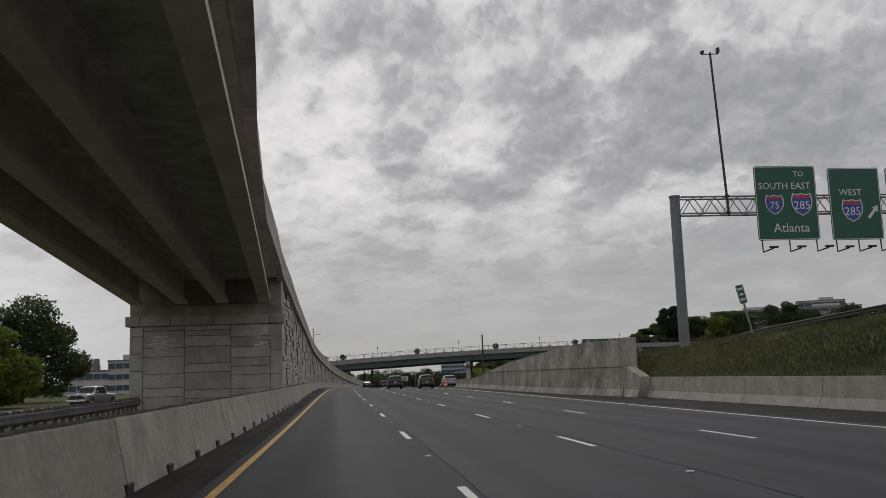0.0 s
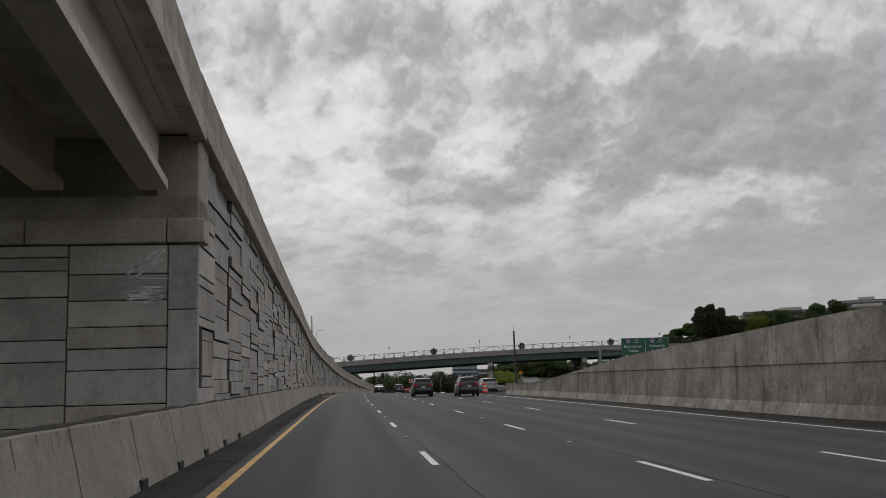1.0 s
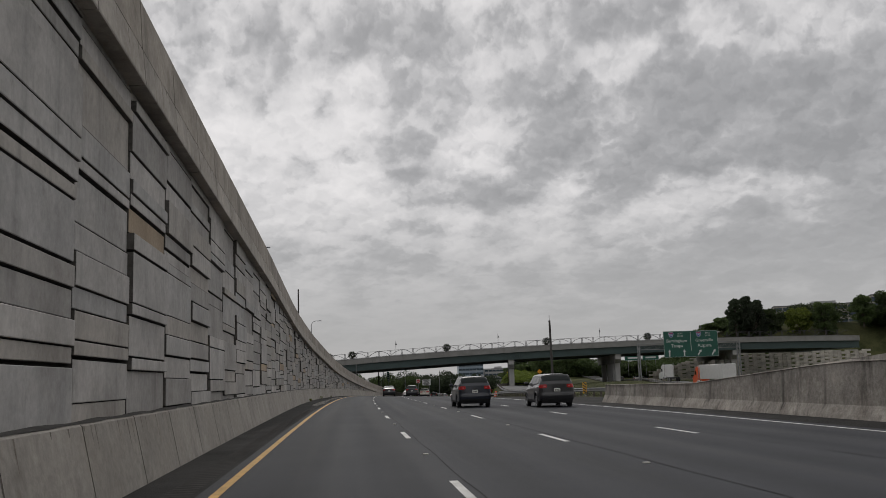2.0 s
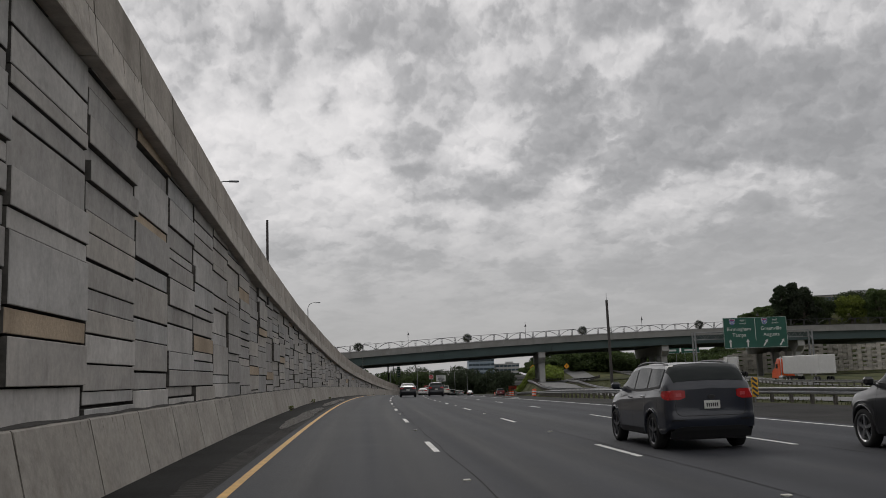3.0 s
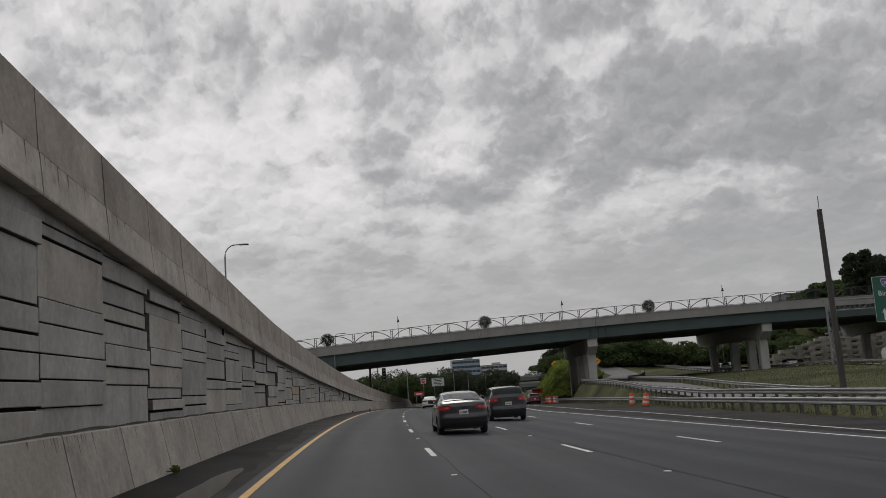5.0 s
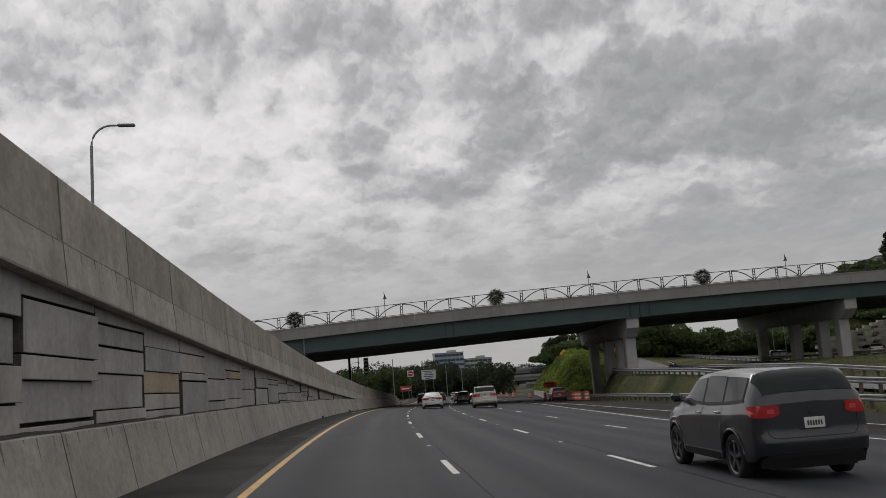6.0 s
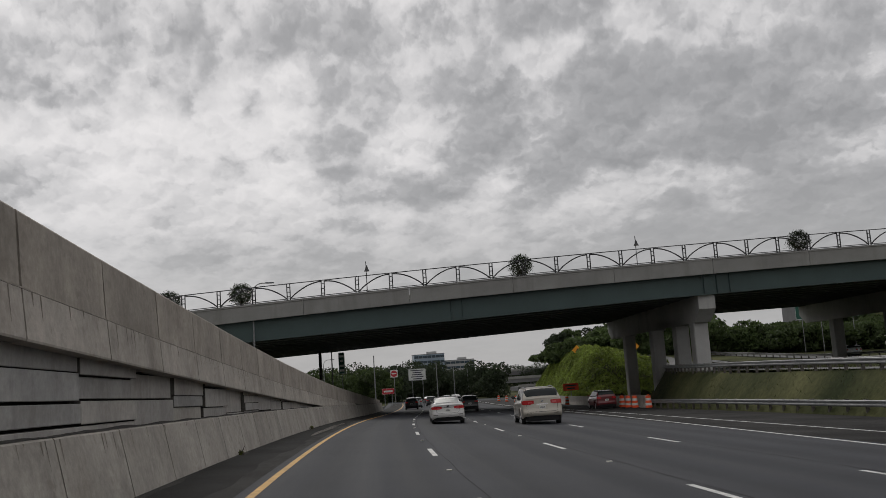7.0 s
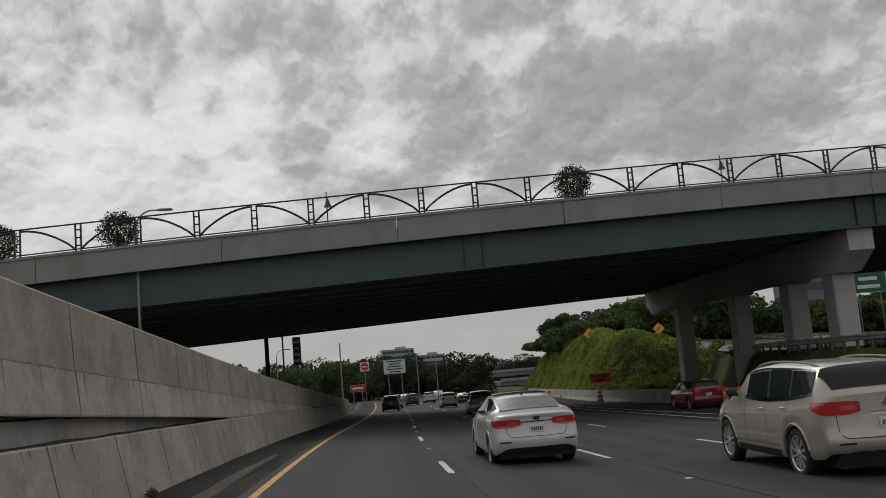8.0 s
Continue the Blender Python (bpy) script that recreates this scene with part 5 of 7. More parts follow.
def lathe(bm, prof, sides, caps=True):
    rings = [[bm.verts.new((x, r * math.cos(a), r * math.sin(a))) for a in [2 * math.pi * k / sides for k in range(sides)]] for x, r in prof]
    for u, v in zip(rings, rings[1:]):
        for k in range(sides):
            bm.faces.new((u[k], u[(k + 1) % sides], v[(k + 1) % sides], v[k]))
    if caps:
        bm.faces.new(rings[0][::-1]), bm.faces.new(rings[-1])
    return bm


WHEELS = {}


def wheel(car, x, y, r, rim_mat, spokes, width=0.22):
    side = 1 if x > 0 else -1
    key = (r, rim_mat, spokes, side)
    if key not in WHEELS:
        bm = lathe(bmesh.new(), [(-width * 0.2, r * 0.70), (-width * 0.46, r * 0.735), (-width / 2, r * 0.82), (-width * 0.47, r * 0.92), (-width * 0.38, r), (width * 0.38, r), (width * 0.47, r * 0.92), (width / 2, r * 0.82), (width * 0.46, r * 0.735), (width * 0.2, r * 0.70)], 32, False)
        tyre = part("tyre", bm, M["tyre"], smooth=True)
        bm = bmesh.new()
        xo = side * width * 0.42
        lathe(bm, [(xo - side * 0.10, r * 0.725), (xo, r * 0.745), (xo + side * 0.006, r * 0.71), (xo - side * 0.01, r * 0.66), (xo - side * 0.10, r * 0.635)], 32, False)
        lathe(bm, [(xo - side * 0.06, r * 0.15), (xo + side * 0.005, r * 0.13)], 12)
        for k in range(spokes):
            a = 2 * math.pi * k / spokes
            box(bm, (xo - side * 0.02, 0, r * 0.41), (0.03, r * 0.16 if spokes < 8 else r * 0.10, r * 0.56), Matrix.Rotation(a, 4, "X"))
        rim = part("rim", bm, M[rim_mat])
        bm = lathe(bmesh.new(), [(xo - side * 0.10, r * 0.66), (xo - side * 0.085, r * 0.66)], 20)
        disc = part("brake_disc", bm, M["trim_black"])
        WHEELS[key] = (tyre.data, rim.data, disc.data)
        for o in (tyre, rim, disc):
            bpy.data.objects.remove(o)
    t, rm, dc = WHEELS[key]
    w = piece("wheel", t, car, Matrix.Translation((x, y, r)))
    piece("rim", rm, w)
    piece("brake_disc", dc, w)


def place_text_bars(parent, c, w, h, mat="ink", n=6, depth=0.004):
    step = w / n
    for i in range(n):
        part("plate_mark", boxes(((c[0] - w / 2 + (i + 0.5) * step, c[1], c[2]), (step * 0.62, depth, h))), M[mat], parent)


def car(name, label, m, shape, paint, rim="rim", spokes=5, lamps=None, kind="car", side_glass=(), rear_glass=None, front_glass=None, rear_glass_mat="glass", roof_rails=False, seams=(), lower=None, plate=None, badge=True, fin=None, mirror_y=None, lamp_mat=None, chrome=False, valance=None, roof_glass=None, gate=None, strip=None):
    c = thing(name, label, kind, m=m)
    S = shape
    body = part("body", S.body(), M[paint], c, smooth=False)
    me = body.data
    for p in me.polygons:
        p.use_smooth = True
    part("underbody", S.under(), M["trim_black"], c)
    for y0, y1, u0, u1 in side_glass:
        for sd in (1, -1):
            g = part("side_window", S.patch(span(y0, y1, 0.06), [u0, (u0 + u1) / 2, u1], sd), M["glass"], c, smooth=True)
    if side_glass:
        a, b = min(q[0] for q in side_glass), max(q[1] for q in side_glass)
        for sd in (1, -1):
            part("pillar_trim", S.patch(span(a - 0.03, b + 0.03, 0.06), [5.1, 5.5, 5.87], sd, 0.005), M["trim_black"], c, smooth=True)
            part("window_trim", S.patch(span(a - 0.05, b + 0.06, 0.1), [5.0, 5.1], sd, 0.008), M["chrome" if chrome else "trim_black"], c, smooth=True)
            if chrome:
                part("window_trim", S.patch(span(a - 0.05, b + 0.06, 0.1), [5.88, 5.94], sd, 0.012), M["chrome"], c, smooth=True)
                part("door_moulding", S.patch(span(S.axles[0] + 0.55, S.axles[1] - 0.5, 0.2), [1.33, 1.40], sd, 0.012), M["chrome"], c, smooth=True)
    if rear_glass:
        part("rear_window", S.screen(*rear_glass), M[rear_glass_mat], c, smooth=True)
    if roof_glass:
        part("glass_roof", S.screen(*roof_glass), M["glass"], c, smooth=True)
    if front_glass:
        part("windscreen", S.screen(*front_glass), M["glass"], c, smooth=True)
    r = S.wheel_r
    track = max(v for _, v in S.width) - 0.125
    for a in S.axles:
        for sd in (1, -1):
            wheel(c, sd * track, a, r, rim, spokes)
            # lip of the wheel arch
            pts = [(sd * (smooth_table(clamp(a + (r + 0.075) * math.sin(radians(t)), S.y0, S.y1), S.width) - 0.012), a + (r + 0.075) * math.sin(radians(t)), r + (r + 0.075) * math.cos(radians(t))) for t in range(-80, 81, 16)]
            part("arch_lip", tube(bmesh.new(), pts, 0.022, 6), M[paint], c)
    for y in seams:
        for sd in (1, -1):
            part("door_seam", S.patch([y - 0.006, y + 0.006], [0.6, 1.2, 2, 3, 4, 4.9], sd, 0.002), M["trim_black"], c)
    if lamps:
        (x0, x1, z0, z1), wrap = lamps
        for sd in (1, -1):
            tl = part("tail_lamp", S.corner_lamp(sd, x0, z0, z1, wrap), M[lamp_mat or "lamp_red"], c, smooth=False)
            xa, xb = x0 + 0.07, x0 + 0.58 * (x1 - x0)
            part("lamp_inlay", S.tail_patch(sd * xa, sd * xb, z0 + (z1 - z0) * 0.33, z0 + (z1 - z0) * 0.68, 0.018, n=4), M["lamp_pale"], tl, "pale reversing lens")
    if plate:
        x, z = plate
        y = S.rear(x, z).y
        part("plate_recess", S.tail_patch(x - 0.24, x + 0.24, z - 0.1, z + 0.115, 0.002, n=4), M[paint], c)
        pl = part("number_plate", boxes(((x, y - 0.014, z), (0.31, 0.012, 0.155)), bevel=0.004), M["plate"], c, "pale number plate with dark marks")
        place_text_bars(pl, (x, y - 0.022, z - 0.005), 0.24, 0.07)
    if badge:
        bm = lathe(bmesh.new(), [(0, 0.055), (0.012, 0.05)], 16)
        y = S.rear(0, badge).y
        for v in bm.verts:
            v.co = Vector((v.co.y * 1.35, y - 0.004 - v.co.x, v.co.z * (1.2 if chrome else 0.8) + badge))
        part("badge", bm, M["trim_black" if not chrome else "chrome"], c)
    if valance:
        z0, z1, w = valance
        part("rear_valance", S.tail_patch(-w * 1.12, w * 1.12, z0, z1, 0.02, 0.09), M["trim_black"], c, smooth=False)
        for sd in (1, -1):
            part("reflector", S.tail_patch(sd * w * 0.78, sd * w * 1.12, z1 + 0.105, z1 + 0.135, 0.006, n=5), M["trim_black"], c)
    if gate:
        part("tailgate_seam", S.tail_seam(*gate), M["trim_black"], c)
    if strip:
        part("tail_strip", S.tail_patch(-strip[0], strip[0], strip[1], strip[2], 0.008), M["chrome" if chrome else "trim_black"], c)
    if mirror_y is not None:
        for sd in (1, -1):
            p = S.at(mirror_y, 5.0, sd)
            bm = bmesh.new()
            box(bm, (p.x + sd * 0.12, p.y, p.z + 0.06), (0.2, 0.13, 0.15), None, 0.045)
            box(bm, (p.x + sd * 0.03, p.y + 0.02, p.z + 0.0), (0.1, 0.06, 0.04), None, 0.01)
            part("door_mirror", bm, M["trim_black"] if paint in ("car_champagne", "car_white") else M[paint], c)
    for y in seams[:-1] if len(seams) > 1 else ():
        for sd in (1, -1):
            p = S.at(y + 0.16, 3.6, sd)
            part("door_handle", boxes(((p.x + sd * 0.015, p.y, p.z), (0.03, 0.19, 0.03)), bevel=0.01), M["chrome"], c)
    if roof_rails:
        for sd in (1, -1):
            run = span(S.y0 + 0.62, 0.5, 0.2)
            pts = [S.at(y, 6.3, sd, 0.045 * math.sin(math.pi * clamp(k / (len(run) - 1), 0, 1)) ** 0.35 + 0.004) for k, y in enumerate(run)]
            part("roof_rail", tube(bmesh.new(), pts, 0.02, 6), M["galv"], c)
    if fin is not None:
        p = S.at(fin, 8)
        bm = bmesh.new()
        vs = [bm.verts.new(Vector(v) + p) for v in ((-0.02, 0.09, 0), (0.02, 0.09, 0), (0.02, -0.05, 0), (-0.02, -0.05, 0), (0, -0.05, 0.07), (0, -0.02, 0.07))]
        for q in ((0, 1, 5), (1, 2, 4, 5), (2, 3, 4), (3, 0, 5, 4)):
            bm.faces.new([vs[i] for i in q])
        part("aerial_fin", bm, M["trim_black"], c)
    if lower:
        for sd in (1, -1):
            part("sill_trim", S.patch(span(S.axles[0] + r + 0.16, S.axles[1] - r - 0.16, 0.3), [0.0, 0.5, 1.15], sd, 0.012), M[lower], c)
    return c


SEDAN = Shape(
    [(-2.36, 1.045), (-2.33, 1.075), (-2.15, 1.10), (-1.75, 1.125), (-1.25, 1.275), (-0.85, 1.395), (-0.35, 1.455), (0.25, 1.445), (0.6, 1.36), (1.2, 1.03), (1.5, 0.97), (2.0, 0.88), (2.28, 0.74), (2.36, 0.6)],
    [(-2.36, 0.98), (-2.0, 1.0), (-1.2, 0.98), (0.3, 0.92), (1.2, 0.88), (2.0, 0.8), (2.36, 0.55)],
    [(-2.36, 0.80), (-2.3, 0.84), (-2.05, 0.885), (-1.4, 0.91), (1.2, 0.905), (1.9, 0.87), (2.2, 0.76), (2.36, 0.6)],
    [(-2.36, 0.33), (-2.2, 0.28), (-0.8, 0.24), (0.9, 0.24), (2.2, 0.26), (2.36, 0.32)],
    (-1.36, 1.42), 0.325, roof_w=0.68, bow=0.15, tail=((0.22, 0.12), (0.36, 0.03), (0.48, -0.03), (0.58, -0.045), (0.66, 0.0), (0.86, 0.035), (0.98, 0.03), (1.06, -0.015)))
SUV = Shape(
    [(-2.5, 1.30), (-2.47, 1.34), (-2.38, 1.46), (-2.22, 1.645), (-2.05, 1.73), (-1.3, 1.785), (-0.4, 1.80), (0.3, 1.75), (0.75, 1.63), (1.45, 1.18), (1.8, 1.12), (2.2, 1.02), (2.42, 0.84), (2.5, 0.62)],
    [(-2.5, 1.22), (-2.0, 1.17), (-1.2, 1.11), (0.4, 1.05), (1.4, 1.0), (2.1, 0.9), (2.5, 0.6)],
    [(-2.5, 0.90), (-2.42, 0.94), (-2.0, 0.98), (-1.3, 0.99), (1.3, 0.985), (2.0, 0.93), (2.35, 0.8), (2.5, 0.66)],
    [(-2.5, 0.44), (-2.3, 0.36), (-0.9, 0.28), (1.0, 0.28), (2.3, 0.3), (2.5, 0.38)],
    (-1.42, 1.52), 0.385, roof_w=0.78, bow=0.17, tail=((0.2, 0.10), (0.42, 0.02), (0.52, -0.05), (0.66, -0.07), (0.70, -0.01), (1.0, 0.02), (1.25, 0.03)))
COMPACT_SUV = Shape(
    [(-2.2, 1.17), (-2.17, 1.24), (-2.1, 1.38), (-1.95, 1.56), (-1.75, 1.64), (-1.2, 1.67), (-0.4, 1.68), (0.2, 1.64), (0.6, 1.52), (1.25, 1.10), (1.6, 1.04), (2.0, 0.92), (2.15, 0.76), (2.22, 0.6)],
    [(-2.2, 1.06), (-1.8, 1.08), (-1.0, 1.05), (0.4, 1.0), (1.2, 0.95), (1.9, 0.85), (2.22, 0.56)],
    [(-2.2, 0.83), (-2.1, 0.88), (-1.7, 0.905), (-1.2, 0.915), (1.1, 0.915), (1.8, 0.86), (2.1, 0.74), (2.22, 0.6)],
    [(-2.2, 0.42), (-2.0, 0.33), (-0.8, 0.27), (0.9, 0.27), (2.0, 0.3), (2.22, 0.38)],
    (-1.28, 1.36), 0.35, roof_w=0.74)
HATCH = Shape(
    [(-2.22, 0.98), (-2.18, 1.08), (-1.95, 1.16), (-1.5, 1.28), (-0.9, 1.41), (-0.3, 1.47), (0.2, 1.45), (0.6, 1.36), (1.4, 1.0), (1.7, 0.93), (2.05, 0.82), (2.22, 0.62)],
    [(-2.22, 0.94), (-1.8, 1.0), (-1.0, 0.98), (0.4, 0.92), (1.3, 0.87), (2.0, 0.74), (2.22, 0.56)],
    [(-2.22, 0.74), (-2.1, 0.83), (-1.7, 0.87), (1.1, 0.875), (1.8, 0.83), (2.1, 0.72), (2.22, 0.58)],
    [(-2.22, 0.36), (-2.0, 0.27), (-0.8, 0.22), (0.9, 0.22), (2.0, 0.25), (2.22, 0.32)],
    (-1.32, 1.38), 0.315, roof_w=0.70)
VAN = Shape(
    [(-2.5, 1.16), (-2.47, 1.24), (-2.38, 1.42), (-2.2, 1.62), (-2.0, 1.70), (-1.2, 1.74), (-0.2, 1.74), (0.5, 1.66), (0.9, 1.5), (1.7, 1.08), (2.0, 1.0), (2.3, 0.86), (2.5, 0.62)],
    [(-2.5, 1.06), (-2.0, 1.08), (-1.0, 1.05), (0.6, 0.98), (1.6, 0.93), (2.2, 0.8), (2.5, 0.58)],
    [(-2.5, 0.90), (-2.3, 0.96), (-1.8, 0.985), (1.3, 0.985), (2.0, 0.93), (2.35, 0.78), (2.5, 0.62)],
    [(-2.5, 0.36), (-2.2, 0.26), (-0.9, 0.23), (1.0, 0.23), (2.3, 0.26), (2.5, 0.34)],
    (-1.5, 1.5), 0.34, roof_w=0.76)


def suv_kw(S):
    return dict(side_glass=((S.y0 + 0.52, S.y0 + 1.22, 5.1, 5.86), (S.y0 + 1.3, S.y0 + 2.08, 5.1, 5.9), (S.y0 + 2.16, S.y0 + 3.02, 5.1, 5.86)), rear_glass=(S.y0 + 0.06, S.y0 + 0.40, 5.7), front_glass=(0.75, 1.36), seams=(S.y0 + 1.28, S.y0 + 2.14, S.y0 + 3.05), mirror_y=0.95, plate=(0, 0.86), lower="trim_black", valance=(0.24, 0.46, 0.70), gate=(S.wide * 0.74, 0.66, 1.1))


car("white_sedan", "white four-door saloon in the middle lane, dark lower bumper", frame_at(275.9, 3.4, 0, 0.4), SEDAN, "car_white", "rim", 10,
    lamps=((0.33, 0.78, 0.82, 0.975), 0.34), side_glass=((-1.42, -1.08, 5.15, 5.8), (-1.02, -0.27, 5.1, 5.9), (-0.17, 0.82, 5.1, 5.86)), rear_glass=(-1.66, -0.98, 6.02), front_glass=(0.5, 1.14), rear_glass_mat="glass_pale",
    seams=(-1.05, -0.2, 0.98), plate=(0, 0.775), badge=0.985, fin=-0.75, roof_glass=(-0.62, 0.38, 6.3), mirror_y=0.75, valance=(0.19, 0.41, 0.70), lower="car_white", gate=(0.60, 0.62, 0.82), strip=(0.36, 0.905, 0.925))
car("champagne_suv", "champagne seven-seat sport utility car with chrome wheels and roof rails", frame_at(270.5, 7.72, 0, -1.0), SUV, "car_champagne", "rim_bright", 10,
    lamps=((0.40, 0.88, 1.0, 1.2), 0.46), chrome=True, badge=1.15, roof_rails=True, strip=(0.26, 0.985, 1.03), **suv_kw(SUV))
car("graphite_hatchback", "graphite grey hatchback following the traffic", frame_at(195.2, 3.2, 0, 0.5), HATCH, "car_graphite", "rim_dark", 5,
    lamps=((0.44, 0.74, 0.86, 1.02), 0.4), side_glass=((-1.5, -1.1, 5.1, 5.85), (-1.02, -0.3, 5.1, 5.9), (-0.2, 0.95, 5.1, 5.86)), rear_glass=(-1.9, -1.0, 6.02), front_glass=(0.5, 1.3), seams=(-1.05, -0.25, 0.9), plate=(0, 0.78), badge=0.93, mirror_y=0.85, valance=(0.3, 0.5, 0.66))
dark = dict(lamps=((0.5, 0.8, 0.96, 1.14), 0.3), badge=1.0, **suv_kw(COMPACT_SUV))
car("black_suv", "black compact sport utility car ahead in the inner lane", frame_at(352.5, 0.0, 0, 0), COMPACT_SUV, "car_black", "rim_dark", 5, **dark)
car("navy_suv", "dark blue compact sport utility car", frame_at(117.0, 6.6, 0, 0), COMPACT_SUV, "car_navy", "rim_dark", 5, roof_rails=True, **dark)
car("black_suv", "black sport utility car in the outer lane", frame_at(113.0, 10.2, 0, 0), COMPACT_SUV, "car_black", "rim", 5, **dark)
car("graphite_suv", "dark grey sport utility car", frame_at(208.2, 6.5, 0, 0), COMPACT_SUV, "car_graphite", "rim_dark", 5, **dark)
car("black_suv", "black sport utility car beyond the saloon", frame_at(322.0, 6.6, 0, 0), COMPACT_SUV, "car_black", "rim_dark", 5, **dark)
car("maroon_suv", "maroon sport utility car joining from the slip road", frame_at(308.5, 18.2, 0, 3), COMPACT_SUV, "car_maroon", "rim", 5, roof_rails=True, **dark)
car("silver_minivan", "silver minivan on the outer slip lane", frame_at(143.8, 16.2, 0, 2), VAN, "car_pewter", "rim_dark", 5, lamps=((0.46, 0.88, 0.97, 1.12), 0.45), badge=1.09, gate=(0.72, 0.6, 1.0), strip=(0.46, 1.02, 1.05), chrome=True,
    side_glass=((-1.9, -0.95, 5.1, 5.86), (-0.85, 0.15, 5.1, 5.9), (0.25, 1.1, 5.1, 5.84)), rear_glass=(-2.44, -2.12, 5.7), front_glass=(0.95, 1.6), seams=(-0.9, 0.2, 1.2), mirror_y=1.05, plate=(0, 0.82), valance=(0.3, 0.46, 0.72))
car("white_suv", "white sport utility car far ahead in the traffic", frame_at(356.0, 6.3, 0, 0), COMPACT_SUV, "car_white", "rim", 5, **dark)
for s, d, paint, S in ((385, 3.2, "car_black", COMPACT_SUV), (404, 0.2, "car_maroon", HATCH), (398, 6.4, "car_silver", COMPACT_SUV), (366, 0.6, "car_silver", COMPACT_SUV), (420, 3.4, "car_graphite", SEDAN), (418, 9.2, "car_white", VAN), (376, 9.6, "car_black", SEDAN)):
    kw = dark if S is COMPACT_SUV else dict(lamps=((0.4, 0.72, 0.8, 0.96), 0.3), rear_glass=(S.y0 + 0.5, S.y0 + 1.1, 6.02), mirror_y=0.8, plate=(0, 0.75), badge=0)
    car(paint[4:] + "_car", paint[4:] + " car in the distant queue of traffic", frame_at(s, d), S, paint, "rim", 5, **kw)

# ---- plants ----
def leaf_cloud(rng, balls, count, size, droop=0.0):
    """Leaf quads scattered through lumpy balls (centre, radii), thicker towards their skins."""
    vol = np.array([b[1][0] * b[1][1] * b[1][2] for b in balls]) ** 0.67
    pick = rng.choice(len(balls), count, p=vol / vol.sum())
    c = np.array([b[0] for b in balls])[pick]
    r = np.array([b[1] for b in balls])[pick]
    n = rng.normal(size=(count, 3))
    n /= np.linalg.norm(n, axis=1)[:, None]
    rad = rng.uniform(0.35, 1.0, count) ** 0.45 * (0.86 + 0.28 * rng.random(count))
    p = c + n * r * rad[:, None]
    return leaf_quads(rng, p, n, size)


def leaf_quads(rng, p, n, size):
    count = len(p)
    t = rng.normal(size=(count, 3)) + n * 0.2
    u = np.cross(t, n + rng.normal(size=(count, 3)) * 0.8)
    u /= np.linalg.norm(u, axis=1)[:, None] + 1e-9
    v = np.cross(u, t)
    v /= np.linalg.norm(v, axis=1)[:, None] + 1e-9
    s = size * rng.uniform(0.6, 1.35, (count, 1))
    quad = np.stack([p - u * s, p - v * s * 0.55, p + u * s, p + v * s * 0.55], 1).reshape(-1, 3)
    return quad, np.arange(count * 4).reshape(-1, 4)


def quads_mesh(name, verts, faces, mat):
    me = bpy.data.meshes.new(name)
    me.from_pydata(verts.tolist(), [], faces.tolist())
    me.materials.append(mat)
    return me


def tree(name, label, x, y, z, height, spread, leaf, seed, count=4200, size=0.22, trunk=0.3, conifer=False, bare=0.0):
    rng = np.random.default_rng(seed)
    t = thing(name, label, "tree", m=Matrix.Translation((x, y, z)))
    bm = bmesh.new()
    lean = rng.normal(0, 0.02, 2)
    top = height * (0.9 if conifer else 0.62)
    spine = [(lean[0] * h, lean[1] * h, h) for h in np.linspace(0, top, 6)]
    tube(bm, spine, trunk, 8, 0.25)
    part("trunk", bm, M["bark"], t)
    balls = []
    n = 26 if not conifer else 30
    for i in range(n):
        a = i * 2.4 + rng.uniform(-0.4, 0.4)
        if conifer:
            f = 0.22 + 0.76 * i / n
            reach = spread * (1.02 - f ** 2 * 0.8) * rng.uniform(0.35, 0.95)
            end = (math.cos(a) * reach, math.sin(a) * reach, f * height)
            start = (0, 0, f * height * 0.93)
        else:
            f = rng.uniform(0.16, 0.93)
            reach = spread * (1 - abs(f - 0.5) * 1.1) * rng.uniform(0.5, 1.0)
            end = (math.cos(a) * reach, math.sin(a) * reach, f * height)
            start = (0, 0, min(top, f * height * 0.6))
        midp = tuple((p + q) / 2 + rng.normal(0, 0.08) * spread * 0.4 for p, q in zip(start, end))
        part("limb", tube(bmesh.new(), [start, midp, end], trunk * 0.32, 5, 0.25), M["bark"], t)
        br = spread * rng.uniform(0.2, 0.46) * (0.85 if conifer else 1)
        balls.append((end, (br, br, br * rng.uniform(0.55, 0.85))))
    v, f = leaf_cloud(rng, balls, int(count * (1 - bare)), size)
    piece("crown", quads_mesh("crown", v, f, M[leaf]), t)
    return t


def bush(name, label, x, y, z, r, leaf, seed, count=900, size=0.09, twiggy=False):
    rng = np.random.default_rng(seed)
    t = thing(name, label, "shrub", m=Matrix.Translation((x, y, z)))
    bm = bmesh.new()
    for i in range(26 if twiggy else 8):
        a, e = rng.uniform(0, 6.28), rng.uniform(0.35, 1.4)
        d = np.array([math.cos(a) * math.cos(e), math.sin(a) * math.cos(e), math.sin(e)])
        tube(bm, [(0, 0, 0.05), tuple(d * r * 0.8 + (0, 0, 0.3 * r)), tuple(d * r * 1.55 + rng.normal(0, 0.08, 3))], 0.02, 4, 0.4)
    part("twig_mass", bm, M["bark"], t)["kind"] = "stuff"
    v, f = leaf_cloud(rng, [((0, 0, r * 1.1), (r, r, r * 0.95)), ((r * 0.12, 0.06, r * 1.2), (r * 0.85, r * 0.85, r * 0.8))], count, size)
    piece("foliage", quads_mesh("foliage", v, f, M[leaf]), t)
    return t


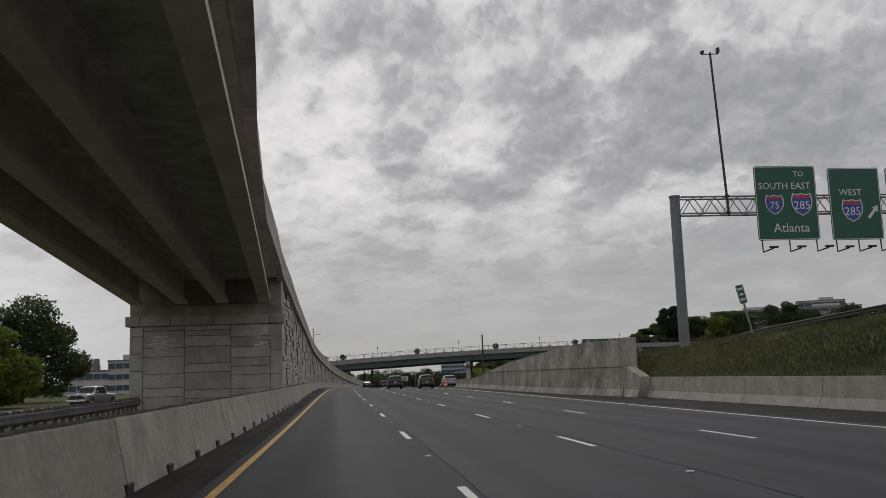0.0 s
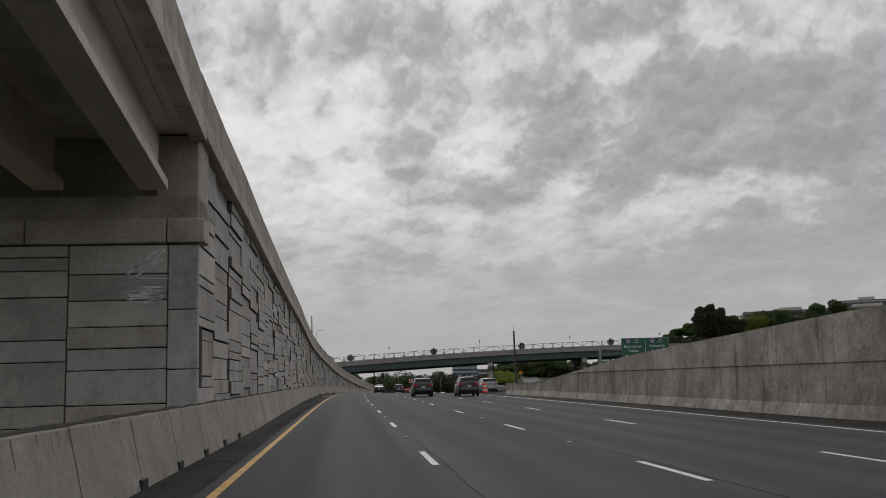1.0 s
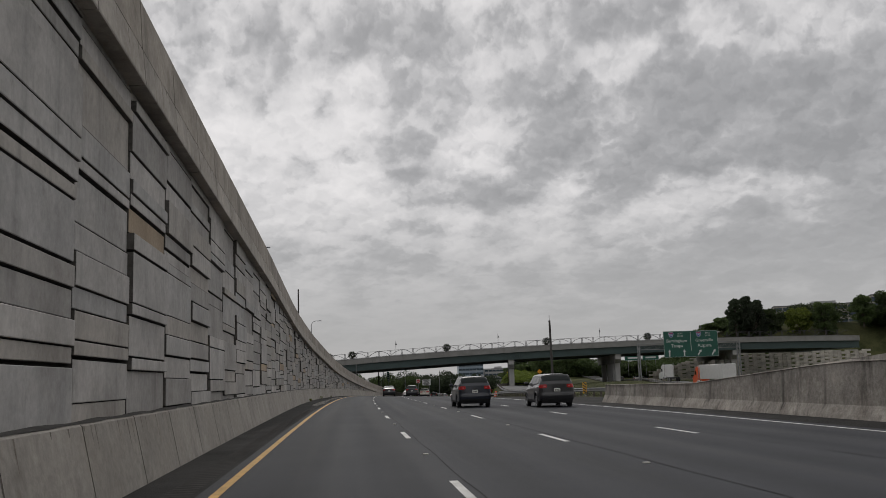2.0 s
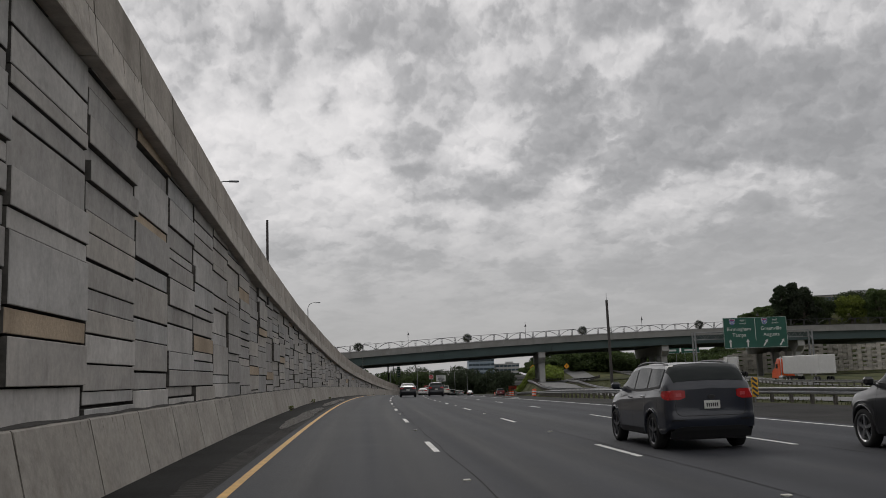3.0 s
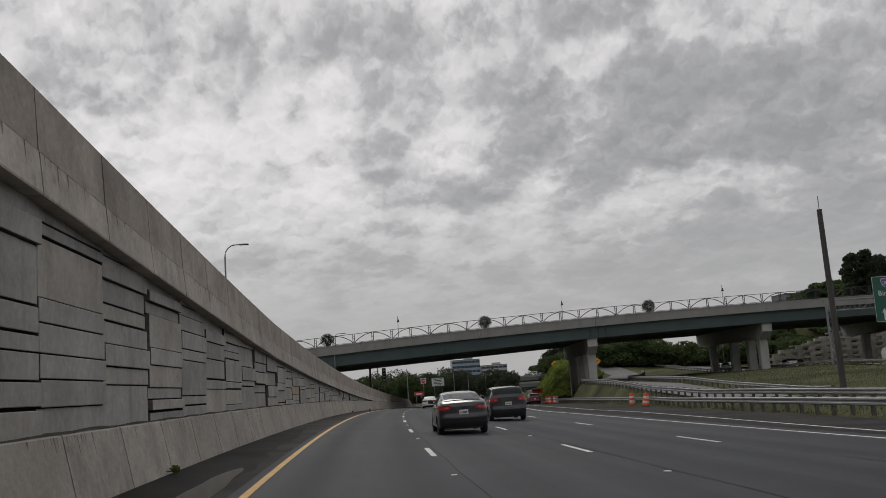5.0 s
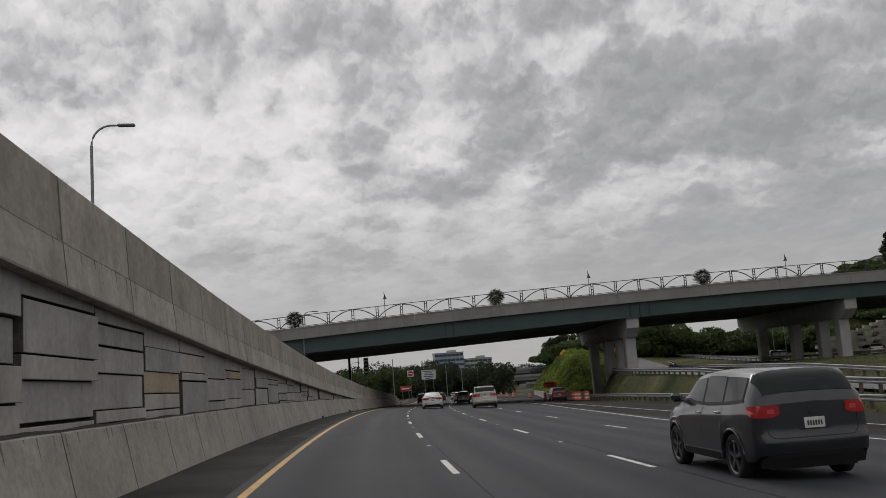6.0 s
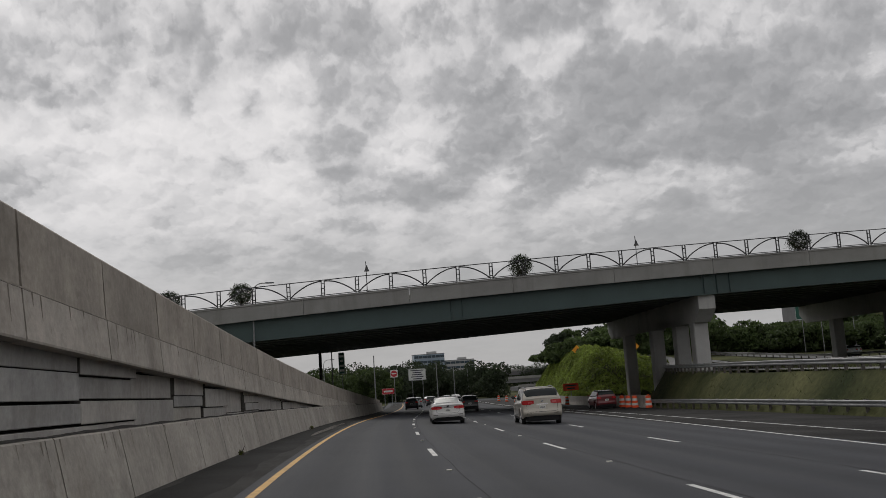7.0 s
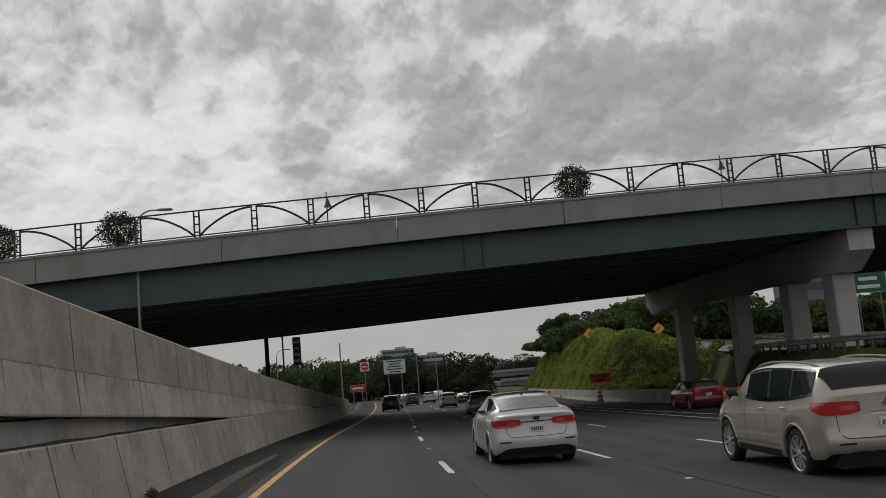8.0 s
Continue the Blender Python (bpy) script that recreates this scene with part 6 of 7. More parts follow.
# planted shrubs behind the bridge railing
for i, x in enumerate((-9.9, -3.9, 20.5, 46.4, 72.8)):
    b = bush("bridge_shrub", "dark round clipped shrub behind the bridge railing", x, bridge_y(x) + 1.25, curb_z(x) - 0.15, 1.08, "leaf_dark", 40 + i, 3200, 0.06, True)
    part("planter", boxes(((0, 0, -0.2), (1.1, 1.1, 0.5)), bevel=0.04), M["pier"], b)


def gz(s, d):
    return ground_h(clamp(s, -80, 430), d)


def tree_at(s, d, *args, **kw):
    p = W(s, d, gz(s, d) - 0.15)
    return (p.x, p.y, p.z)


LEFT_TREES = [(94, -35.0, 7.6, 5.2, "leaf_spring"), (99, -43, 8.4, 5.2, "leaf_mid"), (130, -43.0, 12.8, 7.6, "leaf_mid"), (126, -52, 11.8, 5.8, "leaf_mid"), (112, -57, 9.0, 5.0, "leaf_spring"), (86, -44, 7.0, 4.2, "leaf_spring")]
for i, (s, d, h, r, leaf) in enumerate(LEFT_TREES):
    tree("leafy_tree", "leafy spring tree at the field's edge" if leaf == "leaf_mid" else "bright yellow-green spring tree by the field", *tree_at(s, d), h, r, leaf, 60 + i, 20000, 0.25)
RIGHT_TREES = [(136, 397, 13.5, 14.5, 4.0, "leaf_dark", True), (141, 399, 13.5, 15.5, 4.6, "leaf_dark", True), (146.5, 402, 13.5, 14.0, 4.2, "leaf_dark", True), (142, 393, 13.0, 12.5, 5.2, "leaf_dark", False),
               (153, 404, 13.5, 11.5, 4.8, "leaf_mid", False), (162, 400, 13.5, 11.0, 5.0, "leaf_spring", False), (171, 398, 13.5, 13.0, 5.0, "leaf_mid", False), (184, 394, 16, 11.5, 5.0, "leaf_mid", False), (193, 392, 16, 12.5, 5.2, "leaf_mid", False), (127, 412, 11, 6.5, 3.4, "leaf_mid", False)]
for i, (x, y, z, h, r, leaf, con) in enumerate(RIGHT_TREES):
    tree("pine_tree" if con else "leafy_tree", "dark pine on the rise behind the bank" if con else "broad tree on the rise behind the bank", x, y, z, h, r, leaf, 90 + i, 8000, 0.3, conifer=con)
# woods along the horizon ahead, round the bends and on the rise
for i, (x, y, h) in enumerate(((60, 432, 7.4), (64, 436, 8.2), (68, 433, 8.2), (72, 429, 7.2), (76, 425, 6.0), (80, 421, 5.6), (66.5, 428, 6.4))):
    tree("leafy_tree", "dark tree standing over the ivy bank", x, y, 1.2, h, 3.7, ("leaf_dark", "leaf_mid")[i % 3 == 1], 130 + i, 7000, 0.24)


def far_wood(name, label, spots, seed, leaf):
    rng = np.random.default_rng(seed)
    vs, fs, n = [], [], 0
    for x, y, z, h, r in spots:
        balls = [((x + rng.normal(0, r * 0.4), y + rng.normal(0, r * 0.4), z + h * f), (r * (1.05 - 0.6 * abs(f - 0.5)),) * 2 + (h * 0.22,)) for f in (0.3, 0.5, 0.65, 0.82)]
        v, f = leaf_cloud(rng, balls, 2200, 0.4)
        vs.append(v), fs.append(f + n)
        n += len(v)
    ob = new(name, quads_mesh(name, np.concatenate(vs), np.concatenate(fs), M[leaf]))
    return tagged(ob, label, "woodland", kind="stuff")


rg = random.Random(5)
far_wood("far_woods", "dark woods along the horizon ahead", [(x, 610 + rg.uniform(-25, 40), -8, rg.uniform(12, 15.5) - 3.5 * rise(x, 45, 60), rg.uniform(4.5, 6.5)) for x in range(-40, 130, 5)], 21, "leaf_dark")
far_wood("far_woods", "mid-green trees beyond the ramp's foot", [(x, 455 + rg.uniform(-12, 25), -6.5, rg.uniform(6.5, 11.5), rg.uniform(3, 4.4)) for x in range(-60, 24, 5)], 22, "leaf_mid")
far_wood("far_woods", "woods on the left horizon", [(x, 420 + rg.uniform(-30, 40), -2, rg.uniform(6, 9), rg.uniform(4, 6)) for x in range(-260, -60, 7)], 23, "leaf_mid")
far_wood("far_woods", "woods on the rise beyond the bank", [(156 + 3 * i + rg.uniform(-8, 8), 440 - 3.5 * i + rg.uniform(-15, 25), 16, rg.uniform(7, 11), rg.uniform(4, 6)) for i in range(24)], 24, "leaf_mid")
far_wood("far_woods", "dark trees beside the road before the far overpasses", [(x, 470 + rg.uniform(-10, 20), -8, rg.uniform(9, 12.5), rg.uniform(3.0, 4.2)) for x in range(16, 53, 3)], 27, "leaf_dark")


def on_ground(s, d, h, r):
    p = W(min(s, 430), d, gz(s, d))
    return (p.x, p.y + max(0, s - 430), p.z - 0.4, h, r)


far_wood("far_woods", "shrubby trees and undergrowth behind the bridge piers", [on_ground(rg.uniform(392, 428), rg.uniform(40, 66), rg.uniform(5, 8), rg.uniform(2.6, 3.8)) for i in range(34)], 25, "leaf_mid")
far_wood("far_woods", "undergrowth at the end of the ivy bank", [on_ground(rg.uniform(405, 430), rg.uniform(31, 42), rg.uniform(3, 5), rg.uniform(2.0, 3.0)) for i in range(26)], 28, "leaf_mid")
far_wood("far_woods", "dense shrubs on the slope beyond the slip road", [on_ground(rg.uniform(384, 432), rg.uniform(66, 99), rg.uniform(4.2, 6.0), rg.uniform(2.6, 3.8)) for i in range(60)], 29, "leaf_mid")
far_wood("far_woods", "wooded rise beyond the slip road", [on_ground(rg.uniform(386, 440), rg.uniform(97, 126), rg.uniform(2.5, 4.2), rg.uniform(2.4, 3.6)) for i in range(48)], 26, "leaf_mid")


def bank_point(s, d):
    """On the ground, also past the last station, where the bank dies away."""
    if s <= 430:
        return W(s, d, gz(s, d))
    a = heading(430)
    f = clamp(1 - (s - 430) / 30, 0, 1)
    return W(430, d, -0.35 + (gz(430, d) + 0.35) * f) + Vector(((s - 430) * math.sin(a), s - 430, 0))


def ivy_bank():
    rng = np.random.default_rng(3)
    n = 80000
    s = rng.uniform(349, 440, n)
    e = np.array([table(v, RIGHT_EDGE) for v in s])
    d = e + 0.95 + 14 * rng.random(n) ** 1.2
    p = np.array([bank_point(a, b) for a, b in zip(s, d)])
    lump = np.array([1.5 * noise.noise(Vector((a * 0.22, b * 0.3, 0))) + 0.7 * noise.noise(Vector((a * 0.75, b * 0.9, 3))) for a, b in zip(s, d)])
    lift = 0.45 + 0.75 * (lump + 0.5) + 0.35 * rng.random(n)
    p[:, 2] += lift * rise_np(d - e, 0.9, 2.4)
    nrm = np.stack([-0.75 + 0 * s, -0.25 + 0 * s, 0.75 + 0 * s], 1) + rng.normal(0, 0.45, (n, 3))
    v, f = leaf_quads(rng, p, nrm, 0.19)
    ob = new("ivy_bank", quads_mesh("ivy_bank", v, f, M["leaf_ivy"]))
    tagged(ob, "steep bank thickly covered with bright ivy leaves", "ivy", kind="stuff")


def rise_np(v, a, b):
    t = np.clip((v - a) / (b - a), 0, 1)
    return t * t * (3 - 2 * t)


ivy_bank()


def grass_blades(name, label, spots, seed, size, mat="grass"):
    rng = np.random.default_rng(seed)
    p = np.array([W(a, b, gz(a, b)) for a, b in spots])
    a = rng.uniform(0, 6.28, len(p))
    h = size * rng.uniform(0.5, 1.4, len(p))
    side = np.stack([np.cos(a), np.sin(a), 0 * a], 1) * (h * 0.17)[:, None]
    tip = p + np.stack([rng.normal(0, 0.35, len(p)) * h, rng.normal(0, 0.35, len(p)) * h, h], 1)
    v = np.stack([p - side, p + side, tip], 1).reshape(-1, 3)
    ob = new(name, quads_mesh(name, v, np.arange(len(v)).reshape(-1, 3), M[mat]))
    return tagged(ob, label, "grass", kind="stuff")


rg = random.Random(9)
grass_blades("bank_grass", "rough spring grass on the bank above the barrier", [(rg.uniform(5, 75), 15.3 + 18 * rg.random() ** 1.3) for _ in range(95000)], 31, 0.19, "blade")
grass_blades("verge_grass", "rough grass between the guardrails", [(rg.uniform(118, 330), 18.5 + 40 * rg.random()) for _ in range(70000)], 32, 0.13, "blade")
for i, (s, d, r) in enumerate(((163.6, -4.0, 0.2), (181.0, -3.95, 0.12), (147.3, -4.0, 0.18), (270.5, -3.6, 0.12), (250, -3.7, 0.08))):
    p = W(s, d + 0.06, 0.0)
    bush("roadside_weed", "small green weed growing at the barrier's foot", p.x, p.y, p.z, r * 0.75, "leaf_spring", 70 + i, 150, 0.028)

# ---- guardrails ----
def guardrail(s0, s1, dfun, hfun, label, post_mat="timber", rail_mat="galv", every=1.9, back=False, top=0.72, block=(0.16, 0.14, 0.34)):
    g = thing("guardrail", label, "guardrail", kind="structure")
    sd = -1 if not back else 1
    wave = [(0.0, -0.155), (0.045, -0.12), (0.045, -0.06), (0.0, -0.02), (0.0, 0.02), (0.045, 0.06), (0.045, 0.12), (0.0, 0.155)]
    prof = lambda s: [(dfun(s) + sd * x, hfun(s) + top - 0.155 + z) for x, z in wave] + [(dfun(s) + sd * (x - 0.008), hfun(s) + top - 0.155 + z) for x, z in wave[::-1]]
    s = s0
    while s < s1 - 0.1:
        e = min(s + 7.6, s1)
        swept("rail", span(s, e, 1.9), prof, M[rail_mat], parent=g)
        s = e
    s = s0 + 0.3
    while s < s1:
        m = frame_at(s, dfun(s), hfun(s))
        part("post", box(bmesh.new(), (-sd * 0.25, 0, 0.2), (0.15, 0.15, 1.1), m, 0.012), M[post_mat], g)
        part("block", box(bmesh.new(), (-sd * (0.03 + block[0] / 2), 0, top - 0.155), block, m, 0.012 if block[0] < 0.2 else 0.06), M[post_mat], g)
        s += every
    return g


g1 = lambda s: table(s, [(120, 21.0), (145, 19.6), (160, 18.3), (190, 18.2), (240, 22.5), (262, 22.1), (300, 21.8), (306, 21.6), (330, 21.6)])
guardrail(121, 304, g1, lambda s: gz(s, g1(s)) if g1(s) > table(s, RIGHT_EDGE) + 0.5 else 0.0, "galvanised guardrail on timber posts beside the slip lane")
g2 = lambda s: table(s, COLL_D) - 3.9
guardrail(168, 345, g2, lambda s: gz(s, g2(s)), "galvanised guardrail beside the collector road")
g3 = lambda s: table(s, COLL_D) + 4.1
guardrail(224, 372, g3, lambda s: gz(s, g3(s)), "galvanised guardrail below the grass slope")
g6 = lambda s: table(s, RAMP_D) - 0.4
guardrail(170, 400, g6, lambda s: gz(s, g6(s)), "dark-posted guardrail along the upper slip road", every=2.4, rail_mat="weathered")
g4 = lambda s: 29.5 + 0.01 * s
guardrail(-10, 100, g4, lambda s: gz(s, g4(s)), "weathered dark guardrail along the top of the bank", every=2.4, rail_mat="dark_steel")
g5 = lambda s: table(s, [(5, -9.2), (60, -11.6)])
guardrail(6, 54, g5, lambda s: -0.2, "guardrail seen from behind with heavy blocks below the overpass", every=1.25, back=True, top=0.95, block=(0.3, 0.3, 0.5))

# ---- slip roads ----
sr = swept("slip_road", span(-80, 430, 3), lambda s: [(table(s, RAMP_D) + x, table(s, RAMP_H) + 0.05) for x in (0.6, 3.5, 6.5, 9.2)], M["ramp_road"], closed=False)
tagged(sr, "pale upper slip road beyond the grass", "road", kind="structure")
cr = swept("collector_road", span(130, 430, 3), lambda s: [(table(s, COLL_D) + x, table(s, COLL_H) + 0.03) for x in (-3.3, 0, 3.4)], M["ramp_road"], closed=False)
tagged(cr, "pale collector road between guardrails", "road", kind="structure")
lr = swept("side_road", span(-60, 260, 8), lambda s: [(-27.5, -0.28), (-24, -0.26), (-20.5, -0.28)], M["ramp_road"], closed=False)
tagged(lr, "pale side road across the field", "road", kind="structure")
# far barrier below the ivy
fb = thing("concrete_barrier", "pale concrete barrier below the ivy bank", "barrier", kind="structure")
s = 306.0
while s < 428:
    swept("barrier_segment", span(s + JOINT, s + 6 - JOINT, 3), lambda s: [(table(s, RIGHT_EDGE) + x, h) for x, h in ((0.1, 0), (0.15, 0.1), (0.3, 0.35), (0.4, 1.1), (0.66, 1.1), (0.66, -0.3), (0.1, -0.3))], M["barrier"], parent=fb)
    s += 6

# ---- road-work barrels and signs ----
def barrel(s, d, h=0.0, tilt=0.0):
    t = thing("traffic_barrel", "orange and white striped traffic barrel", "traffic barrel", "road-work barrels", m=frame_at(s, d, h) @ Matrix.Rotation(radians(tilt), 4, "Y"))
    z = 0.06
    for i in range(5):
        r0, r1 = 0.29 - 0.018 * i, 0.29 - 0.018 * (i + 1)
        bm = bmesh.new()
        rings = [[bm.verts.new((r * math.cos(a), r * math.sin(a), zz)) for a in [2 * math.pi * k / 16 for k in range(16)]] for r, zz in ((r0, z), (r0 - 0.004, z + 0.19), (r1, z + 0.2))]
        for u, v in zip(rings, rings[1:]):
            for k in range(16):
                bm.faces.new((u[k], u[(k + 1) % 16], v[(k + 1) % 16], v[k]))
        bm.faces.new(rings[0]), bm.faces.new(rings[-1])
        part("band", bm, M["sign_orange" if i % 2 == 0 else "sign_white"], t)
        z += 0.2
    part("base", tubes([(0, 0, 0), (0, 0, 0.07)], radius=0.4, sides=16), M["trim_black"], t)
    part("handle", tubes([(-0.1, 0, z), (-0.07, 0, z + 0.08), (0.07, 0, z + 0.08), (0.1, 0, z)], radius=0.02, sides=6), M["sign_orange"], t)


for s, d, tilt in ((135.4, 14.9, 0), (239.0, 21.7, 9), (246.5, 22.3, 0), (305.0, 20.5, 0), (307.3, 20.4, 0), (309.6, 20.3, 0), (302, 21.0, 0), (342, 20.0, 0), (372, 20.4, 0), (394, 19.0, 0), (402, 18.2, 0), (411, 17.6, 0)):
    barrel(s, d, 0, tilt)


def plate_sign(name, label, x, y, z, w, h, mat, ground, posts=2, bars=0, border=True, diamond=False, bar_mat="ink"):
    t = thing(name, label, "road sign", m=Matrix.Translation((x, y, z)) @ Matrix.Rotation(radians(-8), 4, "Z"))
    if diamond:
        bm = rounded_rect(bmesh.new(), w, h, 0.08, 0.03)
        for v in bm.verts:
            v.co = Matrix.Rotation(radians(45), 4, "Y") @ v.co
        part("panel", bm, M[mat], t)
    else:
        part("panel", rounded_rect(bmesh.new(), w, h, min(0.1, h / 5), 0.04), M[mat], t)
        if border:
            part("border", frame_band(w - 0.05, h - 0.05, min(0.1, h / 5), max(0.02, h * 0.015), -0.024), M["ink" if mat == "sign_white" else "sign_white"], t)
    for i in range(bars):
        zz = h / 2 - (i + 0.8) * h / (bars + 0.6)
        part("text_bar", boxes(((0, -0.026, zz), (w * (0.72, 0.5, 0.62)[i % 3], 0.006, h / (bars + 0.6) * 0.45))), M[bar_mat], t)
    for i in range(posts):
        px = 0 if posts == 1 else (-0.3 if i == 0 else 0.3) * w
        part("post", boxes(((px, 0.07, (ground - z + h / 2) / 2 - 0.0), (0.11, 0.09, abs(ground - z) + h / 2))), M["galv"], t)
    return t


plate_sign("guide_sign", "white roadside sign with rows of dark text", 19.3, 376.0, 1.15, 2.9, 1.9, "sign_white", -5.2, 2, 5)
dne = plate_sign("prohibition_sign", "white square sign with a red no-entry disc", 17.8, 401.0, 1.65, 1.45, 1.45, "sign_white", -5.5, 1, 0)
bm = bmesh.new()
bm.faces.new([bm.verts.new((0.62 * math.cos(2 * math.pi * k / 28), -0.028, 0.62 * math.sin(2 * math.pi * k / 28))) for k in range(28)])
part("disc", bm, M["sign_red"], dne)
part("bar", boxes(((0, -0.032, 0), (0.9, 0.006, 0.2))), M["sign_white"], dne)
plate_sign("prohibition_sign", "red wrong-way sign on a post", 16.4, 400.0, -1.6, 2.3, 1.1, "sign_red", -5.5, 2, 1, bar_mat="sign_white")
WS = W(348.0, 21.6, 2.3)
plate_sign("work_sign", "red-orange road-work sign on the ivy bank", WS.x, WS.y, WS.z, 2.1, 0.95, "sign_redorange", WS.z - 2.0, 1, 2, border=False)
for x in (48.1, 58.6):
    ds = plate_sign("warning_sign", "amber diamond warning sign with a dark arrow", x, 380.0, 3.5, 1.25, 1.25, "sign_yellow", -1.5, 1, 0, diamond=True)
    part("arrow", arrow_up(bmesh.new(), 0, 0, 0.8, 40), M["ink"], ds)
plate_sign("mile_sign", "narrow green vertical sign on a post beyond the bridge", 6.05, 349.5, 3.3, 0.82, 2.9, "sign_green", -3.4, 1, 4, bar_mat="sign_white")
p = W(57.5, 26.2, gz(57.5, 26.2))
ms = plate_sign("mile_sign", "narrow green vertical marker sign leaning on the bank", p.x, p.y, 6.2, 0.5, 1.25, "sign_green", 3.0, 1, 3, bar_mat="sign_white")
ms.matrix_world = ms.matrix_world @ Matrix.Rotation(radians(-12), 4, "Y")

for dx in (-3.1, 3.1):
    plate_sign("guide_sign", "green guide sign over the slip road past the bridge", 93.5 + dx, 376.0, 8.3, 5.6, 4.2, "sign_green", 0.0, 2, 3, bar_mat="sign_white")

hz = thing("hazard_marker", "amber and black striped hazard plate at the guardrail's end", "road sign", m=frame_at(142.5, 19.3, 0.0))
part("panel", boxes(((0, 0, 0.75), (0.34, 0.02, 0.95)), bevel=0.006), M["hazard"], hz)
for k in range(4):
    bm = box(bmesh.new(), (0, 0, 0), (0.33, 0.006, 0.1), Matrix.Translation((0, -0.014, 0.40 + 0.235 * k)) @ Matrix.Rotation(radians(38), 4, "Y"))
    for v in bm.verts:
        v.co.x = clamp(v.co.x, -0.165, 0.165)
    part("stripe", bm, M["ink"], hz)
part("post", boxes(((0, 0.04, 0.5), (0.06, 0.05, 1.1))), M["galv"], hz)

# tall poles beyond the bridge
for x, y, z0, z1, r in ((3.1, 342.0, -3.5, 5.4, 0.22), (4.6, 344.0, -3.5, 5.4, 0.09), (12.0, 372, -5, 4.6, 0.1), (24.8, 392, -6, 3.0, 0.09), (30.0, 405, -6, 2.2, 0.09), (44, 470, -6, 2.0, 0.09), (53, 475, -6, 2.4, 0.09)):
    t = thing("steel_pole", "dark steel pole beyond the bridge" if r > 0.2 else "slim galvanised pole beyond the bridge", "pole", m=Matrix.Translation((x, y, z0)))
    part("shaft", tubes([(0, 0, 0), (0, 0, z1 - z0)], radius=r, sides=10, taper=0.85), M["dark_steel" if r > 0.2 else "galv"], t)
    part("base_plate", boxes(((0, 0, 0.03), (r * 3.2, r * 3.2, 0.06))), M["galv"], t)
street_lamp(378.0, -14.5, 0.6, 8.6, 0)

# ---- buildings ----
def building(name, label, x, y, z, w, dp, h, wall, floors, bays, turn=0.0, band=True):
    b = thing(name, label, "building", m=Matrix.Translation((x, y, z)) @ Matrix.Rotation(radians(turn), 4, "Z"))
    part("wall", box(bmesh.new(), (0, 0, h / 2), (w, dp, h), None, 0.05), M[wall], b)
    part("roof", boxes(((0, 0, h + 0.2), (w + 0.5, dp + 0.5, 0.4)), bevel=0.05), M["roof"], b)
    part("plant_room", boxes(((w * 0.12, 0, h + 1.2), (w * 0.3, dp * 0.5, 1.8)), bevel=0.05), M["wall_far"], b)
    fh = h / floors
    for f in range(floors):
        for k in range(bays):
            wx = -w / 2 + (k + 0.5) * w / bays
            ww, wh = (w / bays * (0.92 if band else 0.6), fh * 0.5)
            win = part("window", boxes(((wx, -dp / 2 - 0.03, (f + 0.55) * fh), (ww, 0.1, wh))), M["far_glass"], b)
            part("sill", boxes(((wx, -dp / 2 - 0.08, (f + 0.55) * fh - wh / 2), (ww + 0.1, 0.2, 0.12))), M["wall_far"], win)
    return b


building("office_building", "blue-grey glazed office block far ahead", 90.5, 905, -18, 22.5, 14, 34.0, "wall_blue", 9, 7)
building("office_building", "low pale office block beside the taller one", 114, 910, -18, 21, 14, 28.5, "wall_far", 8, 6)
building("office_building", "grey stepped office building on the rise", 220, 505, 15, 38, 18, 17, "wall_tan", 5, 9, -20)
building("office_building", "long tan office building with a raised centre on the rise", 262, 505, 15, 46, 18, 18, "wall_tan", 5, 11, -20)
building("office_building", "grey flat-roofed building far on the rise", 233, 612, 10, 28, 16, 22.5, "roof", 3, 7)
building("office_building", "upper storey of the tan building on the rise", 270, 515, 33, 26, 12, 4.5, "wall_tan", 1, 7, -20)
building("low_building", "low pale commercial building across the field", -84, 300, -0.5, 14, 10, 7.2, "wall_far", 2, 6, 10)
building("low_building", "grey commercial building across the field", -73, 302, -0.5, 9, 10, 10.2, "wall_far", 3, 4, 10)
fin_wall = thing("building_fin", "tall slanted grey fin beside the commercial building", "building")
fin_wall.matrix_world = Matrix.Translation((-80.3, 297, -0.5))
part("slab", box(bmesh.new(), (0, 0, 5.6), (1.3, 2.5, 11.2), None, 0.05), M["roof"], fin_wall)
# stone-faced wall beyond the bridge
sw = thing("wall_far", "tan stone-faced wall beyond the bridge", "retaining wall", kind="structure")
rg = random.Random(17)
for i in range(26):
    z, top, row = -0.6, min(7.0, 2.2 + 0.75 * i), 0
    while z < top:
        h = min(rg.choice((0.5, 0.62, 0.75)), top - z + 0.02)
        part("stone_block", box(bmesh.new(), (90.0 + i * 2.6 + (1.3 if row % 2 else 0.0), 353 - i * 0.34 + rg.uniform(-0.04, 0.04), z + h / 2), (2.59, 0.7, h - 0.012), None, 0.012), M["stone"], sw)
        z, row = z + h, row + 1
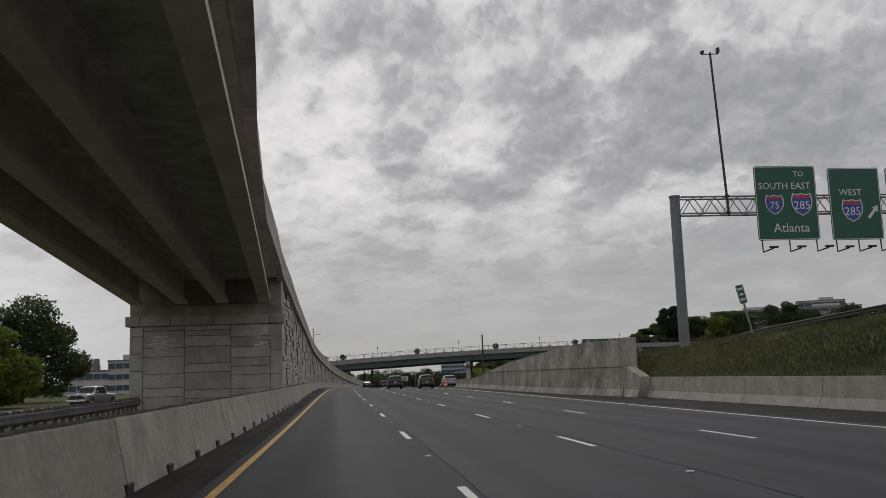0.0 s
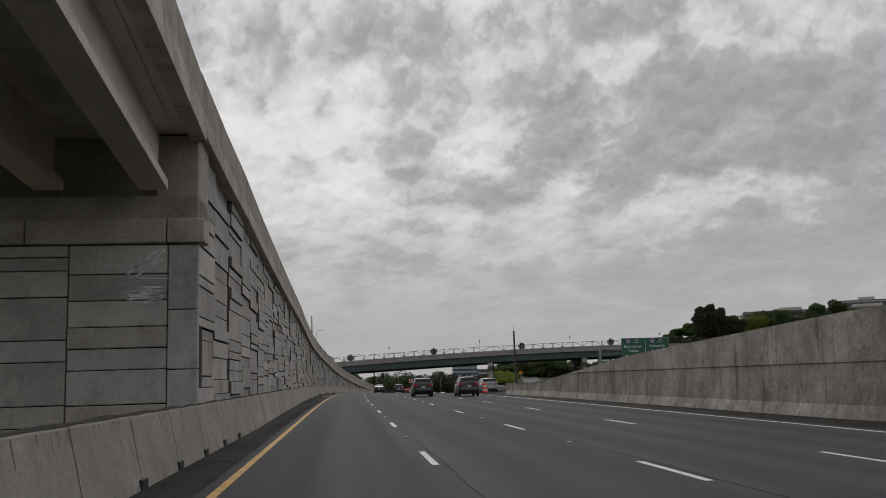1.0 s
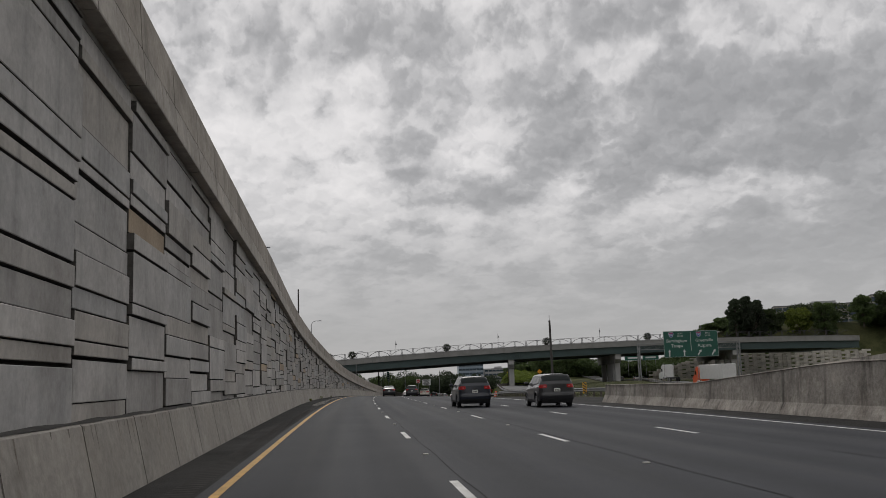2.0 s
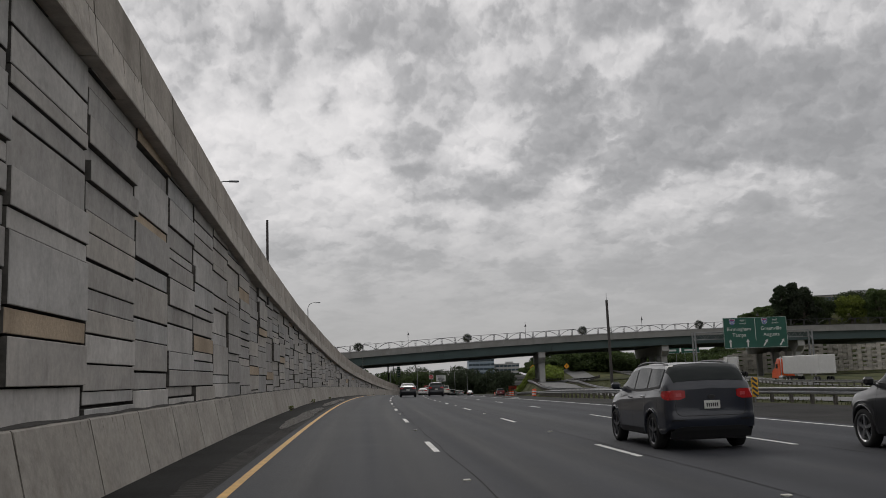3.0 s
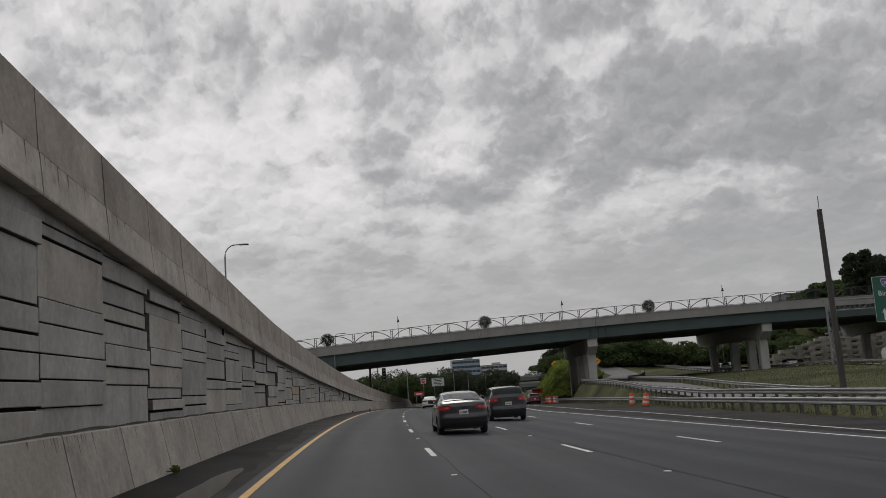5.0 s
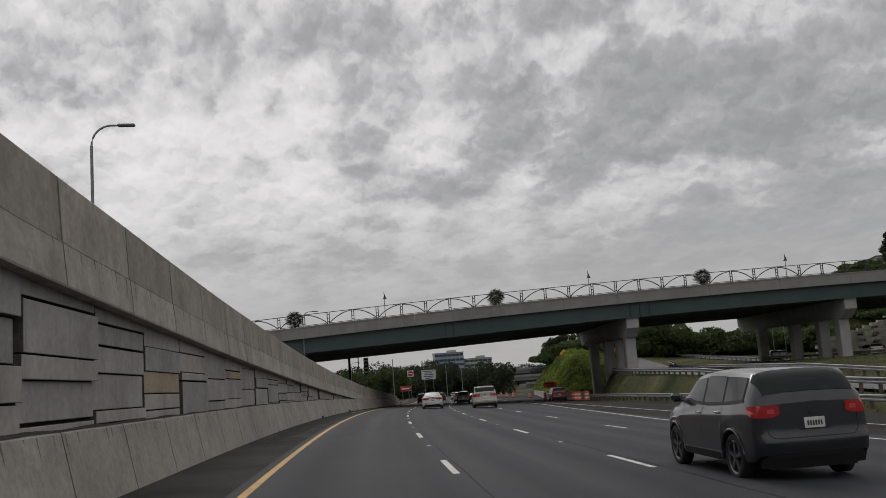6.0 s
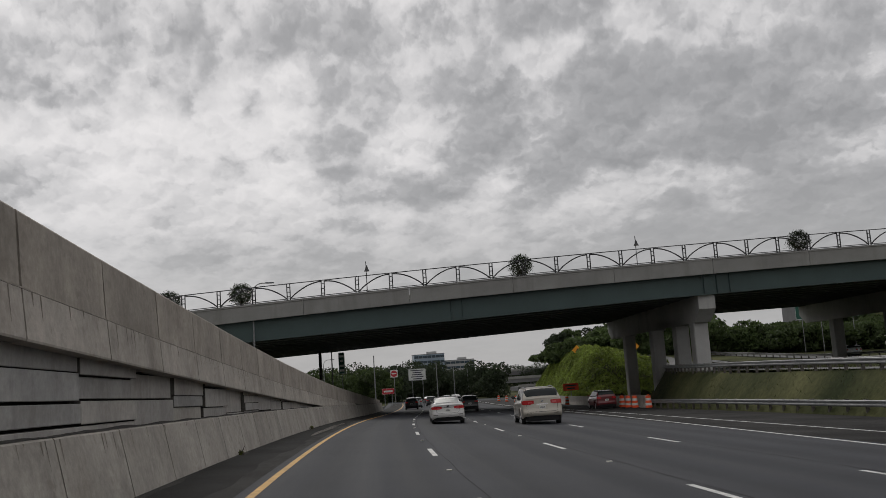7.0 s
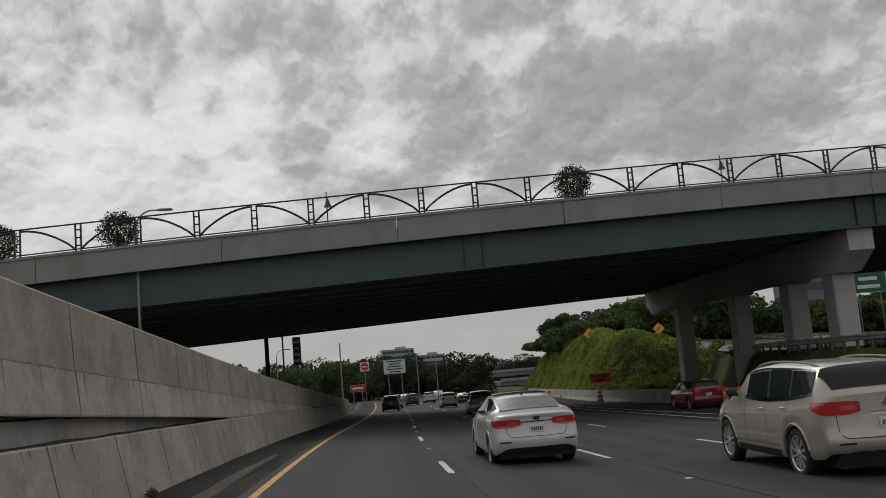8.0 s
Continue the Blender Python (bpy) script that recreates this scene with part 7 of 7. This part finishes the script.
# far overpasses ahead
for x0, x1, y, z, thick in ((66, 210, 560, -3.2, 1.5), (60, 210, 600, -0.6, 1.6), (70, 180, 530, -5.6, 1.3)):
    fo = thing("far_overpass", "distant grey overpass crossing the motorway", "bridge", kind="structure")
    part("deck", box(bmesh.new(), ((x0 + x1) / 2, y, z), (x1 - x0, 12, thick), None, 0.05), M["roof"], fo)
    part("parapet_panel", box(bmesh.new(), ((x0 + x1) / 2, y - 6.2, z + thick / 2 + 0.3), (x1 - x0, 0.3, 0.9), None, 0.03), M["fascia"], fo)
    for k in range(6):
        xx = x0 + 6 + (x1 - x0 - 12) * k / 5
        part("column", box(bmesh.new(), (xx, y, (z - 9) / 2 - thick / 4), (1.4, 3.0, z - thick / 2 + 9), None, 0.05), M["pier"], fo)

# ---- lorries and the pickup ----
def tractor(name, label, m, paint, trailer=False):
    t = thing(name, label, "lorry", m=m)
    bm = bmesh.new()
    side = [(-0.9, 1.0), (-0.9, 3.7), (0.2, 3.85), (0.9, 3.2), (1.15, 2.25), (2.4, 2.0), (2.65, 1.6), (2.7, 0.7), (-0.2, 0.7)]
    a = [bm.verts.new((-1.15, y, z)) for y, z in side]
    b = [bm.verts.new((1.15, y, z)) for y, z in side]
    for k in range(len(side)):
        bm.faces.new((a[k], a[(k + 1) % len(side)], b[(k + 1) % len(side)], b[k]))
    bm.faces.new(a), bm.faces.new(b[::-1])
    bmesh.ops.bevel(bm, geom=bm.edges[:], offset=0.07, segments=2, affect="EDGES")
    part("cab", bm, M[paint], t)
    part("windscreen", box(bmesh.new(), (0, 1.07, 2.72), (1.9, 0.05, 0.85), Matrix.Rotation(0, 4, "X"), 0.02), M["glass"], t)
    for sd in (1, -1):
        part("side_window", boxes(((sd * 1.16, 0.45, 2.6), (0.03, 0.8, 0.7)), bevel=0.01), M["glass"], t)
        part("fuel_tank", tubes([(sd * 0.95, -1.9, 0.85), (sd * 0.95, -0.4, 0.85)], radius=0.33, sides=14), M["chrome"], t)
        part("exhaust_stack", tubes([(sd * 1.05, -1.05, 1.0), (sd * 1.05, -1.05, 4.1)], radius=0.08, sides=10), M["chrome"], t)
    part("chassis", boxes(((0, -2.3, 0.85), (0.9, 5.4, 0.3)), bevel=0.03), M["trim_black"], t)
    for y in (2.0, -3.1, -4.3):
        for sd in (1, -1):
            wheel(t, sd * 1.0, y, 0.5, "rim", 8, 0.3)
    if trailer:
        part("trailer", boxes(((0, -8.8, 2.75), (2.5, 13.0, 2.7)), bevel=0.06), M["car_white"], t)
        for y in (-13.2, -14.4):
            for sd in (1, -1):
                wheel(t, sd * 1.0, y, 0.5, "rim", 8, 0.3)
    return t


tractor("white_lorry", "white lorry tractor unit on the upper slip road", frame_at(277, 62.4, table(277, RAMP_H) + 0.05, 8), "car_white")
tractor("orange_lorry", "orange lorry cab pulling a white box trailer", frame_at(246, 62.6, table(246, RAMP_H) + 0.05, 2), "car_orange", True)
PICKUP = Shape(
    [(-2.7, 0.98), (-2.68, 1.1), (-1.05, 1.12), (-0.95, 1.2), (-0.88, 1.72), (-0.4, 1.84), (0.4, 1.84), (0.75, 1.72), (1.3, 1.2), (1.6, 1.16), (2.4, 1.1), (2.62, 0.95), (2.7, 0.7)],
    [(-2.7, 0.96), (-1.0, 1.08), (1.2, 1.08), (2.4, 1.0), (2.7, 0.66)],
    [(-2.7, 0.9), (-2.4, 0.96), (2.2, 0.97), (2.6, 0.9), (2.7, 0.8)],
    [(-2.7, 0.55), (-1.0, 0.45), (1.2, 0.45), (2.7, 0.5)], (-1.75, 1.75), 0.39, roof_w=0.78)
pk = car("pickup_truck", "silver-white pickup truck with a dark grille on the side road", frame_at(87.0, -22.4, -0.26, 165), PICKUP, "car_pewter", "rim", 5, side_glass=((-0.75, 0.0, 5.1, 5.85), (0.1, 0.85, 5.1, 5.8)), front_glass=(0.78, 1.24), seams=(0.05, 1.05), mirror_y=0.9, badge=0)
part("grille", boxes(((0, 2.72, 0.86), (1.5, 0.06, 0.36)), bevel=0.02), M["trim_black"], pk)
part("front_bumper", boxes(((0, 2.74, 0.56), (1.8, 0.16, 0.2)), bevel=0.03), M["chrome"], pk)
for sd in (1, -1):
    part("headlamp", boxes(((sd * 0.72, 2.7, 0.98), (0.34, 0.1, 0.16)), bevel=0.02), M["lamp_clear"], pk)
car("silver_car", "silver estate car parked beyond the field", frame_at(118, -31, -0.3, 85), HATCH, "car_silver", "rim", 5, side_glass=((-1.0, -0.3, 5.1, 5.9), (-0.2, 0.95, 5.1, 5.86)), mirror_y=0.8, badge=0)
for i, (s, d, paint) in enumerate(((316, 61.0, "car_white"), (322, 64.2, "car_black"), (346, 58.5, "car_silver"), (352, 62.0, "car_white"))):
    car(paint[4:] + "_car", paint[4:] + " car on the upper slip road", frame_at(s, d, table(s, RAMP_H) + 0.05, 0), COMPACT_SUV, paint, "rim", 5, **dark)

# ---- shoulder details ----
verts, faces = [], []
s = 2.0
while s < 130:
    n = len(verts)
    verts += [W(s, -2.62, 0.0075), W(s, -2.22, 0.0075), W(s + 0.11, -2.22, 0.0075), W(s + 0.11, -2.62, 0.0075)]
    faces.append((n, n + 1, n + 2, n + 3))
    s += 0.3
ob = piece("rumble_strip", mesh_from("rumble_strip", verts, faces, M["joint"]), road)
ob["kind"], ob["label"] = "stuff", "dark ground-in rumble grooves"
s = -41.19
while s < 60:
    part("drain_slot", box(bmesh.new(), (toe(s) - 0.05, 0, 0.08), (0.14, 0.42, 0.16), frame_at(s, 0), 0.008), M["trim_black"], barrier, "black drain slot at the foot of the barrier")
    s += 3.05

# ---- run-off stains below the joints of the parapet and on the barrier ----
def drips(name, parent, s0, s1, every, face, length, seed, label):
    """Ragged dark runs that narrow downwards on a face given by face(s, f), f from 1 at its top to 0 at its foot."""
    rg = random.Random(seed)
    verts, faces = [], []
    s = s0
    while s < s1:
        if face(s, 1.0) is not None:
            w, l = rg.uniform(0.012, 0.07), rg.uniform(*length)
            n = len(verts)
            for f, k in ((1.0, 1.0), (1.0 - l * 0.4, rg.uniform(0.6, 1.0)), (1.0 - l, 0.12)):
                verts += [face(s - w * k / 2, f), face(s + w * k / 2, f)]
            faces += [(n, n + 1, n + 3, n + 2), (n + 2, n + 3, n + 5, n + 4)]
        s += rg.uniform(0.15, 1.0) * every * (2.5 if rg.random() < 0.2 else 1.0)
    ob = piece(name, mesh_from(name, verts, faces, M["grime"]), parent)
    ob["kind"], ob["label"] = "stuff", label


def coping_face(s, f):
    t, c = toe(s) - 0.34, crown(s)
    b, m = max(1.075, c - 1.66), max(max(1.075, c - 1.66) + 0.05, c - 1.0)
    if m - b < 0.4:
        return None
    return W(s, t + 0.034 - 0.06 * f, b + 0.03 + (m - b - 0.045) * f)


def barrier_face(s, f):
    return W(s, toe(s) - 0.001 - 0.221 * f, 0.02 + 1.03 * f)


drips("run_off_stain", parapet, 60, 330, 0.9, coping_face, (0.15, 0.75), 51, "dark run-off stains below the parapet joint")
drips("run_off_stain", barrier, 20, 330, 0.8, barrier_face, (0.05, 0.4), 52, "dark run-off stains below the barrier's top edge")
# dirt caught on the narrow step between the two tiers
swept("step_dirt", span(58, 325, 0.45), lambda s: [(toe(s) - 0.366, max(1.09, crown(s) - 1.012) + 0.002), (toe(s) - 0.384, max(1.1, crown(s) - 1.0) + 0.012 + 0.012 * math.sin(s * 3.7) * math.sin(s * 1.3))], M["grime"], closed=False, parent=parapet, label="dark dirt on the step of the parapet")

# ---- wall panels: staggered precast slabs in columns ----
COLUMNS = [(0, 55.35), (2, 61.9), (21, 125.7), (45, 205.35), (48, 215.3), (75, 305.0), (82, 328.0)]


def slab(s0, s1, z0, z1, proud, low=0.012, side=0.02):
    """A slab with chamfered front edges, in the wall's curve, over a joint of its own width."""
    out = []
    for inset, x in ((0.0, -0.86), (0.0, -0.60 + proud - 0.01), (0.01, -0.60 + proud)):
        for s, z in ((s0 + side + inset, z0 + low + inset), (s1 - 0.008 - inset, z0 + low + inset), (s1 - 0.008 - inset, z1 - 0.004 - inset), (s0 + side + inset, z1 - 0.004 - inset)):
            out.append(W(s, toe(s) + x, z))
    fs = [(8, 9, 10, 11)]
    for a in (0, 4):
        fs += [(a + k, a + (k + 1) % 4, a + 4 + (k + 1) % 4, a + 4 + k) for k in range(4)]
    return out, fs


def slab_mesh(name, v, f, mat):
    """Clean faces and chamfers; edges towards the joints dark with grime and painted-in shade."""
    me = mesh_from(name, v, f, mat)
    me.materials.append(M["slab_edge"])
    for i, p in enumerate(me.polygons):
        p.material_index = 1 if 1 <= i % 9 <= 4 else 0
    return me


def wall_pieces():
    rg = random.Random(11)
    rest = {"panel": ([], []), "panel_tan": ([], [])}
    made = 0
    for k in range(82):
        a, b = table(k, COLUMNS), table(k + 1, COLUMNS)
        top = crown((a + b) / 2) - 1.25
        z = 1.0 + rg.choice((-0.5, -0.3, -0.1))
        set_out = rg.choice((-0.02, -0.01, 0.01, 0.02))
        last = 0.0
        while z < top:
            h = rg.choice((0.26, 0.34, 0.38, 0.42, 0.46, 0.5, 0.62, 0.74, 0.92) if last < 0.7 else (0.22, 0.28, 0.34, 0.4))
            last = h
            z1 = min(z + h, top + 0.02)
            if z1 > 1.02:
                proud = set_out + rg.choice((-0.055, -0.04, -0.02, 0.0, 0.0, 0.02, 0.04, 0.055))
                tan = rg.random() < (0.15 if 108 < a < 150 else 0.05 if 185 < a < 240 else 0.015)
                mat = "panel_tan" if tan and h < 0.5 else "panel"
                low = rg.choice((0.012, 0.016, 0.022, 0.03, 0.04, 0.055))
                side = rg.choice((0.010, 0.014, 0.02, 0.03, 0.04))
                v, f = slab(a, b, max(z, 0.9), z1, proud, low, side)
                if made < 300:
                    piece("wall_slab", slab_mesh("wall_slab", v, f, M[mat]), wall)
                    made += 1
                else:
                    rv, rf = rest[mat]
                    n = len(rv)
                    rv += v
                    rf += [tuple(i + n for i in q) for q in f]
            z = z1
    for mat, (v, f) in rest.items():
        if v:
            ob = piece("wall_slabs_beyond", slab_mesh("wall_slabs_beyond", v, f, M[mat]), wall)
            ob["kind"] = "stuff"


wall_pieces()
